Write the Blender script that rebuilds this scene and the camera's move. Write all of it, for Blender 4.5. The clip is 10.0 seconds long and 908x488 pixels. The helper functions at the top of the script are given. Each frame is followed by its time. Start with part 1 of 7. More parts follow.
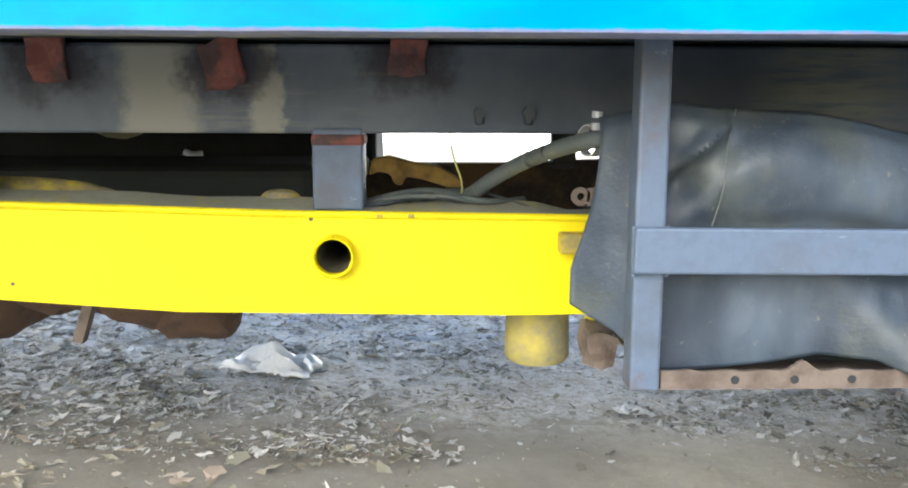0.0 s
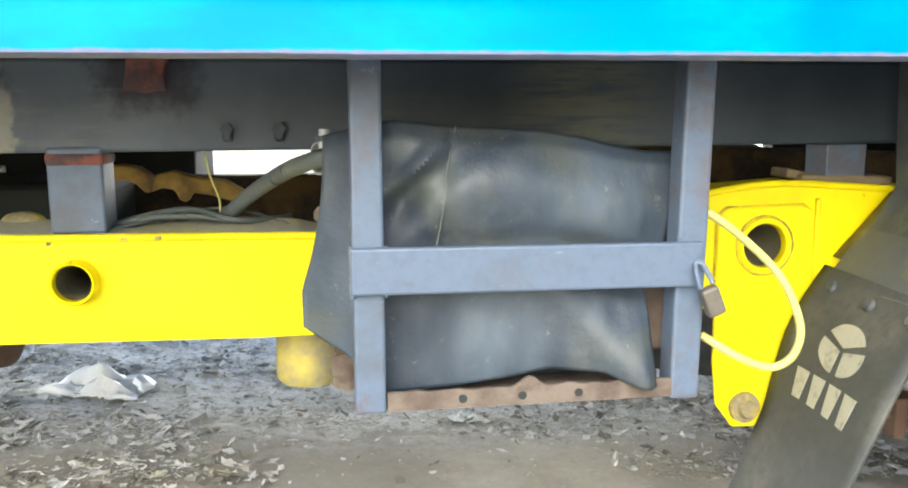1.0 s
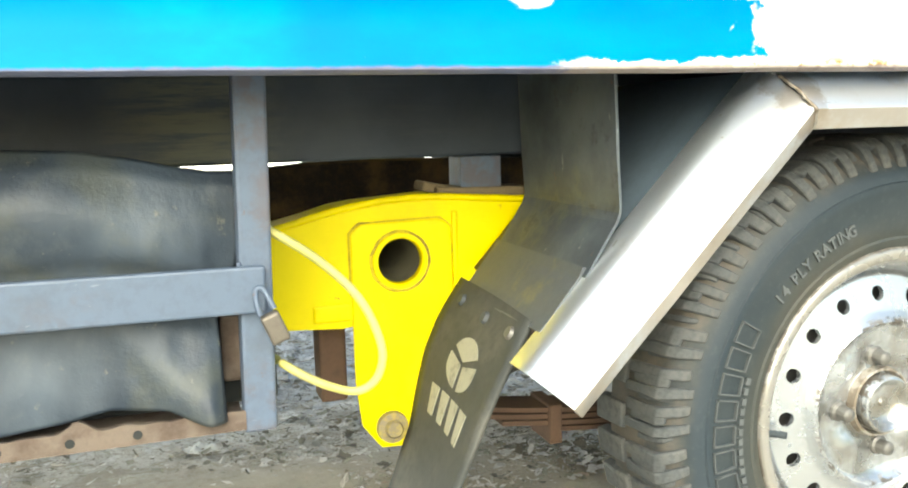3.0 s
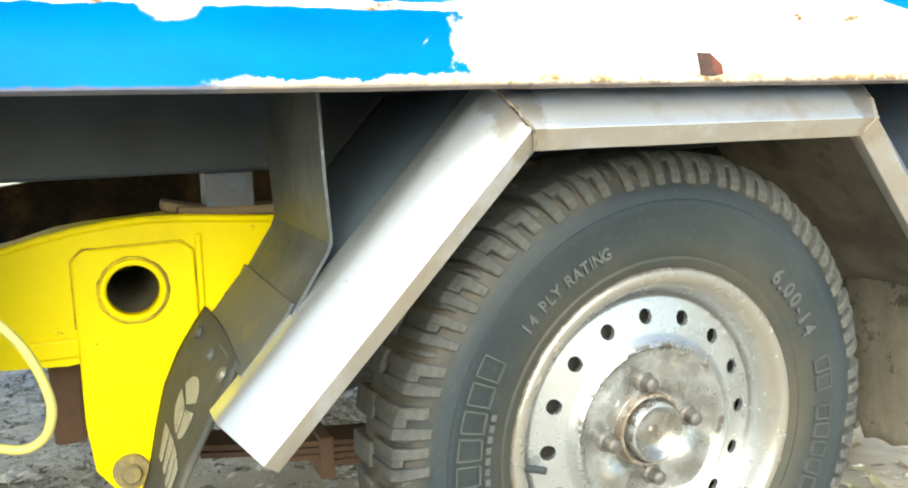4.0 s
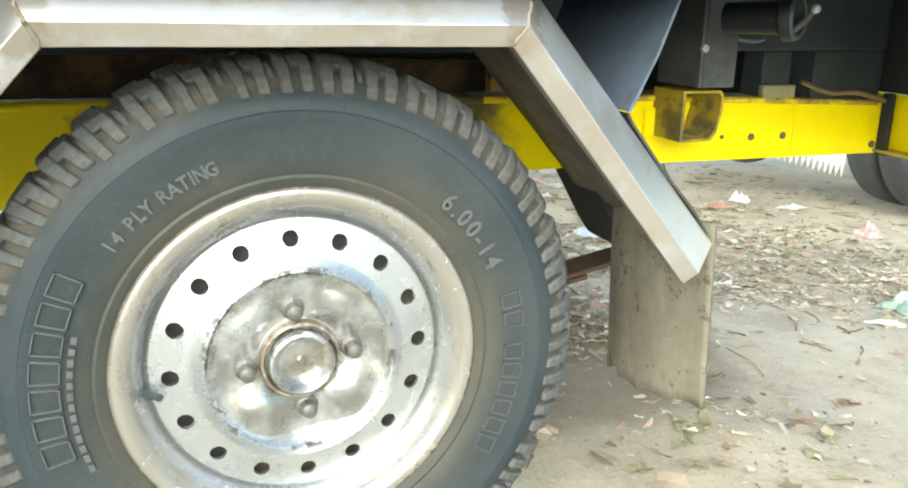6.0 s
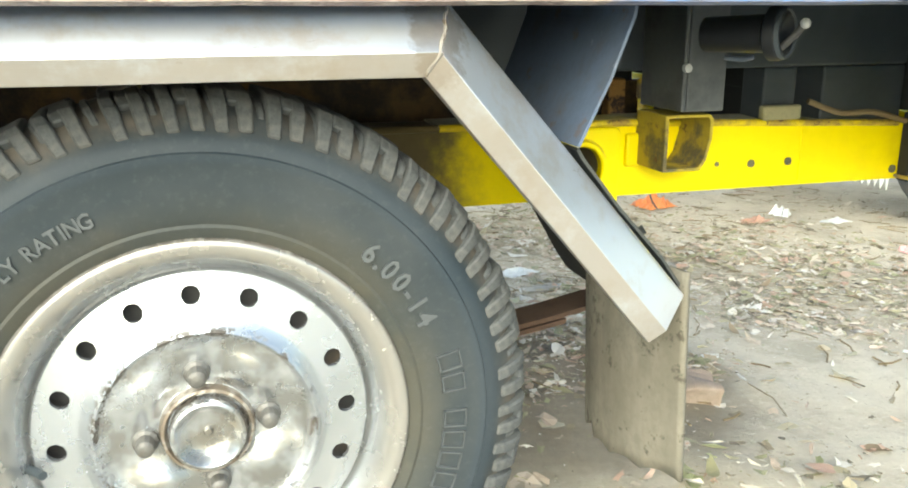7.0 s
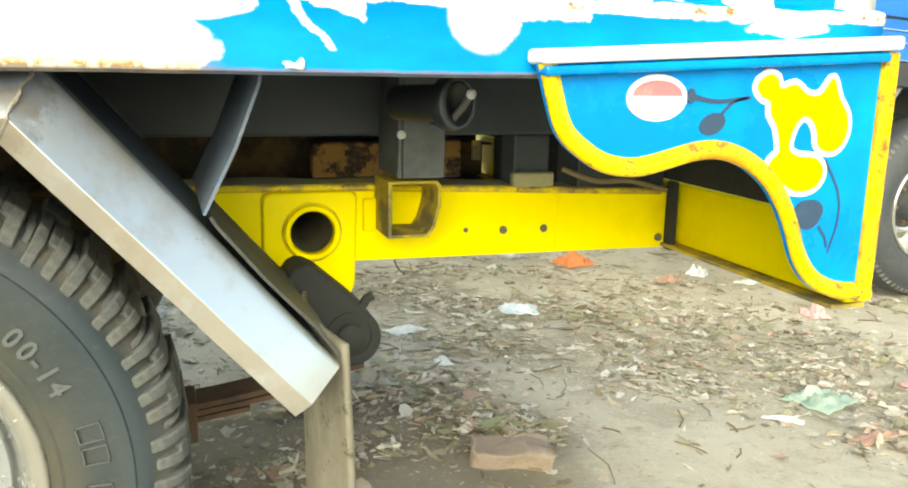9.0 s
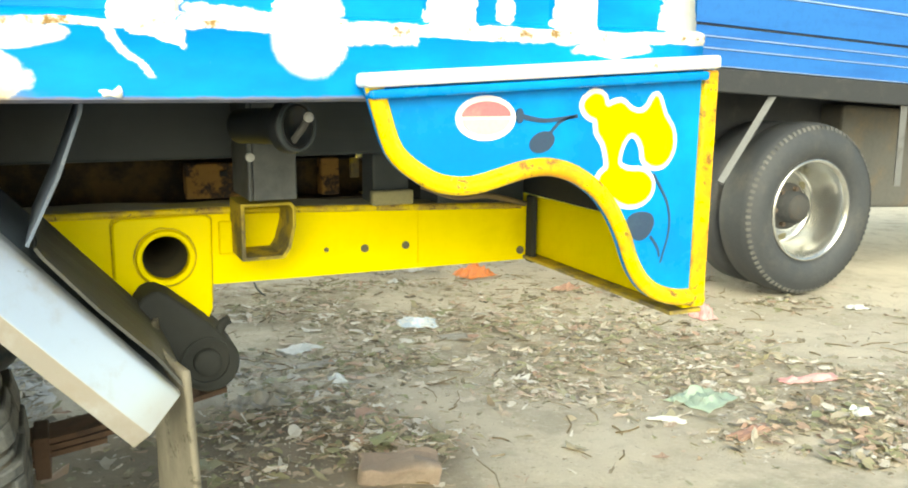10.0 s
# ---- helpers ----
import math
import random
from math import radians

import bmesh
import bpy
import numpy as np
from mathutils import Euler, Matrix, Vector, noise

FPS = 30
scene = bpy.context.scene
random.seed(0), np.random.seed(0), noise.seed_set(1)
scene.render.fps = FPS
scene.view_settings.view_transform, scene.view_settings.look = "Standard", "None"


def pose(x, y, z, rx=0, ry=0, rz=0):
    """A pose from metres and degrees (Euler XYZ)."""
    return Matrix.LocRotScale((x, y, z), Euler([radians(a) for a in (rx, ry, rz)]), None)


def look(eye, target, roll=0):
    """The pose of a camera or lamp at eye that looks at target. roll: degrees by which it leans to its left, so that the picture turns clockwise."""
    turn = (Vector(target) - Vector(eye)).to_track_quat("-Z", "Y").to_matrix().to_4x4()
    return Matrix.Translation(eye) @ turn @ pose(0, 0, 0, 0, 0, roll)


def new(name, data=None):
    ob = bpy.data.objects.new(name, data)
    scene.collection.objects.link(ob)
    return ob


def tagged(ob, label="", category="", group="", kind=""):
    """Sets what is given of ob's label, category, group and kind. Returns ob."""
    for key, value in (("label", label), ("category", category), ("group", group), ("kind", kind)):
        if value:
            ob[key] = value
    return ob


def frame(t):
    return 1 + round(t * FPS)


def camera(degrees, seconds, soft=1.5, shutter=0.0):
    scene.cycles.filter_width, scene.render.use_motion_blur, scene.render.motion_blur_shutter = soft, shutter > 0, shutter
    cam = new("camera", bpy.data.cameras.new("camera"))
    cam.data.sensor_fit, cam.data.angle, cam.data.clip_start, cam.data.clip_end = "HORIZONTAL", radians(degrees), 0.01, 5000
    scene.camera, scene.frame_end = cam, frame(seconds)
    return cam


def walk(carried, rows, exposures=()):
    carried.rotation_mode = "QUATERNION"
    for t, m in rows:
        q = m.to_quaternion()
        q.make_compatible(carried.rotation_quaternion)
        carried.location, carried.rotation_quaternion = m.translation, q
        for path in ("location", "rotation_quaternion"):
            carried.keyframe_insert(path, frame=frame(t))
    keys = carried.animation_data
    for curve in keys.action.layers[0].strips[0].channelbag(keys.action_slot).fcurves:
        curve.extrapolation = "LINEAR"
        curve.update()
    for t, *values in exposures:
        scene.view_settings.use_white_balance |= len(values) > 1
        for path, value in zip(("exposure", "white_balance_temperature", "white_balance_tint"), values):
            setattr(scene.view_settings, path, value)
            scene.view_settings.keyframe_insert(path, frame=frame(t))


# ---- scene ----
# metres; x along the truck, y into it, z up
cam = camera(56.03, 10.0, soft=1.9)
ROWS = [
    (0.0, -0.0149, -0.6339, 0.7456, 81.03, -0.20, -1.97),
    (0.5, 0.0674, -0.6264, 0.7578, 81.21, 0.27, -5.34),
    (1.0, 0.1500, -0.6262, 0.7597, 81.19, 0.29, -8.79),
    (1.5, 0.2307, -0.6292, 0.7616, 81.07, 0.30, -12.28),
    (2.0, 0.2994, -0.6265, 0.7591, 80.97, 0.44, -15.53),
    (2.2, 0.3251, -0.6245, 0.7591, 80.95, 0.40, -16.77),
    (3.3, 0.4639, -0.6548, 0.7650, 81.94, 1.44, -19.89),
    (3.5, 0.5084, -0.6604, 0.7818, 81.59, 1.11, -20.66),
    (4.0, 0.6362, -0.6408, 0.7827, 80.99, 1.38, -23.92),
    (4.5, 0.7485, -0.6224, 0.7705, 80.41, 1.58, -24.80),
    (5.0, 0.8853, -0.6494, 0.7907, 79.37, 2.32, -25.29),
    (5.5, 0.9994, -0.6940, 0.7993, 76.49, -0.76, -22.20),
    (6.0, 1.0646, -0.7145, 0.7850, 73.98, -0.97, -20.46),
    (6.2, 1.0982, -0.6900, 0.8013, 73.71, -1.92, -20.70),
    (7.3, 1.2562, -0.6376, 0.7955, 74.88, 0.36, -16.33),
    (7.5, 1.2874, -0.6371, 0.8014, 75.13, -0.32, -16.40),
    (8.0, 1.3788, -0.6557, 0.8098, 76.70, -0.89, -17.30),
    (8.5, 1.4589, -0.6838, 0.8123, 77.72, -2.12, -16.89),
    (9.0, 1.5160, -0.7141, 0.8105, 78.03, -1.15, -18.61),
    (9.5, 1.5674, -0.7414, 0.8156, 78.61, -1.44, -23.18),
    (10.0, 1.5791, -0.7502, 0.8208, 78.95, -0.43, -24.61),
]
walk(cam, [(t, pose(x, y, z, rx, ry, rz)) for t, x, y, z, rx, ry, rz in ROWS],
     [(0.0, 1.21, 5950, 6), (1.0, 1.45, 6250, 4), (2.2, 1.54, 6650, 0), (3.5, 1.24, 6750, -3), (4.5, 0.99, 6700, -2), (5.5, 1.05, 6550, -4), (6.0, 1.21, 6450, -4), (7.4, 1.29, 6600, -3), (8.5, 1.21, 7150, -7), (10.0, 1.02, 7450, -7)])

# ---- world and light ----
world = bpy.data.worlds.new("sky")
scene.world = world
world.use_nodes = True
wn = world.node_tree.nodes
sky = wn.new("ShaderNodeTexSky")
sky.sky_type, sky.sun_disc = "NISHITA", False
sky.sun_elevation, sky.sun_rotation = radians(33), radians(202.6)
sky.air_density, sky.dust_density, sky.ozone_density = 1.0, 3.2, 1.0
world.node_tree.links.new(sky.outputs[0], wn["Background"].inputs[0])
wn["Background"].inputs[1].default_value = 0.15
sun_data = bpy.data.lights.new("sun", "SUN")
sun_data.energy, sun_data.angle, sun_data.color = 1.5, radians(60), (1.0, 0.985, 0.95)
sun = new("sun", sun_data)
sun.matrix_world = look((-2.5, -6, 4.22), (0, 0, 0))


# ---- materials ----
class Nodes:
    """A small wrapper round one material's node tree."""

    def __init__(self, name):
        self.mat = bpy.data.materials.new(name)
        self.mat.use_nodes = True
        self.t = self.mat.node_tree
        self.bsdf = self.t.nodes["Principled BSDF"]
        self.coord = self.t.nodes.new("ShaderNodeTexCoord").outputs["Object"]

    def link(self, value, socket):
        if isinstance(value, bpy.types.NodeSocket):
            self.t.links.new(value, socket)
        else:
            socket.default_value = value

    def math(self, op, a, b=0.0, c=0.0, clamp=False):
        n = self.t.nodes.new("ShaderNodeMath")
        n.operation, n.use_clamp = op, clamp
        for v, s in zip((a, b, c), n.inputs):
            self.link(v, s)
        return n.outputs[0]

    def step(self, v, lo, hi):
        n = self.t.nodes.new("ShaderNodeMapRange")
        n.interpolation_type = "SMOOTHSTEP"
        self.link(v, n.inputs[0])
        n.inputs[1].default_value, n.inputs[2].default_value = lo, hi
        return n.outputs[0]

    def noise(self, scale, detail=5.0, rough=0.6, stretch=(1, 1, 1), coord=None, distort=0.0):
        m = self.t.nodes.new("ShaderNodeMapping")
        m.inputs["Scale"].default_value = stretch
        self.t.links.new(coord or self.coord, m.inputs[0])
        n = self.t.nodes.new("ShaderNodeTexNoise")
        self.t.links.new(m.outputs[0], n.inputs["Vector"])
        n.inputs["Scale"].default_value, n.inputs["Detail"].default_value = scale, detail
        n.inputs["Roughness"].default_value, n.inputs["Distortion"].default_value = rough, distort
        return n.outputs[0]

    def voronoi(self, scale, feature="F1"):
        n = self.t.nodes.new("ShaderNodeTexVoronoi")
        n.feature = feature
        self.t.links.new(self.coord, n.inputs["Vector"])
        n.inputs["Scale"].default_value = scale
        return n

    def mix(self, f, a, b):
        n = self.t.nodes.new("ShaderNodeMix")
        n.data_type = "RGBA"
        self.link(f, n.inputs[0])
        for v, i in ((a, 6), (b, 7)):
            self.link(v if isinstance(v, bpy.types.NodeSocket) else (*v, 1), n.inputs[i])
        return n.outputs[2]

    def ramp(self, f, stops):
        n = self.t.nodes.new("ShaderNodeValToRGB")
        self.link(f, n.inputs[0])
        e = n.color_ramp.elements
        while len(e) < len(stops):
            e.new(0.5)
        for el, (p, c) in zip(e, stops):
            el.position, el.color = p, (*c, 1)
        return n.outputs[0]

    def xyz(self):
        n = self.t.nodes.new("ShaderNodeSeparateXYZ")
        self.t.links.new(self.coord, n.inputs[0])
        return n.outputs

    def bump(self, height, strength=0.3, distance=0.002):
        n = self.t.nodes.new("ShaderNodeBump")
        n.inputs["Strength"].default_value, n.inputs["Distance"].default_value = strength, distance
        self.t.links.new(height, n.inputs["Height"])
        self.t.links.new(n.outputs[0], self.bsdf.inputs["Normal"])

    def done(self, color, rough=0.5, metal=0.0):
        self.link(color if isinstance(color, bpy.types.NodeSocket) else (*color, 1), self.bsdf.inputs["Base Color"])
        self.link(rough, self.bsdf.inputs["Roughness"])
        self.link(metal, self.bsdf.inputs["Metallic"])
        return self.mat


def worn(name, base, dirt, rough=0.5, metal=0.0, scale=14.0, amount=(0.5, 0.75), rust=None, bump=0.15, streak=(1, 1, 1), fine=0.12, rust_at=0.60):
    """Paint, metal or rubber: a base colour with fine grain, dirt in clouds and, if given, rust spots."""
    n = Nodes(name)
    big = n.noise(scale, 6, 0.62, streak)
    small = n.noise(scale * 9, 4, 0.7)
    c = n.mix(n.step(big, *amount), base, dirt)
    dark = tuple(v * (1 - fine * 2) for v in base)
    c = n.mix(n.math("MULTIPLY", n.step(small, 0.42, 0.7), fine * 4), c, dark)
    if rust:
        spots = n.math("MULTIPLY", n.step(n.noise(scale * 2.3, 8, 0.75), rust_at, rust_at + 0.05), 0.85)
        c = n.mix(spots, c, rust)
    r = n.math("ADD", rough - 0.12, n.math("MULTIPLY", big, 0.24))
    n.bump(small, bump, 0.0012)
    return n.done(c, r, metal)


# cargo body: blue enamel over white primer, peeled and patched
n = Nodes("peeling blue body paint")
X, Y, Z = n.xyz()
wob = n.math("SUBTRACT", n.noise(15, 6, 0.62), 0.5)
wob2 = n.math("SUBTRACT", n.noise(42, 6, 0.7), 0.5)
wobble = n.math("ADD", n.math("MULTIPLY", wob, 0.22), n.math("MULTIPLY", wob2, 0.12))
xa = n.math("ADD", X, wobble)
xb = n.math("ADD", n.math("ADD", X, n.math("MULTIPLY", wob, 0.07)), n.math("MULTIPLY", n.math("POWER", n.math("SUBTRACT", Z, 0.82), 2.0), 36.0))
zone = n.math("MULTIPLY", n.step(xa, 0.915, 0.930), n.math("SUBTRACT", 1.0, n.step(xb, 1.553, 1.562)))
rear = n.step(X, 0.50, 0.53)
front = n.math("MULTIPLY", n.step(X, 0.78, 0.80), n.math("SUBTRACT", 1.0, n.step(X, 1.45, 1.55)))
patch = n.math("MULTIPLY", front, n.step(n.math("ADD", n.noise(6.0, 3, 0.45, (1, 1, 1.2), distort=0.3), n.math("MULTIPLY", n.math("SUBTRACT", Z, 0.845), 1.6)), 0.65, 0.68))
xw = n.math("ADD", X, n.math("MULTIPLY", wobble, 0.16))
zw = n.math("ADD", Z, n.math("MULTIPLY", wobble, 0.10))


def window(v, lo, hi, edge=0.0015):
    """1 between lo and hi, with a short soft edge."""
    return n.math("MULTIPLY", n.step(v, lo - edge, lo + edge), n.math("SUBTRACT", 1.0, n.step(v, hi - edge, hi + edge)))


blots = ((0.708, 0.861, 0.026, 0.012), (0.76, 0.878, 0.02, 0.010), (1.785, 0.858, 0.036, 0.040), (1.545, 0.852, 0.040, 0.012), (1.98, 0.884, 0.012, 0.014), (2.10, 0.850, 0.05, 0.007))
for bx, bz, bw, bh in blots:
    dx = n.math("POWER", n.math("DIVIDE", n.math("SUBTRACT", xw, bx), bw), 2.0)
    dz = n.math("POWER", n.math("DIVIDE", n.math("SUBTRACT", zw, bz), bh), 2.0)
    d = n.math("ADD", n.math("ADD", dx, dz), n.math("ADD", n.math("MULTIPLY", wob, 1.6), n.math("MULTIPLY", wob2, 0.8)))
    patch = n.math("MAXIMUM", patch, n.math("SUBTRACT", 1.0, n.step(d, 0.75, 1.1)))
scars = ((0.515, 0.590, 0.859, 0.872), (1.676, 1.762, 0.860, 0.877), (1.812, 1.885, 0.849, 0.868), (1.97, 2.21, 0.856, 0.867))
for x0, x1, z0, z1 in scars:
    patch = n.math("MAXIMUM", patch, n.math("MULTIPLY", window(xw, x0, x1), window(zw, z0, z1)))
flag_low = n.math("SUBTRACT", 0.857, n.math("MULTIPLY", n.math("SUBTRACT", X, 1.639), 0.38))
flag = n.math("MULTIPLY", window(xw, 1.639, 1.679), n.math("MULTIPLY", n.math("GREATER_THAN", zw, flag_low), n.math("LESS_THAN", Z, 0.863)))
run_x = n.math("SUBTRACT", n.math("SUBTRACT", xw, 1.620), n.math("MULTIPLY", n.math("SUBTRACT", 0.860, Z), 0.72))
run = n.math("MULTIPLY", window(run_x, -0.0045, 0.0045), window(Z, 0.819, 0.862))
patch = n.math("MAXIMUM", patch, n.math("MAXIMUM", flag, run))
rib = n.math("FRACT", n.math("DIVIDE", n.math("SUBTRACT", xw, 0.803), 0.1365))
onrib = n.math("MULTIPLY", n.math("MULTIPLY", n.math("LESS_THAN", rib, 0.38), n.step(n.noise(5.5, 4), 0.36, 0.40)), n.math("MULTIPLY", n.step(zw, 0.862, 0.866), n.step(X, 0.78, 0.80)))
edge = n.math("MULTIPLY", n.step(n.math("ADD", X, n.math("MULTIPLY", wob, 0.3)), 0.72, 0.76), n.math("SUBTRACT", 1.0, n.step(n.math("ADD", Z, n.math("MULTIPLY", wob, 0.05)), 0.806, 0.809)))
edge = n.math("MULTIPLY", edge, n.math("SUBTRACT", 1.0, n.step(X, 1.50, 1.54)))
seam = n.math("MULTIPLY", n.math("LESS_THAN", n.math("ABSOLUTE", n.math("SUBTRACT", n.math("ADD", Z, n.math("MULTIPLY", wob, 0.012)), 0.862)), n.math("ADD", n.math("MULTIPLY", n.noise(16, 3), 0.006), n.math("MULTIPLY", n.step(X, 1.7, 1.85), 0.003))), n.math("MULTIPLY", n.step(n.noise(11, 5), 0.36, 0.42), rear))
white = zone
for m in (patch, onrib, edge, seam):
    white = n.math("MAXIMUM", white, m)
brushed = n.noise(9, 5, 0.6, (0.7, 1, 1.8))
blue = n.mix(n.step(brushed, 0.35, 0.7), (0.0, 0.205, 0.64), (0.0, 0.275, 0.76))
blue = n.mix(n.math("MULTIPLY", n.step(n.noise(8, 4, 0.6, (1, 1, 2.5)), 0.5, 0.75), 0.35), blue, (0.004, 0.36, 0.76))
blue = n.mix(n.math("MULTIPLY", n.step(n.noise(34, 6, 0.75), 0.70, 0.73), rear), blue, (0.60, 0.70, 0.74))
prim = n.mix(n.step(n.noise(22, 6, 0.65), 0.45, 0.75), (0.80, 0.80, 0.78), (0.70, 0.66, 0.57))
blue = n.mix(n.math("MULTIPLY", n.math("MULTIPLY", rear, n.math("SUBTRACT", 1.0, n.step(X, 1.5, 1.6))), 0.4), blue, (0.0, 0.14, 0.48))
c = n.mix(white, blue, prim)
low = n.math("SUBTRACT", 1.0, n.step(n.math("ADD", Z, n.math("MULTIPLY", wob2, 0.02)), 0.803, 0.812))
rust = n.math("MULTIPLY", n.math("MULTIPLY", low, n.math("MULTIPLY", n.step(X, 0.85, 0.95), n.math("SUBTRACT", 1.0, n.step(X, 1.5, 1.58)))), n.step(n.noise(38, 6, 0.7), 0.49, 0.55))
rust = n.math("MAXIMUM", rust, n.math("MULTIPLY", seam, n.step(n.noise(24, 5, 0.7), 0.55, 0.62)))
cream = n.math("SUBTRACT", 1.0, n.step(n.math("ADD", Z, n.math("MULTIPLY", wob, 0.03)), 0.803, 0.820))
c = n.mix(n.math("MULTIPLY", n.math("MULTIPLY", cream, white), 0.75), c, (0.66, 0.54, 0.33))
c = n.mix(rust, c, n.mix(n.noise(90), (0.16, 0.09, 0.04), (0.42, 0.27, 0.10)))
bare = n.math("SUBTRACT", 1.0, n.step(n.math("ADD", Z, n.math("MULTIPLY", wob2, 0.006)), 0.8015, 0.8045))
c = n.mix(n.math("MULTIPLY", bare, 0.85), c, n.mix(n.noise(60, 5, 0.7), (0.11, 0.09, 0.095), (0.25, 0.22, 0.24)))
n.bump(n.math("ADD", white, n.math("MULTIPLY", n.noise(30, 4), 0.8)), 0.25, 0.001)
n.bsdf.inputs["Specular IOR Level"].default_value = 0.12
PAINT_BLUE = n.done(c, n.math("ADD", 0.42, n.math("MULTIPLY", white, 0.25)))

YELLOW = worn("yellow chassis paint", (0.90, 0.745, 0.004), (0.68, 0.53, 0.012), 0.45, scale=5, amount=(0.52, 0.86), bump=0.3, fine=0.06, rust=(0.24, 0.15, 0.03), rust_at=0.665)
g = YELLOW.node_tree
base_socket = g.nodes["Principled BSDF"].inputs["Base Color"]
n = Nodes("mud splash")
n.mat, n.t, n.bsdf = YELLOW, g, g.nodes["Principled BSDF"]
n.coord = g.nodes.new("ShaderNodeTexCoord").outputs["Object"]
X, Y, Z = n.xyz()
xs_ = n.math("ADD", X, n.math("MULTIPLY", n.math("SUBTRACT", n.noise(9, 6, 0.65), 0.5), 0.22))
splash = n.math("MULTIPLY", n.step(xs_, 1.0, 1.06), n.math("SUBTRACT", 1.0, n.step(xs_, 1.49, 1.58)))
muddy = n.mix(n.noise(40, 5, 0.7), (0.045, 0.035, 0.026), (0.11, 0.085, 0.06))
g.links.new(n.mix(n.math("MULTIPLY", splash, 0.95), base_socket.links[0].from_socket, muddy), base_socket)
FLANGE_DUST = worn("grey dust over yellow paint", (0.33, 0.32, 0.24), (0.46, 0.40, 0.12), 0.9, scale=10, amount=(0.5, 0.66), bump=0.5)
YELLOW_DIRTY = worn("dirty yellow paint", (0.55, 0.42, 0.05), (0.20, 0.17, 0.11), 0.7, scale=16, amount=(0.42, 0.6), rust=(0.12, 0.06, 0.03))
CHIPPED = worn("chipped yellow edge paint", (0.74, 0.58, 0.012), (0.36, 0.25, 0.05), 0.6, scale=18, amount=(0.46, 0.60), rust=(0.13, 0.075, 0.035), rust_at=0.56, bump=0.4)
SEAM = worn("dark yellow seam", (0.66, 0.52, 0.012), (0.20, 0.14, 0.03), 0.7, scale=26, amount=(0.46, 0.66))
BUMP_PAINT = worn("dust dulled yellow paint", (0.44, 0.36, 0.06), (0.19, 0.175, 0.12), 0.7, scale=11, amount=(0.32, 0.56))
GREY_PAINT = worn("grey steel paint", (0.100, 0.134, 0.195), (0.075, 0.085, 0.10), 0.5, scale=11, rust=(0.115, 0.088, 0.085), rust_at=0.60)
g = GREY_PAINT.node_tree
base_socket = g.nodes["Principled BSDF"].inputs["Base Color"]
n = Nodes("smears")
n.mat, n.t, n.bsdf = GREY_PAINT, g, g.nodes["Principled BSDF"]
n.coord = g.nodes.new("ShaderNodeTexCoord").outputs["Object"]
smear = n.math("MULTIPLY", n.step(n.noise(6.5, 6, 0.65), 0.49, 0.64), n.step(n.noise(40, 5, 0.7), 0.38, 0.58))
scuff = n.step(n.noise(70, 5, 0.7, (0.4, 1, 1)), 0.66, 0.72)
smeared = n.mix(n.math("MULTIPLY", smear, 0.7), base_socket.links[0].from_socket, (0.105, 0.088, 0.092))
g.links.new(n.mix(n.math("MULTIPLY", scuff, 0.5), smeared, (0.26, 0.28, 0.32)), base_socket)
n = Nodes("stained grey splash plate")
X, Y, Z = n.xyz()
c = n.mix(n.step(n.noise(9, 6, 0.65), 0.35, 0.7), (0.045, 0.056, 0.068), (0.105, 0.120, 0.132))
c = n.mix(n.math("MULTIPLY", n.step(n.noise(10, 6, 0.65), 0.54, 0.68), 0.5), c, (0.17, 0.165, 0.085))
c = n.mix(n.math("MULTIPLY", n.step(n.noise(20, 6, 0.7), 0.55, 0.68), 0.7), c, (0.024, 0.026, 0.030))
c = n.mix(n.math("MULTIPLY", n.step(n.noise(33, 7, 0.75), 0.64, 0.70), 0.8), c, (0.17, 0.085, 0.045))
c = n.mix(n.math("MULTIPLY", n.step(n.noise(75, 5, 0.7, (1, 1, 0.2)), 0.66, 0.72), 0.6), c, (0.32, 0.33, 0.33))
n.bump(n.noise(45, 5, 0.7), 0.3, 0.0015)
PLATE = n.done(c, n.math("ADD", 0.34, n.math("MULTIPLY", n.noise(12, 4), 0.3)))
STRAP = worn("scuffed strap paint", (0.085, 0.095, 0.102), (0.045, 0.050, 0.056), 0.55, scale=14, amount=(0.45, 0.65))
BRACKET = worn("olive stained yellow bracket", (0.40, 0.31, 0.03), (0.11, 0.095, 0.05), 0.8, scale=17, amount=(0.44, 0.58), rust=(0.10, 0.055, 0.03), rust_at=0.58, bump=0.4)
RED_OXIDE = worn("red oxide primer", (0.205, 0.066, 0.050), (0.07, 0.045, 0.045), 0.75, scale=26, amount=(0.44, 0.58), bump=0.5)
RUST = worn("rusty steel", (0.155, 0.122, 0.098), (0.085, 0.060, 0.047), 0.85, scale=25, amount=(0.4, 0.65), bump=0.4)
BROWN_RUST = worn("dark brown rust", (0.10, 0.06, 0.04), (0.05, 0.035, 0.03), 0.9, scale=18, bump=0.5)
BLACK_STEEL = worn("greasy dark steel", (0.052, 0.064, 0.074), (0.088, 0.094, 0.098), 0.6, scale=12)
# near black that carries the darkness deep between the rails
DEPTH_BLACK = worn("near black of the dark depth", (0.006, 0.009, 0.008), (0.014, 0.015, 0.012), 0.8, scale=8)
CAN_STEEL = worn("dull dark can steel", (0.007, 0.009, 0.012), (0.014, 0.016, 0.020), 0.5, scale=18)
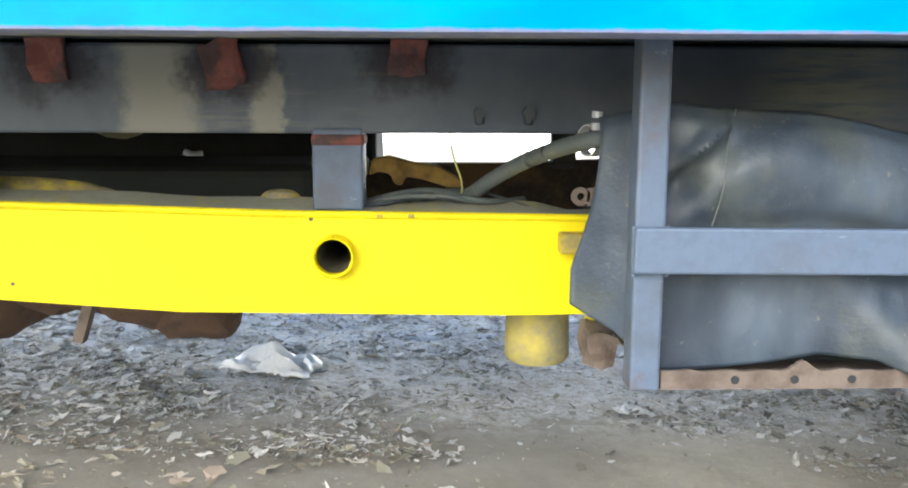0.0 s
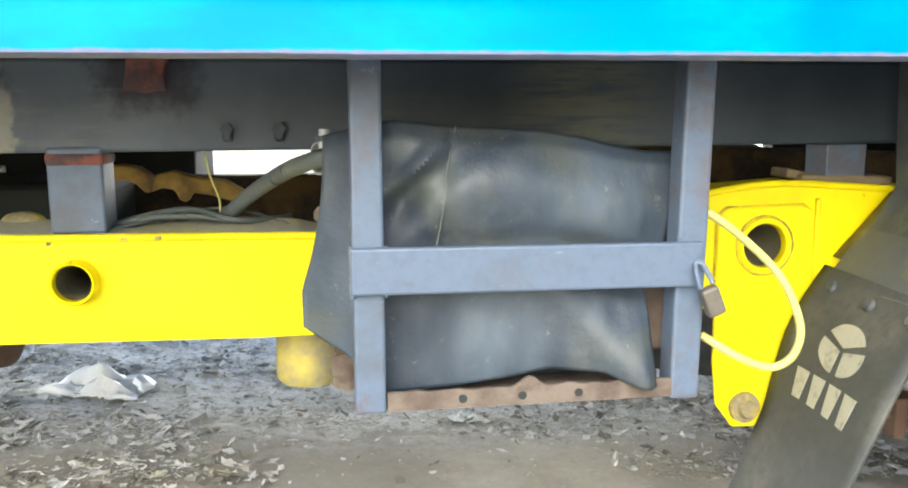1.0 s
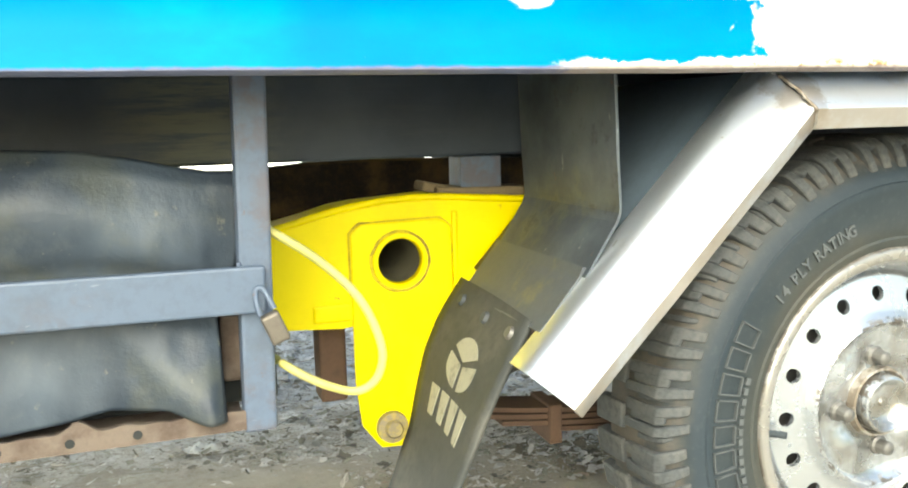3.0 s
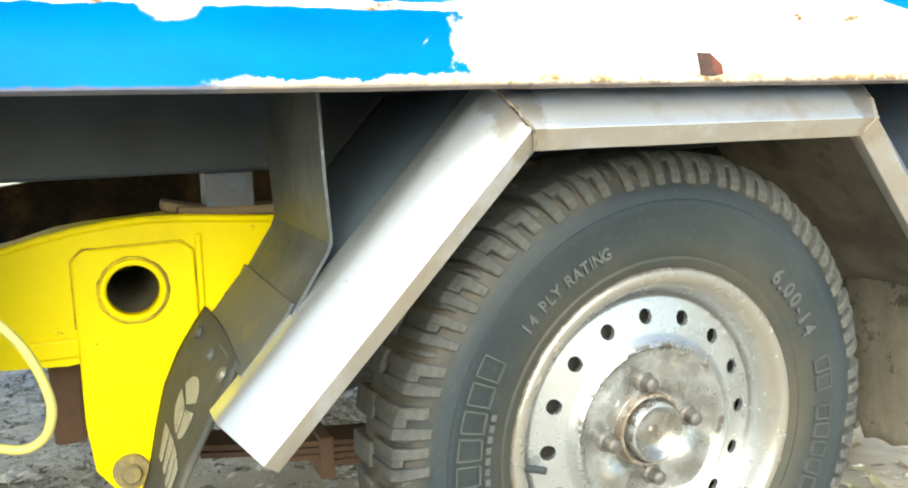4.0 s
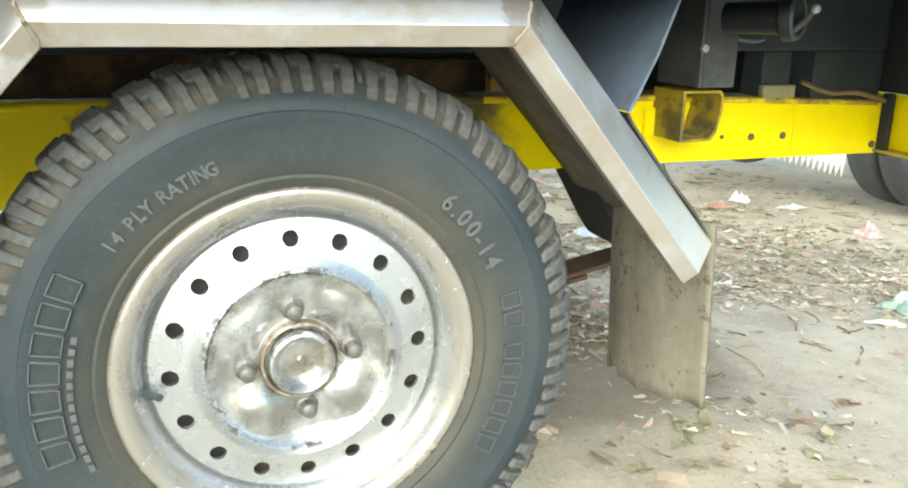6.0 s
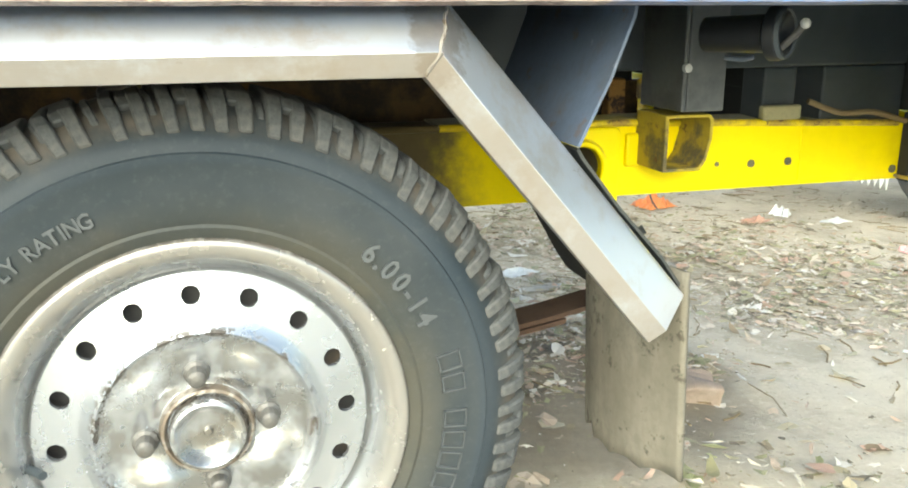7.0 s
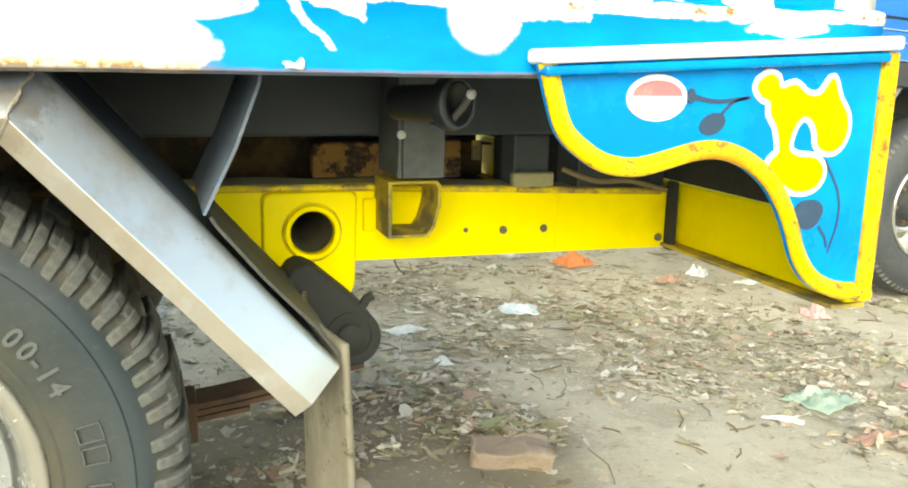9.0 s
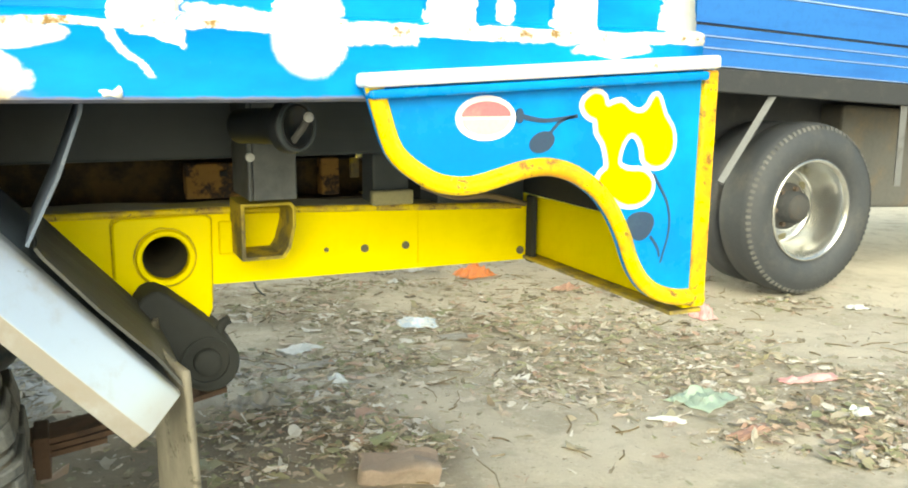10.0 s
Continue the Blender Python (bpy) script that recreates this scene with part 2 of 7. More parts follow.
n = Nodes("grey dusty rubber sheet")
c = n.mix(n.step(n.noise(6, 5, 0.55, (1, 1, 0.6)), 0.36, 0.70), (0.020, 0.030, 0.046), (0.080, 0.103, 0.132))
c = n.mix(n.math("MULTIPLY", n.step(n.noise(8.5, 6, 0.62), 0.48, 0.66), 0.6), c, (0.078, 0.084, 0.068))
c = n.mix(n.math("MULTIPLY", n.step(n.noise(17, 6, 0.7, (1, 1, 0.7)), 0.54, 0.72), 0.35), c, (0.13, 0.145, 0.150))
c = n.mix(n.math("MULTIPLY", n.step(n.noise(60, 5, 0.75), 0.62, 0.70), 0.5), c, (0.20, 0.19, 0.155))
n.bump(n.math("ADD", n.noise(90, 4, 0.7), n.math("MULTIPLY", n.noise(9, 3, 0.5), 2.0)), 0.35, 0.003)
RUBBER_SHEET = n.done(c, n.math("ADD", 0.42, n.math("MULTIPLY", n.noise(14, 4), 0.22)))
FLAP_RUBBER = worn("dusty black flap rubber", (0.056, 0.060, 0.058), (0.115, 0.112, 0.098), 0.6, scale=9, amount=(0.4, 0.8))
MUD_RUBBER = worn("muddy flap rubber", (0.17, 0.155, 0.12), (0.29, 0.265, 0.215), 0.9, scale=9, streak=(1, 1, 0.35), amount=(0.36, 0.70), bump=0.5, fine=0.1, rust=(0.075, 0.068, 0.048), rust_at=0.565)
EMBLEM = worn("faded cream print", (0.33, 0.32, 0.25), (0.16, 0.16, 0.13), 0.7, scale=60, amount=(0.5, 0.72))
HUB_GREY = worn("brake drum grey", (0.06, 0.06, 0.06), (0.10, 0.08, 0.06), 0.8)
BORE = worn("dark bore", (0.14, 0.13, 0.08), (0.07, 0.07, 0.05), 0.8, scale=20)
CABLE = worn("yellow green hose", (0.50, 0.47, 0.14), (0.40, 0.36, 0.16), 0.5, scale=20)
HOSE = worn("grey ribbed hose", (0.10, 0.115, 0.11), (0.18, 0.17, 0.14), 0.7, scale=30)
BRASS = worn("dull padlock metal", (0.17, 0.15, 0.125), (0.09, 0.07, 0.055), 0.45, metal=0.5, scale=40)
PACKING = worn("pale olive packing strip", (0.30, 0.28, 0.16), (0.20, 0.18, 0.11), 0.8, scale=20, streak=(0.3, 2, 2))
GUSSET = worn("rusty yellow gusset paint", (0.34, 0.22, 0.05), (0.14, 0.085, 0.03), 0.8, scale=12, amount=(0.45, 0.65))
RUSTY_BROWN = worn("rusty brown bracket paint", (0.30, 0.165, 0.045), (0.03, 0.022, 0.018), 0.85, scale=19, amount=(0.50, 0.58), bump=0.4)
WOOD = worn("weathered packing wood", (0.20, 0.15, 0.08), (0.10, 0.07, 0.045), 0.8, scale=20, streak=(0.3, 2, 2))
SKIRT_BLUE = worn("sky blue panel enamel", (0.0, 0.205, 0.62), (0.0, 0.31, 0.76), 0.28, scale=5, amount=(0.4, 0.7), bump=0.05, fine=0.03)
SKIRT_YELLOW = worn("yellow moulding enamel", (0.84, 0.60, 0.004), (0.70, 0.33, 0.01), 0.28, scale=22, amount=(0.47, 0.62), rust=(0.17, 0.08, 0.03), rust_at=0.57)
SKIRT_WHITE = worn("white enamel", (0.82, 0.82, 0.82), (0.66, 0.66, 0.64), 0.4, scale=20, rust=(0.34, 0.20, 0.10), rust_at=0.61)
SKIRT_DARK = worn("dark slate enamel", (0.03, 0.06, 0.12), (0.04, 0.08, 0.14), 0.4, scale=30)
SKIRT_PINK = worn("pink red enamel", (0.62, 0.17, 0.20), (0.70, 0.32, 0.28), 0.4, scale=30)
SKIRT_PEACH = worn("peach enamel", (0.78, 0.62, 0.48), (0.72, 0.52, 0.40), 0.4, scale=30)
LEAF_YELLOW = worn("golden flower enamel", (0.85, 0.55, 0.004), (0.80, 0.48, 0.004), 0.4, scale=18)
BLUE2 = worn("far truck blue enamel", (0.030, 0.165, 0.52), (0.022, 0.12, 0.42), 0.4, scale=3, streak=(0.3, 1, 3), amount=(0.45, 0.7))
STRIPE2 = worn("far truck pale stripe", (0.30, 0.45, 0.75), (0.2, 0.34, 0.66), 0.45)
DARK2 = worn("far truck dark steel", (0.034, 0.038, 0.044), (0.065, 0.066, 0.066), 0.7, scale=8)
TYRE2 = worn("dull lorry tyre rubber", (0.050, 0.056, 0.066), (0.098, 0.096, 0.090), 0.6, scale=7, amount=(0.45, 0.8))
EDGE2 = worn("pale scuffed rubber", (0.16, 0.16, 0.155), (0.07, 0.072, 0.074), 0.8, scale=5, amount=(0.4, 0.6))
TANK2 = worn("dusty grey tank paint", (0.105, 0.105, 0.10), (0.15, 0.12, 0.085), 0.7, scale=4, amount=(0.45, 0.7))
PALE2 = worn("pale rubber flap", (0.50, 0.50, 0.48), (0.36, 0.35, 0.32), 0.7)
GREY2 = worn("far truck strut grey", (0.17, 0.18, 0.19), (0.10, 0.10, 0.10), 0.6)
BRICK = worn("weathered brick", (0.30, 0.235, 0.19), (0.39, 0.32, 0.26), 0.95, scale=14, bump=0.8)
STONE = worn("pale stone", (0.36, 0.34, 0.30), (0.25, 0.23, 0.2), 0.9, scale=30, bump=0.5)
PLASTIC = worn("crumpled white plastic", (0.78, 0.79, 0.80), (0.60, 0.60, 0.59), 0.35, scale=25)
PAPER = worn("white paper scrap", (0.72, 0.74, 0.74), (0.55, 0.55, 0.52), 0.8, scale=40)
PACKET = worn("blue white packet", (0.55, 0.66, 0.78), (0.75, 0.77, 0.78), 0.5, scale=50, amount=(0.48, 0.52))
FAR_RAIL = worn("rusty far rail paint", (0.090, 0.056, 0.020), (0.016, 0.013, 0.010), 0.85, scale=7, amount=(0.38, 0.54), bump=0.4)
DULL_RED = worn("faded red wrapper", (0.42, 0.25, 0.19), (0.40, 0.34, 0.27), 0.7, scale=30)
DARK_STEEL = worn("plain dark steel", (0.026, 0.029, 0.029), (0.046, 0.041, 0.033), 0.85, scale=10)
LENS = worn("pale bolt plating", (0.42, 0.43, 0.44), (0.3, 0.3, 0.3), 0.3, scale=40)
STAINED = worn("stained grey rubber", (0.080, 0.090, 0.098), (0.21, 0.18, 0.06), 0.5, scale=9, amount=(0.50, 0.68))
ORANGE = worn("orange wrapper", (0.75, 0.26, 0.09), (0.55, 0.24, 0.12), 0.5, scale=40)
PINK = worn("pink wrapper", (0.72, 0.38, 0.38), (0.75, 0.6, 0.56), 0.5, scale=40)
GREEN_BAG = worn("pale green plastic", (0.36, 0.46, 0.38), (0.30, 0.34, 0.27), 0.5, scale=30)
LINER = worn("mud caked liner", (0.21, 0.185, 0.15), (0.12, 0.105, 0.085), 0.95, scale=14, amount=(0.4, 0.65), bump=0.6)
# added glowing panel: bright distance, and fill light for ground under the truck
n = Nodes("glowing backdrop panel")
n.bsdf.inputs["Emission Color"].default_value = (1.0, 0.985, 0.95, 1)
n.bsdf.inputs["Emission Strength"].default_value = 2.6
BACKDROP_GLOW = n.done((0.8, 0.8, 0.78), 0.9)

FLAP_RUBBER.node_tree.nodes["Principled BSDF"].inputs["Specular IOR Level"].default_value = 0.2
for m in (YELLOW, SKIRT_BLUE, LEAF_YELLOW, BLUE2):
    m.node_tree.nodes["Principled BSDF"].inputs["Specular IOR Level"].default_value = 0.2

# brushed aluminium of the mudguard
n = Nodes("brushed aluminium")
streaks = n.noise(7, 2, 0.5)
c = n.mix(n.step(n.noise(6, 6, 0.65), 0.45, 0.75), (0.80, 0.85, 0.92), (0.75, 0.78, 0.81))
X, Y, Z = n.xyz()
heat = 0.0
for hx in (0.992, 1.408):
    d = n.math("ADD", n.math("POWER", n.math("DIVIDE", n.math("SUBTRACT", X, hx), 0.028), 2.0), n.math("POWER", n.math("DIVIDE", n.math("SUBTRACT", Z, 0.774), 0.046), 2.0))
    d = n.math("ADD", d, n.math("MULTIPLY", n.math("SUBTRACT", n.noise(38, 6, 0.7), 0.5), 3.0))
    heat = n.math("MAXIMUM", heat, n.math("SUBTRACT", 1.0, n.step(d, 0.35, 1.0)))
c = n.mix(n.math("MULTIPLY", heat, 0.65), c, n.mix(n.noise(80, 4), (0.20, 0.15, 0.10), (0.52, 0.48, 0.42)))
c = n.mix(n.math("MULTIPLY", n.step(n.noise(9, 6, 0.68), 0.48, 0.68), 0.5), c, (0.58, 0.49, 0.38))
c = n.mix(n.math("MULTIPLY", n.step(n.noise(55, 6, 0.75, (0.35, 1, 1)), 0.64, 0.70), 0.5), c, (0.40, 0.36, 0.31))
# the ground's tan reflection put into the colour of downward faces
under = n.t.nodes.new("ShaderNodeSeparateXYZ")
n.t.links.new(n.t.nodes.new("ShaderNodeNewGeometry").outputs["Normal"], under.inputs[0])
ground_tint = n.math("MULTIPLY", n.math("SUBTRACT", 1.0, n.step(under.outputs[2], -0.30, 0.05)), n.step(n.noise(12, 6, 0.7), 0.22, 0.55))
c = n.mix(n.math("MULTIPLY", ground_tint, 0.6), c, (0.50, 0.41, 0.31))
ALU = n.done(c, n.math("ADD", 0.25, n.math("MULTIPLY", streaks, 0.14)), 0.82)

# wheel: silver enamel, chipped and dusty
n = Nodes("silver wheel enamel")
X, Y, Z = n.xyz()
rr = n.math("SQRT", n.math("ADD", n.math("MULTIPLY", X, X), n.math("MULTIPLY", Z, Z)))
dust = n.math("MULTIPLY", n.math("MULTIPLY", n.step(rr, 0.155, 0.172), n.step(n.noise(6, 4), 0.1, 0.5)), 0.9)
c = n.mix(n.step(n.noise(12, 4, 0.55), 0.45, 0.75), (0.60, 0.63, 0.67), (0.50, 0.53, 0.55))
stain = n.math("MULTIPLY", n.math("SUBTRACT", 1.0, n.step(rr, 0.09, 0.10)), n.step(n.noise(15, 6, 0.65), 0.40, 0.58))
c = n.mix(n.math("MULTIPLY", stain, 0.75), c, (0.25, 0.24, 0.215))
# hollow of the hub cap darkened in colour so it reads as a bowl
bowl = n.math("MULTIPLY", n.math("SUBTRACT", 1.0, n.step(rr, 0.024, 0.031)), n.step(n.noise(34, 5, 0.65), 0.30, 0.62))
c = n.mix(n.math("MULTIPLY", bowl, 0.55), c, (0.30, 0.27, 0.22))
# shadow in the gutter between disc and rim, painted as a dark ring
gutter_shade = n.math("MULTIPLY", n.step(rr, 0.152, 0.155), n.math("SUBTRACT", 1.0, n.step(rr, 0.157, 0.161)))
c = n.mix(n.math("MULTIPLY", gutter_shade, 0.6), c, (0.10, 0.09, 0.075))
c = n.mix(n.math("MULTIPLY", dust, 0.8), c, (0.34, 0.305, 0.25))
ring = n.math("SUBTRACT", 1.0, n.step(n.math("ABSOLUTE", n.math("SUBTRACT", rr, 0.0985)), 0.002, 0.008))
ring = n.math("MULTIPLY", ring, n.step(n.noise(60, 6, 0.75, (1, 1, 1)), 0.52, 0.56))
# blue-grey shading of the raised step, painted into the enamel
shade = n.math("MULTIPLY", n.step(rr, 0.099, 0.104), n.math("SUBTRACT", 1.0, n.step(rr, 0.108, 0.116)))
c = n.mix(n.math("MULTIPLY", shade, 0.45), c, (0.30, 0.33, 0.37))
spots = n.math("MULTIPLY", n.step(n.noise(30, 7, 0.75), 0.66, 0.7), n.math("SUBTRACT", 1.0, n.step(rr, 0.09, 0.11)))
lip = n.math("MULTIPLY", n.step(rr, 0.186, 0.19), n.step(n.noise(60, 5, 0.7), 0.35, 0.55))
cap = n.math("SUBTRACT", 1.0, n.step(n.math("ABSOLUTE", n.math("SUBTRACT", rr, 0.036)), 0.001, 0.006))
cap = n.math("MULTIPLY", cap, n.step(n.noise(50, 6, 0.7), 0.48, 0.53))
marks = n.math("MAXIMUM", n.math("MAXIMUM", n.math("MAXIMUM", ring, cap), spots), lip)
c = n.mix(marks, c, n.mix(n.noise(80), (0.035, 0.032, 0.030), (0.15, 0.13, 0.11)))
dish = n.math("MULTIPLY", n.noise(26, 3, 0.5), n.math("SUBTRACT", 1.0, n.step(rr, 0.085, 0.10)))
n.bump(n.math("ADD", n.math("MULTIPLY", n.noise(70, 5, 0.7), 0.05), n.math("MULTIPLY", dish, 0.9)), 0.5, 0.004)
SILVER = n.done(c, n.math("ADD", 0.14, n.math("MULTIPLY", n.noise(25), 0.24)), n.math("MULTIPLY", n.math("SUBTRACT", 1.0, n.math("MAXIMUM", marks, n.math("MULTIPLY", dust, 0.25))), 0.8))

# tyre: grey rubber, brown mud towards the tread
NUT = worn("dull lug nut grey", (0.17, 0.165, 0.155), (0.10, 0.085, 0.07), 0.5, metal=0.5, scale=60)
BEAD = worn("burnt weld", (0.40, 0.37, 0.33), (0.20, 0.16, 0.12), 0.6, metal=0.5, scale=60, amount=(0.45, 0.55))

n = Nodes("dusty tyre rubber")
X, Y, Z = n.xyz()
rr = n.math("SQRT", n.math("ADD", n.math("MULTIPLY", X, X), n.math("MULTIPLY", Z, Z)))
c = n.mix(n.step(n.noise(5, 5, 0.6), 0.35, 0.7), (0.022, 0.032, 0.039), (0.045, 0.053, 0.058))
dusty = n.math("MULTIPLY", n.math("SUBTRACT", 1.0, n.step(n.math("ADD", rr, n.math("MULTIPLY", n.noise(9, 4), 0.05)), 0.215, 0.268)), 0.75)
c = n.mix(dusty, c, n.mix(n.step(n.noise(7, 5, 0.6), 0.35, 0.65), (0.052, 0.056, 0.050), (0.085, 0.078, 0.056)))
band = n.math("MULTIPLY", n.step(rr, 0.255, 0.262), n.math("SUBTRACT", 1.0, n.step(rr, 0.276, 0.284)))
c = n.mix(n.math("MULTIPLY", band, 0.45), c, (0.030, 0.044, 0.060))
mud = n.math("MULTIPLY", n.step(n.math("ADD", rr, n.math("MULTIPLY", n.math("SUBTRACT", n.noise(20, 5, 0.7), 0.5), 0.03)), 0.278, 0.30), n.step(n.noise(14, 6, 0.7), 0.3, 0.6))
c = n.mix(mud, c, n.mix(n.noise(40), (0.060, 0.056, 0.050), (0.125, 0.108, 0.088)))
c = n.mix(n.math("MULTIPLY", n.step(n.noise(120, 4, 0.7), 0.5, 0.8), 0.12), c, (0.18, 0.18, 0.17))
n.bump(n.noise(160, 4, 0.7), 0.2, 0.001)
n.bsdf.inputs["Specular IOR Level"].default_value = 0.35
TYRE = n.done(c, n.math("ADD", 0.46, n.math("MULTIPLY", n.noise(11, 5), 0.24)))
TREAD = worn("muddy worn tread rubber", (0.068, 0.076, 0.083), (0.132, 0.128, 0.118), 0.75, scale=13, amount=(0.42, 0.72), bump=0.6, fine=0.2)
LETTER = worn("raised tyre lettering", (0.090, 0.099, 0.104), (0.060, 0.068, 0.072), 0.7, scale=40)

# subframe: grey-black paint, scorched and scraped
n = Nodes("scorched dark subframe paint")
X, Y, Z = n.xyz()
c = n.mix(n.step(n.noise(4, 6, 0.62), 0.35, 0.7), (0.060, 0.074, 0.098), (0.115, 0.132, 0.152))
xw = n.math("ADD", X, n.math("MULTIPLY", n.math("SUBTRACT", n.noise(24, 6, 0.7), 0.5), 0.06))
pale = n.math("MULTIPLY", n.step(xw, -0.215, -0.198), n.math("SUBTRACT", 1.0, n.step(xw, -0.182, -0.172)))
pale = n.math("MAXIMUM", pale, n.math("MULTIPLY", n.step(xw, -0.37, -0.34), n.math("SUBTRACT", 1.0, n.step(xw, -0.29, -0.25))))
olive = n.math("MULTIPLY", n.step(xw, 0.34, 0.44), n.math("SUBTRACT", 1.0, n.step(xw, 0.47, 0.58)))
olive = n.math("MULTIPLY", olive, n.step(n.noise(30, 6, 0.7, (0.2, 1, 2)), 0.38, 0.56))
pale = n.math("MAXIMUM", pale, n.math("MULTIPLY", n.step(X, -0.5, -0.75), 0.5))
c = n.mix(n.math("MULTIPLY", pale, 0.75), c, (0.30, 0.29, 0.24))
# under-deck shade put into the paint: darker from x 0.15 back
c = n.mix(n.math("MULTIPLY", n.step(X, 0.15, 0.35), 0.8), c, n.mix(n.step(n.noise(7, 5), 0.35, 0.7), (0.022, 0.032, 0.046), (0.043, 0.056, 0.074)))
# rear stretch: the same shade painted in, with its own tones
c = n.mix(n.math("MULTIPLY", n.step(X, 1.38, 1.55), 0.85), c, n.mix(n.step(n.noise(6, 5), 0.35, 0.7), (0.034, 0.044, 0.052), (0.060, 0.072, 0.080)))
c = n.mix(n.math("MULTIPLY", olive, 0.6), c, (0.15, 0.155, 0.10))
burn = 0.0
for bx in (-0.43, -0.235, -0.03):
    d = n.math("ADD", n.math("POWER", n.math("DIVIDE", n.math("SUBTRACT", X, bx), 0.055), 2.0), n.math("POWER", n.math("DIVIDE", n.math("SUBTRACT", Z, 0.8), 0.05), 2.0))
    d = n.math("ADD", d, n.math("MULTIPLY", n.math("SUBTRACT", n.noise(22, 6, 0.7), 0.5), 3.4))
    burn = n.math("MAXIMUM", burn, n.math("SUBTRACT", 1.0, n.step(d, 0.2, 1.5)))
c = n.mix(n.math("MULTIPLY", burn, 0.85), c, (0.020, 0.017, 0.026))
scrape = n.math("MULTIPLY", n.step(n.noise(26, 7, 0.7, (0.25, 1, 3)), 0.5, 0.62), n.step(n.noise(3.2, 3), 0.46, 0.62))
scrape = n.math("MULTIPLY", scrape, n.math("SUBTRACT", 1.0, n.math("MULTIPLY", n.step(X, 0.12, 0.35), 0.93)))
c = n.mix(n.math("MULTIPLY", scrape, 0.4), c, (0.22, 0.21, 0.15))
n.bump(n.noise(50, 5), 0.25, 0.001)
SUBFRAME = n.done(c, 0.55)
for m in (SUBFRAME, DARK_STEEL, BLACK_STEEL):
    m.node_tree.nodes["Principled BSDF"].inputs["Specular IOR Level"].default_value = 0.4

# ground: trodden dirt
n = Nodes("trodden dirt")
big, mid, fine = n.noise(1.3, 6, 0.6), n.noise(9, 8, 0.65), n.noise(70, 6, 0.7)
c = n.mix(n.step(big, 0.35, 0.65), (0.455, 0.41, 0.325), (0.55, 0.50, 0.405))
c = n.mix(n.math("MULTIPLY", n.step(n.noise(3.1, 7, 0.68), 0.52, 0.66), 0.7), c, (0.33, 0.29, 0.22))
c = n.mix(n.math("MULTIPLY", n.step(n.noise(5.3, 6, 0.7, (1, 1.6, 1)), 0.56, 0.68), 0.5), c, (0.39, 0.385, 0.285))
c = n.mix(n.step(mid, 0.48, 0.78), c, (0.375, 0.33, 0.255))
c = n.mix(n.math("MULTIPLY", n.step(fine, 0.5, 0.72), 0.6), c, (0.63, 0.585, 0.49))
c = n.mix(n.math("MULTIPLY", n.step(n.noise(45, 6, 0.75), 0.58, 0.70), 0.7), c, (0.20, 0.175, 0.135))
X, Y, Z = n.xyz()


def patch_of(x, y, wide, deep):
    """A mask round x, y with a ragged edge."""
    d = n.math("ADD", n.math("POWER", n.math("DIVIDE", n.math("SUBTRACT", X, x), wide), 2.0), n.math("POWER", n.math("DIVIDE", n.math("SUBTRACT", Y, y), deep), 2.0))
    d = n.math("ADD", d, n.math("MULTIPLY", n.math("SUBTRACT", n.noise(2.2, 7, 0.68), 0.5), 1.1))
    return n.math("SUBTRACT", 1.0, n.step(d, 0.6, 1.2))


# sunlight from the far side, painted as whitened ground past y 0.95
far_light = n.math("MULTIPLY", n.step(Y, 0.95, 1.35), n.math("SUBTRACT", 1.0, n.step(X, 1.0, 1.7)))
# greyer, darker ground where x is small
grey_front = n.math("MULTIPLY", n.math("SUBTRACT", 1.0, n.step(n.math("ADD", X, n.math("MULTIPLY", n.noise(4, 5), 0.5)), 1.0, 1.6)), n.step(n.noise(16, 7, 0.7), 0.25, 0.55))
c = n.mix(n.math("MULTIPLY", grey_front, 0.5), c, (0.36, 0.335, 0.275))
drift = n.math("ABSOLUTE", n.math("ADD", n.math("MULTIPLY", n.math("SUBTRACT", X, 2.35), 0.873), n.math("MULTIPLY", n.math("SUBTRACT", Y, 3.0), 0.489)))
drift = n.math("ADD", drift, n.math("MULTIPLY", n.math("SUBTRACT", n.noise(2.4, 6, 0.65), 0.5), 1.3))
drift = n.math("MULTIPLY", n.math("SUBTRACT", 1.0, n.step(drift, 0.15, 0.75)), n.step(X, 1.7, 2.1))
c = n.mix(n.math("MULTIPLY", n.math("MULTIPLY", drift, n.step(n.noise(11, 7, 0.7), 0.36, 0.6)), 0.7), c, n.mix(n.noise(26, 6, 0.7), (0.16, 0.13, 0.09), (0.36, 0.31, 0.22)))
# the truck's shade on the near ground, put into the soil colour
under_shade_x = n.math("SUBTRACT", 1.0, n.step(n.math("ADD", X, n.math("MULTIPLY", n.math("SUBTRACT", n.noise(3, 6, 0.65), 0.5), 0.9)), 0.15, 0.75))
under_shade_y = n.math("SUBTRACT", 1.0, n.step(n.math("ADD", Y, n.math("MULTIPLY", n.math("SUBTRACT", n.noise(5, 6, 0.65), 0.5), 0.6)), 1.05, 1.45))
under_shade = n.math("MULTIPLY", n.math("MULTIPLY", under_shade_x, under_shade_y), patch_of(-0.4, 0.9, 1.9, 1.5))
c = n.mix(n.math("MULTIPLY", under_shade, 0.8), c, n.mix(n.noise(30, 7, 0.75), (0.13, 0.115, 0.095), (0.27, 0.245, 0.205)))
far_light = n.math("MULTIPLY", far_light, n.step(n.noise(7, 8, 0.72), 0.36, 0.52))
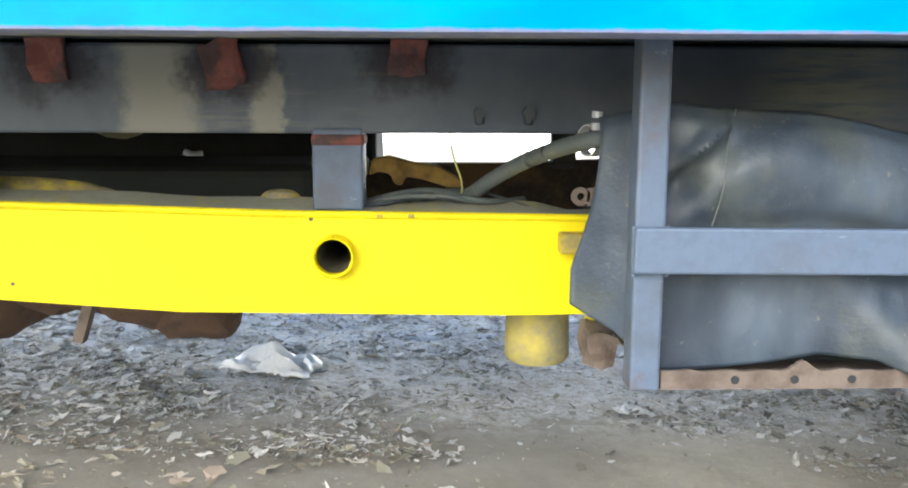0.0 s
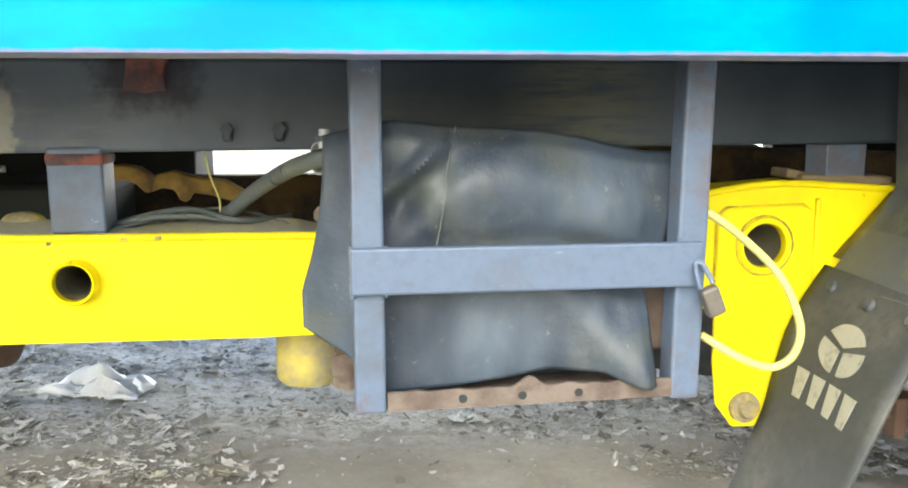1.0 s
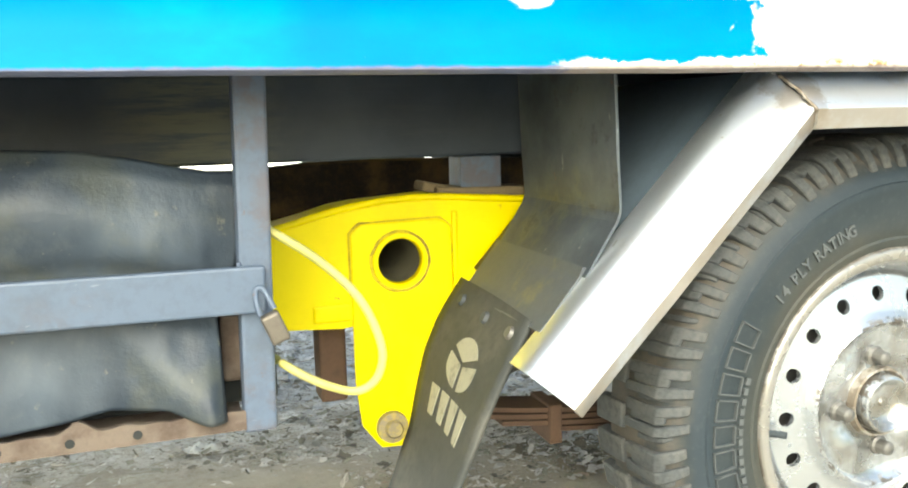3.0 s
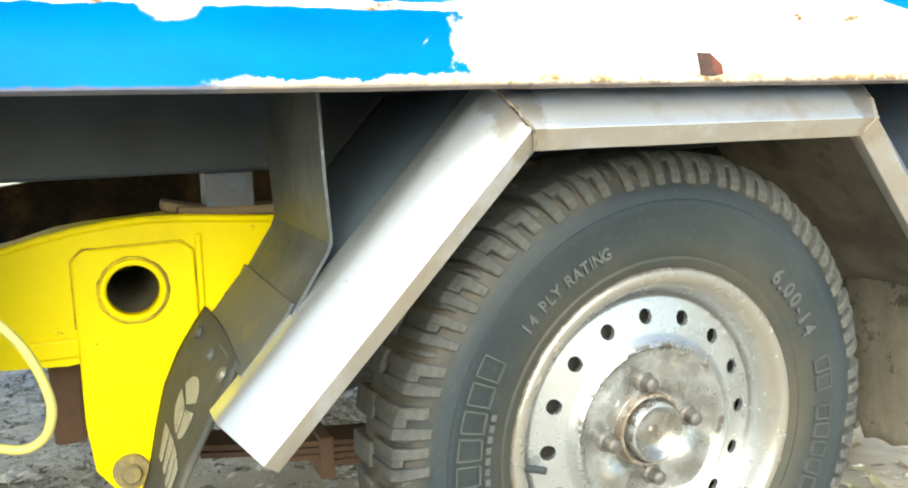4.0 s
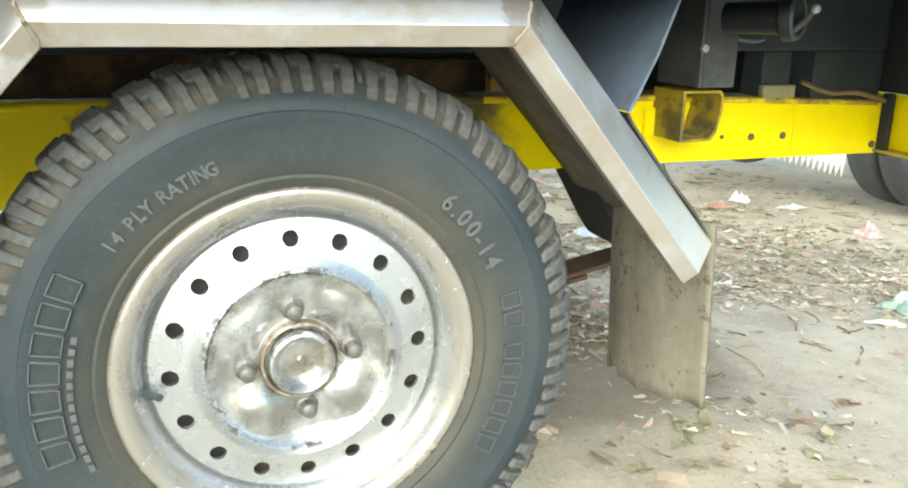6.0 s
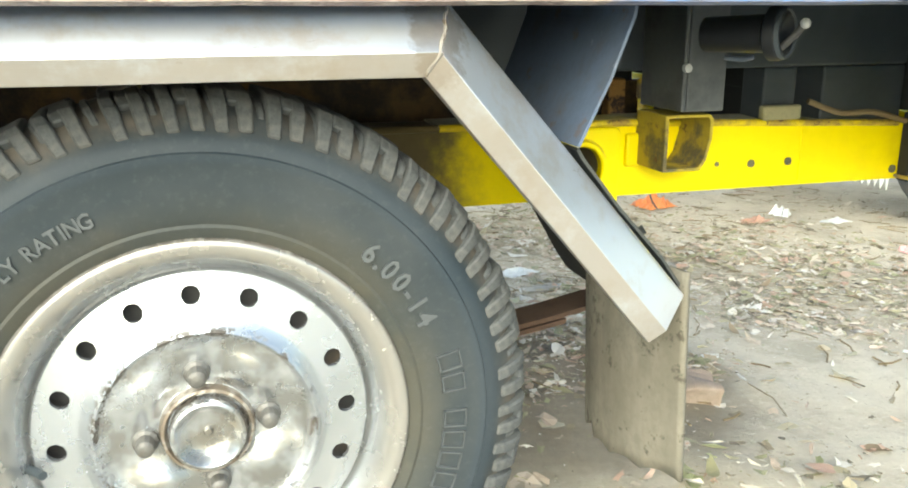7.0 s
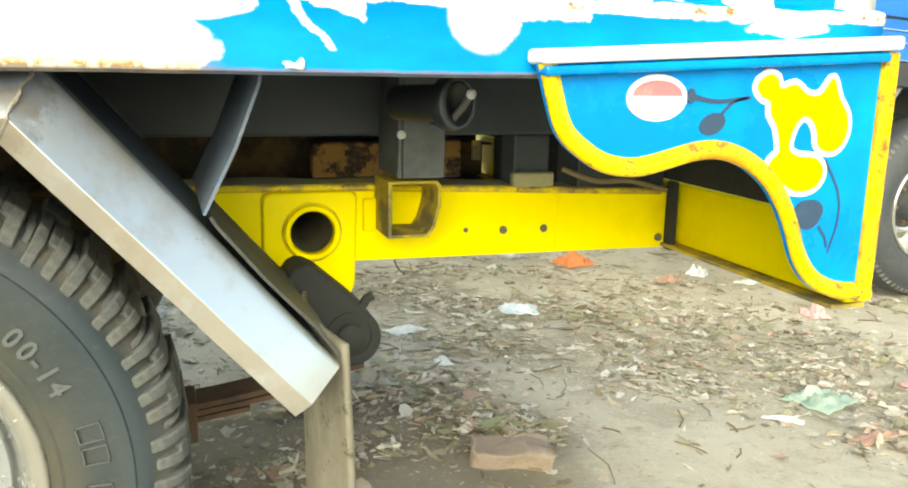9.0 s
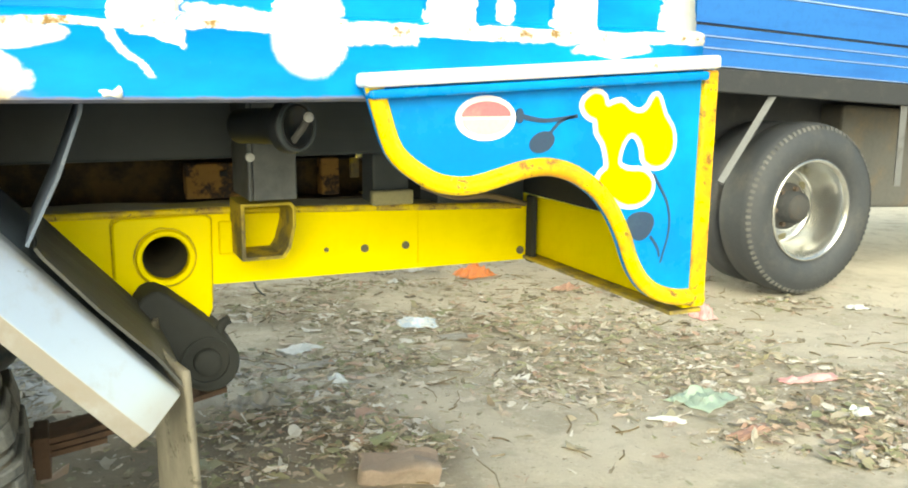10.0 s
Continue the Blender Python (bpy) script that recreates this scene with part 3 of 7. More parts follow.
far_light = n.math("MULTIPLY", far_light, patch_of(-0.3, 2.2, 2.3, 2.3))
c = n.mix(n.math("MULTIPLY", n.math("MULTIPLY", far_light, n.step(n.noise(38, 7, 0.8), 0.38, 0.56)), 0.82), c, n.mix(n.noise(50, 5, 0.75), (0.50, 0.50, 0.49), (0.92, 0.92, 0.91)))
n.bump(n.math("ADD", n.math("MULTIPLY", mid, 2.0), fine), 0.6, 0.006)
# shadow under the truck by the rear wheel, painted into the ground
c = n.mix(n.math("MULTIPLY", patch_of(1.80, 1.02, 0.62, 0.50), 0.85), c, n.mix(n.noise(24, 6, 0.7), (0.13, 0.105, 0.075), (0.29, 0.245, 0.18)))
DIRT = n.done(c, 0.95)


def scatter_material(name, stops):
    n = Nodes(name)
    g = n.t.nodes.new("ShaderNodeNewGeometry")
    c = n.mix(0.2, n.ramp(g.outputs["Random Per Island"], stops), (0.40, 0.355, 0.275))
    c = n.mix(n.math("MULTIPLY", n.noise(60, 4), 0.35), c, (0.2, 0.17, 0.12))
    return n.done(c, 0.85)


LEAVES = scatter_material("dry leaf litter", [(0.0, (0.10, 0.085, 0.06)), (0.15, (0.24, 0.20, 0.14)), (0.32, (0.43, 0.37, 0.28)), (0.55, (0.33, 0.33, 0.22)), (0.66, (0.52, 0.48, 0.39)), (0.78, (0.50, 0.37, 0.30)), (0.9, (0.66, 0.61, 0.53)), (1.0, (0.84, 0.83, 0.80))])
SILVER2 = worn("silver lorry rim enamel", (0.56, 0.57, 0.56), (0.40, 0.37, 0.31), 0.22, metal=0.85, scale=9, amount=(0.45, 0.8))
SCRAPS = scatter_material("torn pale scraps", [(0.0, (0.24, 0.20, 0.14)), (0.25, (0.42, 0.45, 0.30)), (0.45, (0.66, 0.50, 0.42)), (0.7, (0.72, 0.66, 0.57)), (1.0, (0.86, 0.86, 0.84))])
HEAP = scatter_material("mixed rotting litter", [(0.0, (0.07, 0.06, 0.04)), (0.2, (0.20, 0.16, 0.10)), (0.38, (0.26, 0.30, 0.14)), (0.55, (0.44, 0.37, 0.26)), (0.7, (0.50, 0.30, 0.23)), (0.85, (0.62, 0.56, 0.46)), (1.0, (0.84, 0.83, 0.80))])
RUBBLE = scatter_material("grey broken scraps", [(0.0, (0.08, 0.08, 0.07)), (0.3, (0.22, 0.22, 0.19)), (0.45, (0.36, 0.38, 0.31)), (0.65, (0.68, 0.68, 0.68)), (1.0, (0.90, 0.90, 0.91))])
# guard top in shade under the body: the darkness is in this colour
TOP_SHADE = worn("shaded blue grey guard top", (0.105, 0.140, 0.180), (0.075, 0.098, 0.125), 0.45, scale=8)
# pale chips, whitened further to carry the far side's sunlight
PALE = scatter_material("pale chips and scraps", [(0.0, (0.12, 0.12, 0.11)), (0.2, (0.40, 0.40, 0.38)), (0.4, (0.78, 0.78, 0.77)), (1.0, (0.92, 0.92, 0.93))])
CHIPS = scatter_material("stone and paper chips", [(0.0, (0.16, 0.14, 0.12)), (0.45, (0.34, 0.31, 0.27)), (0.85, (0.40, 0.38, 0.34)), (1.0, (0.62, 0.61, 0.58))])


# ---- mesh helpers ----
def part(name, bm, material, parent=None, label="", origin=None, smooth=False):
    """Link a bmesh as one mesh object, its origin moved to the given place, under a thing or part."""
    if origin is not None:
        bmesh.ops.translate(bm, verts=bm.verts, vec=-Vector(origin))
    bmesh.ops.recalc_face_normals(bm, faces=bm.faces)
    if smooth:
        for e in bm.edges:
            if len(e.link_faces) == 2 and e.calc_face_angle(0.0) > radians(38):
                e.smooth = False
    me = bpy.data.meshes.new(name)
    bm.to_mesh(me)
    bm.free()
    for p in me.polygons:
        p.use_smooth = smooth
    me.materials.append(material)
    ob = new(name, me)
    place = Vector(origin) if origin is not None else Vector()
    ob.matrix_world = Matrix.Translation(place)
    if parent:
        ob.parent = parent
        ob.matrix_parent_inverse = Matrix.Translation(-spot(parent))
    if label:
        ob["label"] = label
    return ob


def spot(ob):
    """The place of an unturned object, its parents counted in."""
    at = Vector(ob.location)
    if ob.parent:
        at += spot(ob.parent) + ob.matrix_parent_inverse.translation
    return at


def thing(name, place, label, category, group="", kind=""):
    return tagged(put(new(name), place), label, category, group, kind)


def put(ob, place):
    ob.location = place
    return ob


def soft(ob, width=0.002, segments=2, angle=30):
    m = ob.modifiers.new("bevel", "BEVEL")
    m.width, m.segments, m.limit_method, m.angle_limit = width, segments, "ANGLE", radians(angle)
    return ob


def thick(ob, t, offset=-1.0):
    m = ob.modifiers.new("solid", "SOLIDIFY")
    m.thickness, m.offset = t, offset
    return ob


def box(bm, x0, x1, y0, y1, z0, z1, turn=None):
    v = [bm.verts.new((x, y, z)) for x in (x0, x1) for y in (y0, y1) for z in (z0, z1)]
    for f in ((0, 1, 3, 2), (4, 6, 7, 5), (0, 4, 5, 1), (2, 3, 7, 6), (0, 2, 6, 4), (1, 5, 7, 3)):
        bm.faces.new([v[i] for i in f])
    if turn:
        c = Vector(((x0 + x1) / 2, (y0 + y1) / 2, (z0 + z1) / 2))
        bmesh.ops.rotate(bm, verts=v, cent=c, matrix=Euler([radians(a) for a in turn]).to_matrix())
    return v


def boxed(*a, **k):
    bm = bmesh.new()
    box(bm, *a, **k)
    return bm


def prism(bm, outline, y0, y1):
    """A flat outline of (x, z) pairs, thickened from y0 to y1."""
    a = [bm.verts.new((x, y0, z)) for x, z in outline]
    b = [bm.verts.new((x, y1, z)) for x, z in outline]
    bm.faces.new(a)
    bm.faces.new(b[::-1])
    for i in range(len(a)):
        j = (i + 1) % len(a)
        bm.faces.new((a[i], b[i], b[j], a[j]))


def plate(outline, y0, y1):
    bm = bmesh.new()
    prism(bm, outline, y0, y1)
    return bm


def lathe(bm, profile, centre, steps=64, closed=False):
    """Turn (radius, y) pairs about the y axis through centre."""
    rings = []
    for r, y in profile:
        rings.append([bm.verts.new((centre[0] + r * math.cos(2 * math.pi * i / steps), y, centre[2] + r * math.sin(2 * math.pi * i / steps))) for i in range(steps)])
    pairs = list(zip(rings, rings[1:])) + ([(rings[-1], rings[0])] if closed else [])
    for a, b in pairs:
        for i in range(steps):
            j = (i + 1) % steps
            bm.faces.new((a[i], a[j], b[j], b[i]))
    return rings


def curve_pts(pts, per=6):
    """A smooth line through points (Catmull-Rom)."""
    p = [Vector(q) for q in pts]
    p = [2 * p[0] - p[1]] + p + [2 * p[-1] - p[-2]]
    out = []
    for i in range(1, len(p) - 2):
        for k in range(per):
            t = k / per
            out.append(0.5 * (2 * p[i] + (p[i + 1] - p[i - 1]) * t + (2 * p[i - 1] - 5 * p[i] + 4 * p[i + 1] - p[i + 2]) * t * t + (3 * p[i] - p[i - 1] - 3 * p[i + 1] + p[i + 2]) * t ** 3))
    return out + [p[-2]]


def tube(bm, pts, radius, sides=10, caps=True, ribs=0.0):
    rings = []
    for i, p in enumerate(pts):
        d = (pts[min(i + 1, len(pts) - 1)] - pts[max(i - 1, 0)]).normalized()
        a = d.orthogonal().normalized() if abs(d.y) > 0.9 else d.cross(Vector((0, 1, 0))).normalized()
        b = d.cross(a)
        r = radius * (1 + (ribs if i % 2 else -ribs))
        rings.append([bm.verts.new(p + r * (a * math.cos(2 * math.pi * k / sides) + b * math.sin(2 * math.pi * k / sides))) for k in range(sides)])
    for r0, r1 in zip(rings, rings[1:]):
        for k in range(sides):
            j = (k + 1) % sides
            bm.faces.new((r0[k], r0[j], r1[j], r1[k]))
    if caps:
        bm.faces.new(rings[0][::-1])
        bm.faces.new(rings[-1])


def tubed(pts, radius, **k):
    bm = bmesh.new()
    tube(bm, pts, radius, **k)
    return bm


def disc(cx, cz, rx, rz, steps=28, wave=0.0, turn=0.0):
    out = []
    for i in range(steps):
        a = 2 * math.pi * i / steps
        k = 1 + wave * math.sin(3 * a)
        x, z = rx * k * math.cos(a), rz * k * math.sin(a)
        out.append((cx + x * math.cos(turn) - z * math.sin(turn), cz + x * math.sin(turn) + z * math.cos(turn)))
    return out


def along(line, x):
    """Linear reading of a list of (x, z)."""
    return float(np.interp(x, [p[0] for p in line], [p[1] for p in line]))


# ---- ground ----
def level(x, y):
    """The yard's height: it falls away past the truck."""
    fx = 7.0 * math.tanh(x / 7.0)
    fy = 6.0 * math.tanh(y / 6.0)
    return 0.158 - 0.07 * fy - 0.057 * fx


HEAPS = [(3.81, 2.14, 0.2), (3.36, 1.76, 0.16), (3.53, 1.36, 0.18), (3.13, 0.76, 0.12), (3.07, 1.5, 0.14), (3.09, 2.11, 0.12), (2.8, 2.37, 0.14), (2.18, 1.4, 0.12), (2.01, 1.28, 0.1), (2.24, 0.98, 0.06), (4.6, 2.12, 0.12), (3.3, 0.55, 0.08), (2.58, 2.98, 0.2), (3.82, 2.65, 0.2), (3.08, 3.6, 0.3), (3.69, 1.66, 0.15), (3.67, 0.89, 0.15), (2.15, 1.12, 0.12), (2.45, 1.75, 0.10), (3.55, 1.95, 0.16), (3.25, 1.95, 0.14), (3.42, 0.72, 0.12), (3.45, 2.5, 0.2), (2.9, 3.1, 0.25), (3.3, 3.0, 0.22), (1.76, 1.2, 0.16), (1.8, 1.6, 0.2), (1.72, 0.88, 0.10), (2.24, 1.0, 0.10), (2.06, 0.42, 0.22)]


def ground_z(x, y):
    p = Vector((x, y, 0))
    near = 1.0 if abs(x) < 8 and abs(y) < 8 else 0.0
    return level(x, y) + near * (0.012 * noise.noise(p * 2.3) + 0.007 * noise.noise(p * 9) + 0.004 * noise.noise(p * 25)) + heap_z(x, y)


def heap_z(x, y):
    """Low swells where litter has gathered."""
    if not 1.6 < x < 5.2 or not 0.2 < y < 4.2:
        return 0.0
    return sum(0.016 * math.exp(-((x - hx) / hw) ** 2 - ((y - hy) / (0.7 * hw)) ** 2) for hx, hy, hw in HEAPS if abs(x - hx) < 2.5 * hw and abs(y - hy) < 1.8 * hw) * (0.6 + 0.8 * abs(noise.noise(Vector((x * 6, y * 6, 5.1)))))


def axis_steps(lo, hi, step, far):
    line = list(np.arange(lo, hi, step))
    d, a, b = step, lo, hi
    left, right = [], []
    while b < far:
        d *= 1.35
        a, b = a - d, b + d
        left.append(a)
        right.append(b)
    return left[::-1] + line + right


def build_ground():
    xs, ys = axis_steps(-1.5, 5.0, 0.035, 180), axis_steps(-0.2, 4.4, 0.035, 180)
    verts = [(x, y, ground_z(x, y)) for y in ys for x in xs]
    w = len(xs)
    faces = [(j * w + i, j * w + i + 1, (j + 1) * w + i + 1, (j + 1) * w + i) for j in range(len(ys) - 1) for i in range(w - 1)]
    me = bpy.data.meshes.new("ground")
    me.from_pydata([tuple(map(float, v)) for v in verts], [], faces)
    for p in me.polygons:
        p.use_smooth = True
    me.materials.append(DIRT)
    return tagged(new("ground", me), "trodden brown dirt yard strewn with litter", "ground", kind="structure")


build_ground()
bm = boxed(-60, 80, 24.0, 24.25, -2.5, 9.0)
tagged(part("backdrop", bm, BACKDROP_GLOW), "added glowing panel for the sunlit distance", "backdrop", kind="structure")

# ---- the truck with the yellow chassis ----
truck = thing("flatbed_truck", (0.3, 0.86, 0), "blue cargo truck with yellow chassis and peeling paint, parked on dirt", "truck")


def channel_rail(name, y, depth, top, bottom, holes, x0, x1, material, parent, label=""):
    """A pressed rail: a web with round holes and two flanges turned away from the camera side."""
    bm = bmesh.new()
    cuts = sorted({x0, x1} | {p[0] for p in top + bottom if x0 < p[0] < x1})
    spans = []
    for cx, cz, r in holes:
        spans.append((cx - r * 1.5, cx + r * 1.5, cx, cz, r))
        cuts = [c for c in cuts if not cx - r * 1.5 < c < cx + r * 1.5] + [cx - r * 1.5, cx + r * 1.5]
    cuts = sorted(set(cuts))
    for a, b in zip(cuts, cuts[1:]):
        hole = [s for s in spans if abs(s[0] - a) < 1e-6]
        ta, tb, ba, bb = along(top, a), along(top, b), along(bottom, a), along(bottom, b)
        if not hole:
            right = [(b, bb + (tb - bb) * k / 6) for k in range(1, 6)] if any(abs(s[0] - b) < 1e-6 for s in spans) else []
            left = [(a, ta + (ba - ta) * k / 6) for k in range(1, 6)] if any(abs(s[1] - a) < 1e-6 for s in spans) else []
            bm.faces.new([bm.verts.new((x, y, z)) for x, z in [(a, ba), (b, bb)] + right + [(b, tb), (a, ta)] + left])
        else:
            _, _, cx, cz, r = hole[0]
            border, ring = [], []
            for k in range(24):
                an = math.radians(-135 + 15 * k)
                ring.append(bm.verts.new((cx + r * math.cos(an), y, cz + r * math.sin(an))))
                s = (k % 6) / 6
                side = k // 6
                p = ((a + (b - a) * s, ba + (bb - ba) * s), (b, bb + (tb - bb) * s), (b - (b - a) * s, tb - (tb - ta) * s), (a, ta - (ta - ba) * s))[side]
                border.append(bm.verts.new((p[0], y, p[1])))
            for k in range(24):
                j = (k + 1) % 24
                bm.faces.new((border[k], border[j], ring[j], ring[k]))
        for za, zb in ((ta, tb), (ba, bb)):
            mids = [(a + (b - a) * k / 6, y, za + (zb - za) * k / 6) for k in range(1, 6)] if hole else []
            bm.faces.new([bm.verts.new(v) for v in [(a, y, za)] + mids + [(b, y, zb), (b, y + depth, zb), (a, y + depth, za)]])
    bmesh.ops.remove_doubles(bm, verts=bm.verts, dist=1e-5)
    ob = part(name, bm, material, parent, label)
    return thick(ob, 0.005, 0)


RAIL_TOP = [(-1.7, 0.66), (-0.5, 0.637), (-0.17, 0.626), (0.18, 0.621), (0.38, 0.623), (0.51, 0.636), (0.57, 0.650), (0.61, 0.661), (0.67, 0.669), (0.72, 0.671), (0.85, 0.661), (1.2, 0.66), (1.56, 0.655), (1.75, 0.653), (2.205, 0.635)]
RAIL_BOTTOM = [(-1.7, 0.55), (-0.5, 0.529), (-0.3, 0.514), (0.07, 0.508), (0.3, 0.51), (0.5, 0.527), (0.61, 0.52), (0.85, 0.545), (1.2, 0.56), (1.74, 0.56), (2.205, 0.556)]
rail = channel_rail("chassis_rail", 0.345, 0.06, RAIL_TOP, RAIL_BOTTOM, [(-0.1185, 0.579, 0.0235), (0.682, 0.596, 0.029), (1.686, 0.600, 0.029)], -1.7, 2.205, YELLOW, truck, "bright yellow painted steel chassis rail")
FAR_TOP = [(-1.7, 0.66), (-0.5, 0.645), (0.0, 0.637), (0.2, 0.638), (0.4, 0.648), (0.5, 0.660), (0.6, 0.675), (0.7, 0.683), (0.85, 0.686), (1.2, 0.675), (1.56, 0.66), (1.75, 0.655), (2.205, 0.637)]
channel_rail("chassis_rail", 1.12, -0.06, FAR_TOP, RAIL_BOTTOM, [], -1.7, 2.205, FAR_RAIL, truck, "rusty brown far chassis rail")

# dust on the rail's top flange
for x0, x1 in ((-1.6, 0.36), (1.5, 2.19)):
    bm = bmesh.new()
    xs = np.linspace(x0, x1, 50)
    va = [bm.verts.new((x, 0.352, along(RAIL_TOP, x) + 0.0045)) for x in xs]
    vb = [bm.verts.new((x, 0.402, along(RAIL_TOP, x) + (0.013 if x < 0.12 else 0.006) + 0.005 * noise.noise(Vector((x * 9, 0, 0))))) for x in xs]
    for i in range(len(xs) - 1):
        bm.faces.new((va[i], va[i + 1], vb[i + 1], vb[i]))
    thick(part("flange_dirt", bm, FLANGE_DUST, rail, "dusty top flange"), 0.002)
for x0, x1, paint, words in ((-1.6, 1.50, YELLOW, "rounded upper edge of the rail"), (1.503, 2.19, CHIPPED, "chipped rusty upper edge of the rail")):
    lip = [Vector((x, 0.3435, along(RAIL_TOP, x) + 0.0005)) for x in np.linspace(x0, x1, 90)]
    part("rail_lip", tubed(lip, 0.0046, sides=10), paint, rail, words, smooth=True)


def cross_tube(cx, cz, r, front, name="cross_tube", rim=0.008):
    bm = bmesh.new()
    lathe(bm, [(r, 0.42), (r, front + 0.002), (r + 0.002, front), (r + rim - 0.002, front), (r + rim, front + 0.004), (r + rim, 0.36)], (cx, 0, cz), 40)
    part(name, bm, YELLOW, rail, "yellow tube through the rail", smooth=True)
    if front > 0.325:
        ring = [Vector((cx + (r + rim + 0.0005) * math.cos(a * math.pi / 24), 0.3345, cz + (r + rim + 0.0005) * math.sin(a * math.pi / 24))) for a in range(48)]
        ring = [q + 0.0012 * noise.noise_vector(q * 120) for q in ring]
        part("weld_seam", tubed(ring + ring[:1], 0.0019, sides=8), SEAM, rail, "dirty weld round the tube", smooth=True)
    bm = bmesh.new()
    lathe(bm, [(0.0, 0.62), (r - 0.001, 0.62), (r - 0.001, front + 0.012)], (cx, 0, cz), 40)
    part("bore", bm, BORE, rail, "dark tube bore", smooth=True)


cross_tube(-0.1185, 0.579, 0.0205, 0.321, rim=0.004)
cross_tube(0.682, 0.596, 0.0275, 0.331)
cross_tube(1.686, 0.600, 0.0275, 0.326)

# spring hanger plates welded on the rail


def hanger(outline, hole, y0, y1, label):
    """A plate with one round hole, fanned from the hole to its outline."""
    cx, cz, r = hole
    bm = bmesh.new()
    steps = 48
    ring, border = [], []
    pts = [Vector((x, z)) for x, z in outline]
    for k in range(steps):
        an = 2 * math.pi * k / steps
        d = Vector((math.cos(an), math.sin(an)))
        best = None
        for p, q in zip(pts, pts[1:] + pts[:1]):
            e = q - p
            det = d.x * -e.y + d.y * e.x
            if abs(det) < 1e-9:
                continue
            w = p - Vector((cx, cz))
            t = (w.x * -e.y + w.y * e.x) / det
            s = (d.x * w.y - d.y * w.x) / det
            if t > 0 and -1e-6 <= s <= 1 + 1e-6:
                best = t if best is None else max(best, t)
        ring.append(bm.verts.new((cx + r * d.x, y0, cz + r * d.y)))
        border.append(bm.verts.new((cx + best * d.x, y0, cz + best * d.y)))
    for k in range(steps):
        j = (k + 1) % steps
        bm.faces.new((border[k], border[j], ring[j], ring[k]))
    ring = pts + pts[:1]
    seam = []
    for p, q in zip(ring, ring[1:]):
        for k in range(6):
            w = p.lerp(q, k / 6)
            if w.y > 0.53:
                seam.append(w)
    low = max(range(len(seam)), key=lambda i: (seam[i] - seam[i - 1]).length)
    seam = [Vector((w.x, y1, w.y + 0.001 * noise.noise(Vector((w.x * 90, w.y * 90, 0))))) for w in seam[low:] + seam[:low]]
    # thin darker line along the plate's edge
    part("seam_line", tubed(seam, 0.0018, sides=8), SEAM, rail, "brown line along the plate's edge", smooth=True)
    ob = part("spring_hanger", bm, YELLOW, rail, label)
    return soft(thick(ob, y1 - y0, 1.0), 0.0025)


hanger([(0.622, 0.41), (0.640, 0.370), (0.674, 0.355), (0.690, 0.372), (0.728, 0.48), (0.749, 0.545), (0.748, 0.634), (0.736, 0.645), (0.634, 0.643), (0.622, 0.632)], (0.682, 0.596, 0.034), 0.336, 0.3425, "yellow spring hanger plate")
hanger([(1.740, 0.514), (1.743, 0.644), (1.735, 0.650), (1.630, 0.650), (1.626, 0.642), (1.626, 0.56), (1.70, 0.53)], (1.686, 0.600, 0.034), 0.334, 0.3425, "yellow spring hanger plate")
soft(part("hanger_rib", boxed(0.7505, 0.757, 0.338, 0.345, 0.56, 0.652), YELLOW, rail), 0.002)
soft(part("hanger_rib", boxed(0.575, 0.624, 0.339, 0.345, 0.527, 0.549), YELLOW, rail), 0.003)
soft(part("weld_seam", boxed(1.995 + 0.03, 2.028, 0.3415, 0.345, 0.562, 0.638), YELLOW, rail), 0.001)
soft(part("rail_end_stiffener", boxed(1.752, 1.774, 0.336, 0.345, 0.597, 0.640), YELLOW, rail), 0.003)
soft(part("inner_hanger", boxed(0.588, 0.622, 0.385, 0.43, 0.415, 0.515), BROWN_RUST, rail, "rusty inner spring hanger plate"), 0.004)
bm = bmesh.new()
lathe(bm, [(0.0, 0.318), (0.009, 0.318), (0.011, 0.321), (0.011, 0.326), (0.019, 0.327), (0.020, 0.334)], (0.664, 0, 0.392), 24)
part("hanger_bolt", bm, YELLOW_DIRTY, rail, "dirty spring eye bolt", smooth=True)
for x, z, r in ((1.893, 0.592, 0.0032), (1.947, 0.590, 0.0055), (2.007, 0.590, 0.0055), (2.19, 0.569, 0.006), (-0.487, 0.546, 0.0022), (-0.145, 0.6205, 0.0024)):
    bm = bmesh.new()
    lathe(bm, [(0.0, 0.3415), (r, 0.3415), (r, 0.346)], (x, 0, z), 16)
    part("bolt_hole", bm, BORE, rail)
for x in (-0.030, -0.066):
    part("rail_clip", boxed(x - 0.0035, x + 0.0035, 0.3382, 0.347, 0.6225, 0.6265), YELLOW_DIRTY, rail)
soft(part("rail_lug", boxed(0.140, 0.172, 0.322, 0.345, 0.582, 0.606), YELLOW_DIRTY, rail, "scuffed yellow lug"), 0.003)

soft(part("rail_end_post", boxed(2.198, 2.207, 0.322, 0.343, 0.552, 0.652), DARK_STEEL, rail, "dark rusty post at the rail end"), 0.003)

# bump stop under the rail
bm = bmesh.new()
rings = []
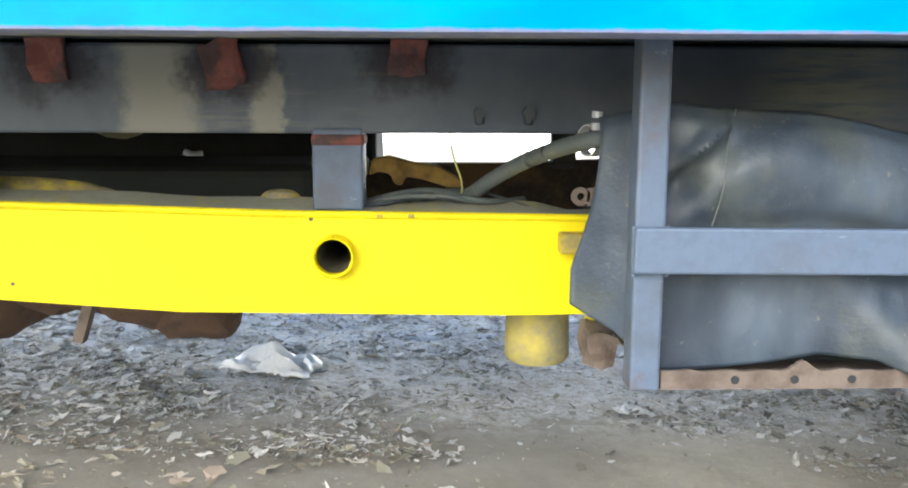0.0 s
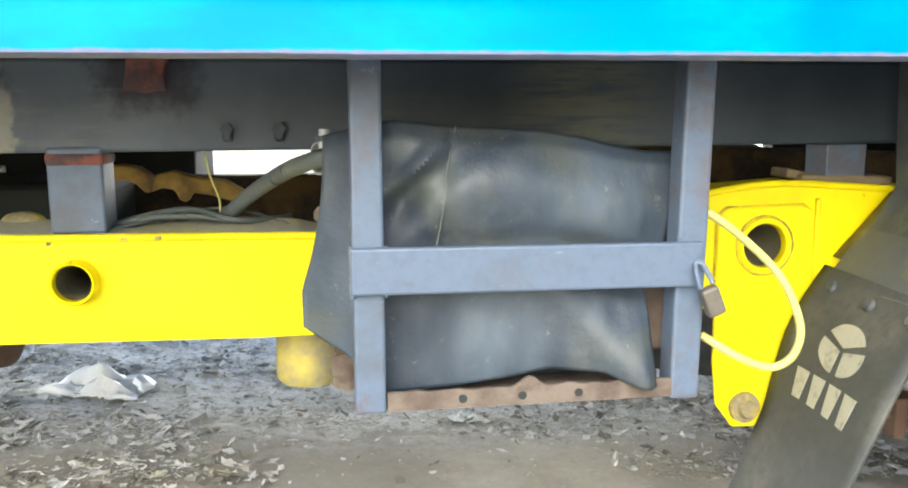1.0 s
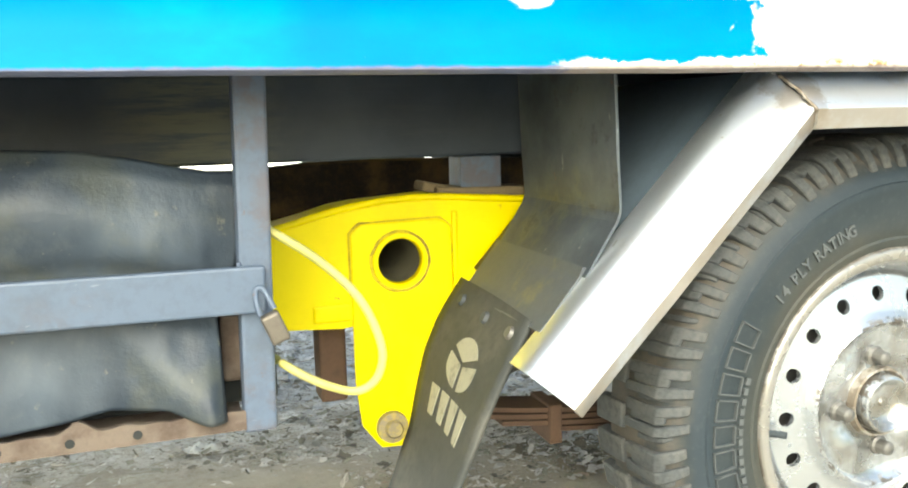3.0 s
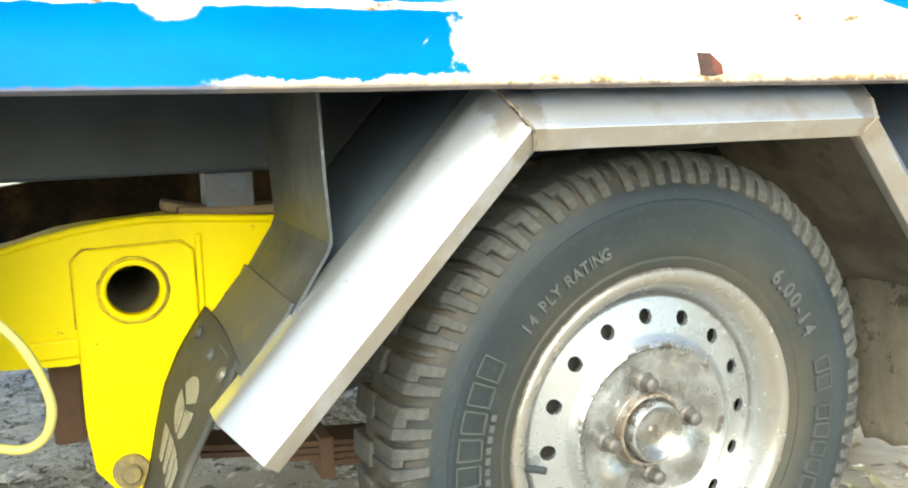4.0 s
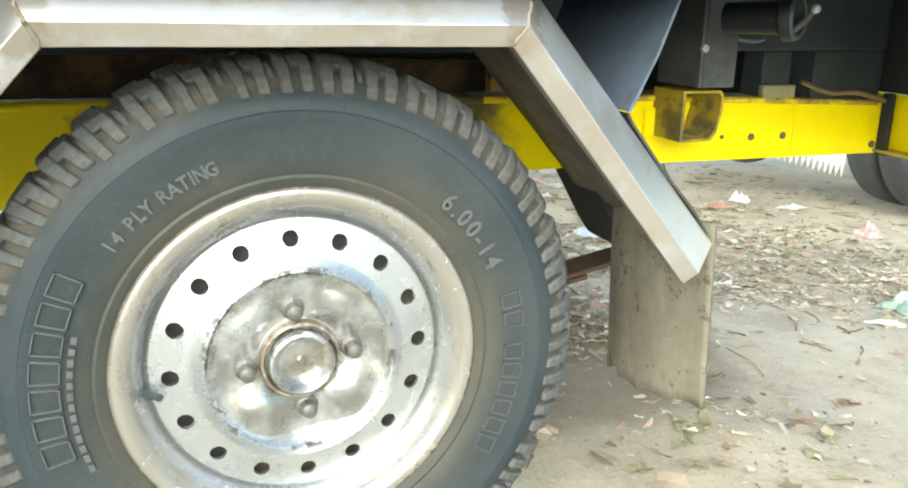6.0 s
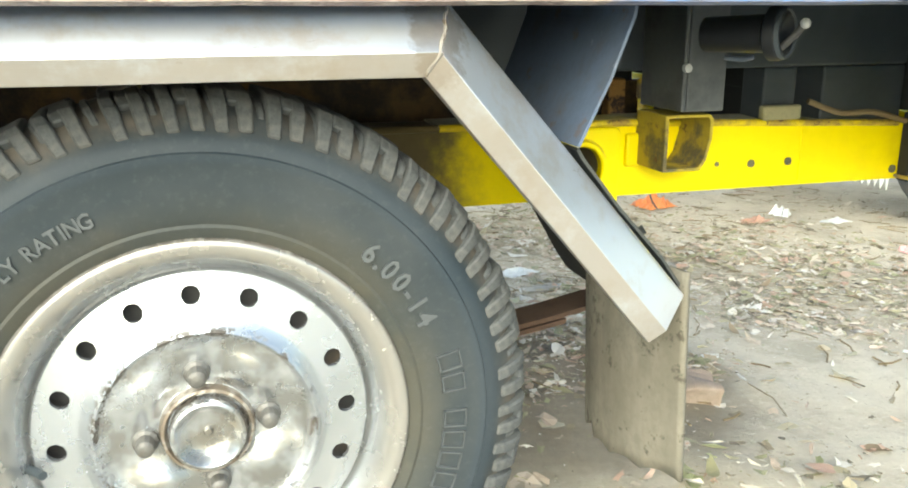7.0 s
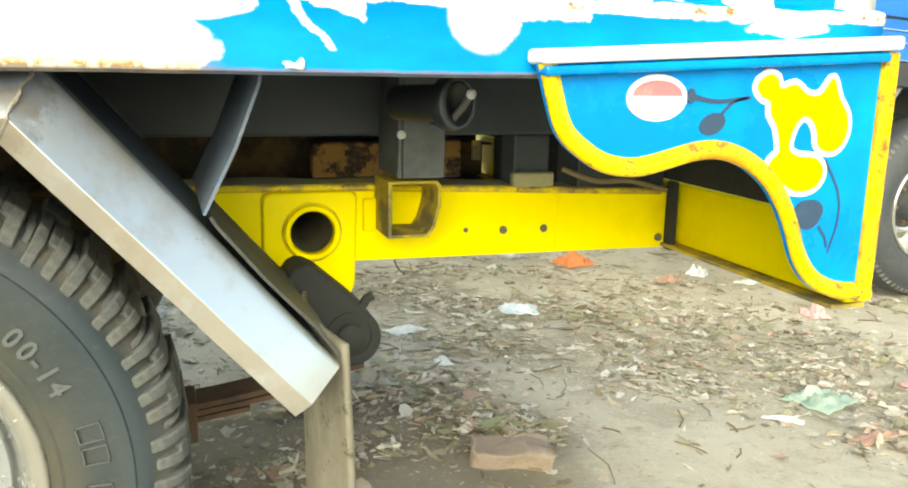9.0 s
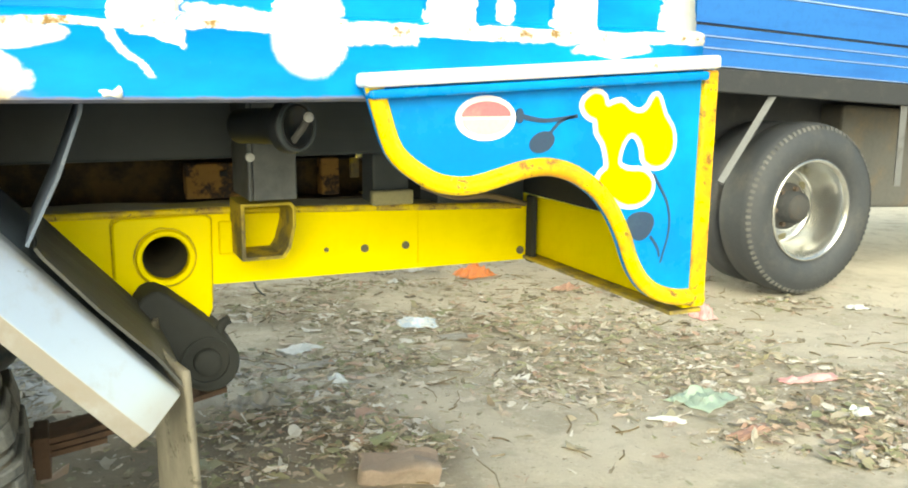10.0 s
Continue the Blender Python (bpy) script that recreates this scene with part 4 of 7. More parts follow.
for z, r in ((0.51, 0.043), (0.50, 0.043), (0.492, 0.040), (0.45, 0.041), (0.437, 0.041), (0.431, 0.037)):
    rings.append([bm.verts.new((0.128 + r * math.cos(a * math.pi / 16), 0.42 + r * math.sin(a * math.pi / 16), z)) for a in range(32)])
for a, b in zip(rings, rings[1:]):
    for i in range(32):
        bm.faces.new((a[i], a[(i + 1) % 32], b[(i + 1) % 32], b[i]))
bm.faces.new(rings[-1])
part("bump_stop", bm, BUMP_PAINT, truck, "muddy yellow bump stop", smooth=True)

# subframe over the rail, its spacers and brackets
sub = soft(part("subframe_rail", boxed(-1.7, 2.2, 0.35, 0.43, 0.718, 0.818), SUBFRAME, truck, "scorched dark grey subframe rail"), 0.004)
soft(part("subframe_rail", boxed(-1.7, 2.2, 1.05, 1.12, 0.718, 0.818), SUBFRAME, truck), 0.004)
TABS = ((-0.432, 0.775, 0.02, -4), (-0.240, 0.768, 0.021, -9), (-0.033, 0.783, 0.022, 0))
for x, z, w, lean in TABS:
    bm = boxed(x - w, x + w, 0.338, 0.35, z, 0.822, turn=(0, lean, 0))
    bmesh.ops.subdivide_edges(bm, edges=bm.edges, cuts=4, use_grid_fill=True)
    for v in bm.verts:
        v.co += 0.006 * noise.noise_vector(v.co * 45)
    soft(part("deck_bracket", bm, RED_OXIDE, sub, "scorched red oxide bracket"), 0.003)
for x0, x1, z1 in ((-0.143, -0.085, 0.724), (-0.58, -0.523, 0.724)):
    soft(part("spacer_post", boxed(x0, x1, 0.347, 0.40, 0.630, z1), GREY_PAINT, truck, "grey steel spacer post"), 0.003)
    soft(part("spacer_weld", boxed(x0 - 0.001, x1 + 0.002, 0.3445, 0.402, 0.704, 0.7175), RED_OXIDE, truck, "red oxide spacer top"), 0.004)
soft(part("spacer_post", boxed(0.768, 0.822, 0.352, 0.40, 0.672, 0.7175), GREY_PAINT, truck, "grey steel spacer under the subframe"), 0.002)
soft(part("spacer_foot", boxed(0.735, 0.86, 0.35, 0.40, 0.667, 0.679, turn=(0, 2, 0)), WOOD, truck, "worn packing strip"), 0.003)
soft(part("spacer_foot", boxed(0.72, 0.765, 0.36, 0.40, 0.672, 0.684, turn=(0, 12, 0)), WOOD, truck), 0.003)
for x, r in ((0.048, 0.007), (0.104, 0.008)):
    bm = bmesh.new()
    lathe(bm, [(0.0, 0.336), (r, 0.336), (r, 0.35)], (x, 0, 0.742), 6)
    part("subframe_bolt", bm, BLACK_STEEL, sub)
    soft(part("bolt_drip", boxed(x - 0.0055, x + 0.0055, 0.342, 0.35, 0.728, 0.744), BLACK_STEEL, sub), 0.003)

# rear end of the subframe: strap, box bracket, packing, lamp can
strap = soft(part("rear_strap", boxed(1.780, 1.832, 0.250, 0.256, 0.676, 0.822), STRAP, truck, "scuffed folded steel strap"), 0.002)
soft(part("strap_side", boxed(1.774, 1.7795, 0.250, 0.348, 0.676, 0.822), STRAP, strap, "worn edge of the strap"), 0.002)
part("strap_bolt", tubed([Vector((1.7765, 0.244, 0.728)), Vector((1.7765, 0.250, 0.728))], 0.0052, sides=10), LENS, strap, "bright bolt end")
bm = bmesh.new()
outer = [(1.768, 0.600), (1.768, 0.670), (1.830, 0.670), (1.835, 0.664), (1.835, 0.640), (1.828, 0.612), (1.820, 0.600)]
inner = [(1.773, 0.604), (1.773, 0.666), (1.827, 0.666), (1.831, 0.661), (1.831, 0.640), (1.824, 0.614), (1.817, 0.604)]
loops = [[bm.verts.new((x, y, z)) for x, z in ring] for ring, y in ((outer, 0.272), (outer, 0.344), (inner, 0.344), (inner, 0.272))]
for a, b in zip(loops, loops[1:] + loops[:1]):
    for i in range(7):
        bm.faces.new((a[i], a[(i + 1) % 7], b[(i + 1) % 7], b[i]))
soft(part("box_bracket", bm, BRACKET, truck, "open yellow box bracket"), 0.001)
part("bolt_hole", boxed(1.800, 1.808, 0.341, 0.346, 0.597, 0.604), DARK_STEEL, truck)
soft(part("rear_spacer", boxed(1.963, 2.016, 0.352, 0.40, 0.640, 0.718), SUBFRAME, truck), 0.003)
soft(part("rear_spacer", boxed(1.957, 2.018, 0.338, 0.351, 0.648, 0.668), PACKING, truck, "pale packing strip"), 0.003)
soft(part("rear_spacer", boxed(2.06, 2.2, 0.352, 0.42, 0.640, 0.718), SUBFRAME, truck), 0.003)
for x0, x1, z0, z1 in ((1.800, 1.985, 0.575, 0.646), (2.08, 2.12, 0.57, 0.65)):
    soft(part("rail_bracket", boxed(x0, x1, 1.02, 1.055, z0, z1), RUSTY_BROWN, truck, "rusty brown bracket on the far rail"), 0.004)
part("bolt_hole", boxed(1.868, 1.882, 1.015, 1.021, 0.620, 0.630), DARK_STEEL, truck)
soft(part("rail_tab", boxed(2.139, 2.158, 1.0, 1.01, 0.608, 0.650), YELLOW_DIRTY, truck, "dull yellow tab on the far rail"), 0.002)
bm = bmesh.new()
lathe(bm, [(0.0, 0.004), (0.010, 0.003), (0.016, -0.002), (0.022, -0.004), (0.026, -0.002), (0.029, 0.0), (0.030, 0.004), (0.030, 0.012), (0.021, 0.018), (0.020, 0.09), (0.0, 0.09)], (0, 0, 0), 40)
bmesh.ops.transform(bm, matrix=pose(1.796, 0.108, 0.771, -2, 0, 30) @ Matrix.Scale(0.92, 4), verts=bm.verts)
can = part("air_can", bm, CAN_STEEL, truck, "dark round can with a dished face under the deck", smooth=True)
bm = bmesh.new()
lathe(bm, [(0.0245, -0.003), (0.0255, -0.0055), (0.0275, -0.0055), (0.0285, -0.001)], (0, 0, 0), 40)
bmesh.ops.transform(bm, matrix=pose(1.796, 0.108, 0.771, -2, 0, 30) @ Matrix.Scale(0.92, 4), verts=bm.verts)
part("can_rim", bm, BLACK_STEEL, can, "worn grey can rim", smooth=True)
part("can_bolt", tubed([Vector((1.792, 0.105, 0.756)), Vector((1.800, 0.094, 0.770)), Vector((1.804, 0.088, 0.780))], 0.0036, sides=14), HUB_GREY, can, "bright bolt on the can", smooth=True)
bm = bmesh.new()
bmesh.ops.create_uvsphere(bm, u_segments=16, v_segments=10, radius=0.0052, matrix=pose(1.804, 0.086, 0.781))
part("bolt_head", bm, LENS, can, "pale round bolt head", smooth=True)
part("cable_tie", tubed(curve_pts([(1.80, 0.21, 0.742), (1.815, 0.20, 0.740), (1.83, 0.20, 0.742)], 4), 0.003), GREY_PAINT, truck, smooth=True)
part("wire", tubed(curve_pts([(2.03, 0.342, 0.672), (2.08, 0.335, 0.655), (2.13, 0.33, 0.655), (2.19, 0.33, 0.640)], 5), 0.004), WOOD, truck, smooth=True)
part("wire", tubed(curve_pts([(1.795, 0.345, 0.556), (1.80, 0.345, 0.545), (1.81, 0.35, 0.535)], 4), 0.0012), BLACK_STEEL, truck)

# deck, cargo body
soft(part("deck", boxed(-1.7, 2.2, 0.03, 1.70, 0.822, 0.85), BLACK_STEEL, truck, "dark underside of the cargo deck"), 0.003)
for i, x in enumerate(np.arange(-1.5, 2.2, 0.45)):
    soft(part("cross_bearer", boxed(x, x + 0.05, 0.44, 1.04, 0.765, 0.821), BLACK_STEEL, truck), 0.003)


def side_panel(y, sign):
    """Sill strip with a return lip, a bead, and ribbed sheet above; sign gives the way inward."""
    bm = bmesh.new()
    xs = [-1.7]
    x = 0.805 - 0.1365 * 18
    while x < 2.2:
        xs += [x, x + 0.006, x + 0.046, x + 0.052]
        x += 0.1365
    xs = [v for v in xs if -1.7 <= v <= 2.215] + [2.218]

    def depth(v):
        f = ((v - 0.805) / 0.1365) % 1.0
        return 0.0 if 0.035 < f < 0.35 else 0.014
    rows = []
    for z, d in ((0.803, 0.022), (0.800, 0.018), (0.800, 0.004), (0.802, 0.0), (0.83, 0.0015), (0.857, 0.0), (0.860, -0.0016), (0.865, -0.0016), (0.868, 0.001)):
        dent = [0.0015 * noise.noise(Vector((v * 7, z * 20, 0))) for v in xs]
        rows.append([bm.verts.new((v, y + sign * (d + dent[i]), z + (0.0012 * noise.noise(Vector((v * 30, 3, 0))) if z < 0.81 else 0))) for i, v in enumerate(xs)])
    for z in (0.872, 1.25, 1.28):
        rows.append([bm.verts.new((v, y + sign * (depth(v) if z < 1.26 else 0.0), z)) for v in xs])
    for a, b in zip(rows, rows[1:]):
        for i in range(len(xs) - 1):
            bm.faces.new((a[i], a[i + 1], b[i + 1], b[i]))
    return bm


panel = part("side_panel", side_panel(0.0, 1), PAINT_BLUE, truck, "blue side panel with peeling white primer patches", smooth=True)
thick(panel, 0.002, -1)
thick(part("side_panel", side_panel(1.73, -1), PAINT_BLUE, truck, "far blue side panel"), 0.002, -1)
soft(part("tailboard", boxed(2.195, 2.215, 0.03, 1.70, 0.852, 1.27), PAINT_BLUE, truck, "blue tailboard with white primer patches"), 0.004)
soft(part("headboard", boxed(-1.70, -1.68, 0.03, 1.70, 0.852, 1.27), PAINT_BLUE, truck, "blue headboard"), 0.004)
part("rust_patch", plate([(1.165, 0.828), (1.178, 0.8275), (1.192, 0.817), (1.194, 0.809), (1.183, 0.807), (1.169, 0.808)], -0.0035, 0.003), RED_OXIDE, panel, "bare red oxide patch")
bm = bmesh.new()
bmesh.ops.create_icosphere(bm, subdivisions=3, radius=0.007, matrix=Matrix.Translation((1.619, -0.001, 0.806)) @ Matrix.Diagonal((1.5, 0.45, 0.55, 1)))
for v in bm.verts:
    v.co += 0.005 * noise.noise_vector(v.co * 160)
part("paint_blob", bm, SKIRT_WHITE, panel, smooth=True)

# ---- wheel ----
HUB = Vector((1.21, 0.125, 0.416))


def rim_y(r):
    """The wheel disc's face: y against radius."""
    prof = [(0.0, 0.124), (0.036, 0.124), (0.045, 0.128), (0.072, 0.127), (0.086, 0.125), (0.094, 0.119), (0.099, 0.113), (0.104, 0.117), (0.112, 0.121), (0.152, 0.131), (0.155, 0.136), (0.158, 0.134), (0.163, 0.123), (0.168, 0.112), (0.173, 0.104), (0.179, 0.0995), (0.185, 0.0985), (0.189, 0.101), (0.191, 0.106)]
    return float(np.interp(r, [p[0] for p in prof], [p[1] for p in prof]))


def wheel_disc(bm, c):
    steps = 96
    radii = [0.036, 0.040, 0.045, 0.050, 0.055, 0.061, 0.067, 0.073, 0.080, 0.086, 0.090, 0.094, 0.0965, 0.099, 0.1015, 0.104, 0.108, 0.112]
    lathe(bm, [(r, rim_y(r)) for r in radii], c, steps)
    for v in bm.verts:
        r, a = math.hypot(v.co.x - c[0], v.co.z - c[2]), math.atan2(v.co.z - c[2], v.co.x - c[0])
        if 0.044 < r < 0.095:
            lobe = max(0.0, 0.5 - 0.5 * math.cos(4 * (a - radians(96)))) ** 1.5
            v.co.y -= 0.011 * lobe * math.sin(math.pi * (r - 0.044) / 0.051)
    outer = [0.152, 0.155, 0.158, 0.161, 0.163, 0.166, 0.168, 0.171, 0.174, 0.178, 0.182, 0.186, 0.189, 0.191]
    lathe(bm, [(r, rim_y(r)) for r in outer] + [(0.190, 0.112), (0.176, 0.118), (0.172, 0.14), (0.168, 0.24)], c, steps)
    start = radians(182.3)
    for k in range(16):
        a0 = start - (k + 0.5) * math.pi / 8
        a1 = a0 + math.pi / 8
        am = (a0 + a1) / 2
        border = []
        for s in range(6):
            border.append((0.112, a0 + (a1 - a0) * s / 6))
        for s in range(2):
            border.append((0.112 + 0.04 * s / 2, a1))
        for s in range(6):
            border.append((0.152, a1 - (a1 - a0) * s / 6))
        for s in range(2):
            border.append((0.152 - 0.04 * s / 2, a0))
        out, ring, back = [], [], []
        for r, a in border:
            p = Vector((r * math.cos(a), r * math.sin(a)))
            out.append(bm.verts.new((c[0] + p.x, rim_y(r), c[2] + p.y)))
            h = Vector((0.132 * math.cos(am), 0.132 * math.sin(am)))
            d = (p - h).normalized()
            q = h + d * 0.0088
            ring.append(bm.verts.new((c[0] + q.x, rim_y(q.length), c[2] + q.y)))
            back.append(bm.verts.new((c[0] + q.x, rim_y(q.length) + 0.006, c[2] + q.y)))
        m = len(border)
        for i in range(m):
            j = (i + 1) % m
            bm.faces.new((out[i], out[j], ring[j], ring[i]))
            bm.faces.new((ring[i], ring[j], back[j], back[i]))
    bmesh.ops.remove_doubles(bm, verts=bm.verts, dist=2e-4)


def lug_block(bm, rows, a, half, r):
    """One rubber block: rows of (radius, y, root radius, root y) swept outward, jittered like worn rubber."""
    lines = []
    for i, (rad, y, root, yr) in enumerate(rows):
        skew = 0.007 * i
        line = []
        for q, yy, w in ((root, yr, half * 1.1), (rad, y, half), (rad, y, -half), (root, yr, -half * 1.1)):
            an = a + skew + w + r.uniform(-0.0025, 0.0025)
            q += r.uniform(-0.0008, 0.0008)
            line.append(bm.verts.new((q * math.cos(an), yy + r.uniform(-0.0006, 0.0006), q * math.sin(an))))
        lines.append(line)
    for p, q in zip(lines, lines[1:]):
        for i in range(3):
            bm.faces.new((p[i], p[i + 1], q[i + 1], q[i]))
    bm.faces.new(lines[0])
    bm.faces.new(lines[-1][::-1])


LUG_ROWS = [(0.283, 0.0965, 0.280, 0.103), (0.296, 0.0985, 0.290, 0.108), (0.309, 0.1045, 0.299, 0.114), (0.3175, 0.114, 0.303, 0.120), (0.3185, 0.145, 0.302, 0.145), (0.3185, 0.172, 0.302, 0.170)]


def tread_lug(bm, r):
    """A shoulder lug: two legs with a pocket between them, bridged on the tread."""
    for s in (-1, 1):
        rows = list(LUG_ROWS)
        k = r.uniform(0.0, 0.006) if s < 0 else r.uniform(-0.001, 0.003)
        rows[0] = (rows[0][0] + k, rows[0][1] + k * 0.2, rows[0][2] + k, rows[0][3])
        lug_block(bm, rows, s * 0.0340, 0.0195 + r.uniform(-0.003, 0.003), r)
    mid = [(0.3090, 0.1052, 0.300, 0.115), (0.3172, 0.1145, 0.303, 0.120), (0.3182, 0.145, 0.302, 0.145), (0.3182, 0.160, 0.302, 0.160)]
    lug_block(bm, mid, 0.004, 0.0215, r)


def small_lug(bm, r):
    rows = [(0.2975, 0.1055, 0.290, 0.109), (0.3065, 0.1095, 0.299, 0.115), (0.3115, 0.117, 0.303, 0.121), (0.3135, 0.130, 0.302, 0.132), (0.3150, 0.150, 0.302, 0.150)]
    lug_block(bm, rows, 0.0, 0.0115 + r.uniform(-0.002, 0.002), r)


def build_tyre(bm, c):
    prof = [(0.180, 0.116), (0.186, 0.106), (0.190, 0.1035), (0.194, 0.101), (0.200, 0.0985), (0.203, 0.0995), (0.206, 0.0975), (0.220, 0.094), (0.240, 0.0915), (0.258, 0.0915), (0.262, 0.0905), (0.265, 0.0905), (0.2665, 0.0925), (0.272, 0.0935), (0.279, 0.096), (0.284, 0.100), (0.294, 0.1045), (0.3045, 0.112), (0.3105, 0.128), (0.312, 0.175), (0.310, 0.215), (0.292, 0.242), (0.265, 0.257), (0.235, 0.258), (0.20, 0.25), (0.178, 0.235)]
    lathe(bm, prof, c, 128)


def build_lugs(c, wheel):
    """Tread lugs round the tyre: a few worn variants of each kind, each mesh shared."""
    count = 42
    r = random.Random(12)
    meshes = []
    for kind in range(12):
        bm = bmesh.new()
        if kind < 5:
            tread_lug(bm, r)
        elif kind < 9:
            small_lug(bm, r)
        else:
            lug_block(bm, [(0.3175, 0.180, 0.303, 0.178), (0.3178, 0.205, 0.303, 0.205), (0.3170, 0.238, 0.303, 0.238)], 0.0, 0.045, r)
        bmesh.ops.recalc_face_normals(bm, faces=bm.faces)
        bmesh.ops.bevel(bm, geom=bm.edges[:], offset=0.0016, segments=1, affect="EDGES")
        bmesh.ops.translate(bm, verts=bm.verts, vec=(0, -c[1], 0))
        me = bpy.data.meshes.new("tread_lug")
        bm.to_mesh(me)
        bm.free()
        me.materials.append(TREAD)
        meshes.append(me)
    for k in range(count):
        for first, some, shift in ((0, 5, 0.0), (5, 4, 0.5), (9, 3, 0.3)):
            ob = new("tread_lug", meshes[first + r.randrange(some)])
            ob.parent = wheel
            ob.rotation_euler = (0, -(2 * math.pi * (k + shift + 0.46) / count + r.uniform(-0.014, 0.014)), 0)
            g = 1 + r.uniform(-0.005, 0.003)
            ob.scale = (g, 1, g)


ADVANCE = {".": 0.30, "-": 0.42, "I": 0.30, " ": 0.36, "L": 0.52}


def letters(wheel, text, size, radius, start, end, y, c):
    """Raised bold characters set along an arc round the hub, read from the open side."""
    total = sum(ADVANCE.get(ch, 0.62) for ch in text)
    done = 0.0
    for ch in text:
        wide = ADVANCE.get(ch, 0.62)
        a = radians(start + (end - start) * (done + wide / 2) / total)
        done += wide
        if ch == " ":
            continue
        cu = bpy.data.curves.new("glyph", "FONT")
        cu.body, cu.size, cu.extrude, cu.align_x, cu.resolution_u, cu.offset = ch, size, 0.0018, "CENTER", 2, size * 0.022
        ob = bpy.data.objects.new("glyph", cu)
        scene.collection.objects.link(ob)
        bpy.context.view_layer.update()
        me = bpy.data.meshes.new_from_object(ob.evaluated_get(bpy.context.evaluated_depsgraph_get()))
        me.transform(Matrix.Translation((c[0] + radius * math.cos(a), y, c[2] + radius * math.sin(a))) @ Matrix.Rotation(-(a - math.pi / 2), 4, "Y") @ Matrix.Rotation(math.pi / 2, 4, "X") @ Matrix.Diagonal((0.9, 1, 1, 1)))
        bm = bmesh.new()
        bm.from_mesh(me)
        part("letter", bm, LETTER, wheel, origin=c)
        bpy.data.objects.remove(ob)
        bpy.data.curves.remove(cu)
        bpy.data.meshes.remove(me)


def arc_bar(bm, c, r0, r1, a0, a1, y0, y1):
    v = []
    steps = 4
    for k in range(steps + 1):
        a = radians(a0 + (a1 - a0) * k / steps)
        v.append([bm.verts.new((c[0] + r * math.cos(a), y, c[2] + r * math.sin(a))) for r, y in ((r0, y1), (r0, y0), (r1, y0), (r1, y1))])
    for p, q in zip(v, v[1:]):
        for i in range(3):
            bm.faces.new((p[i], p[i + 1], q[i + 1], q[i]))
    bm.faces.new(v[0][::-1])
    bm.faces.new(v[-1])


def frame_bar(bm, c, r0, r1, a0, a1, y0, y1):
    """An outlined letter-sized bar."""
    t, ta = 0.0013, 0.34
    arc_bar(bm, c, r0, r0 + t, a0, a1, y0, y1)
    arc_bar(bm, c, r1 - t, r1, a0, a1, y0, y1)
    arc_bar(bm, c, r0, r1, a0, a0 - ta, y0, y1)
    arc_bar(bm, c, r0, r1, a1 + ta, a1, y0, y1)


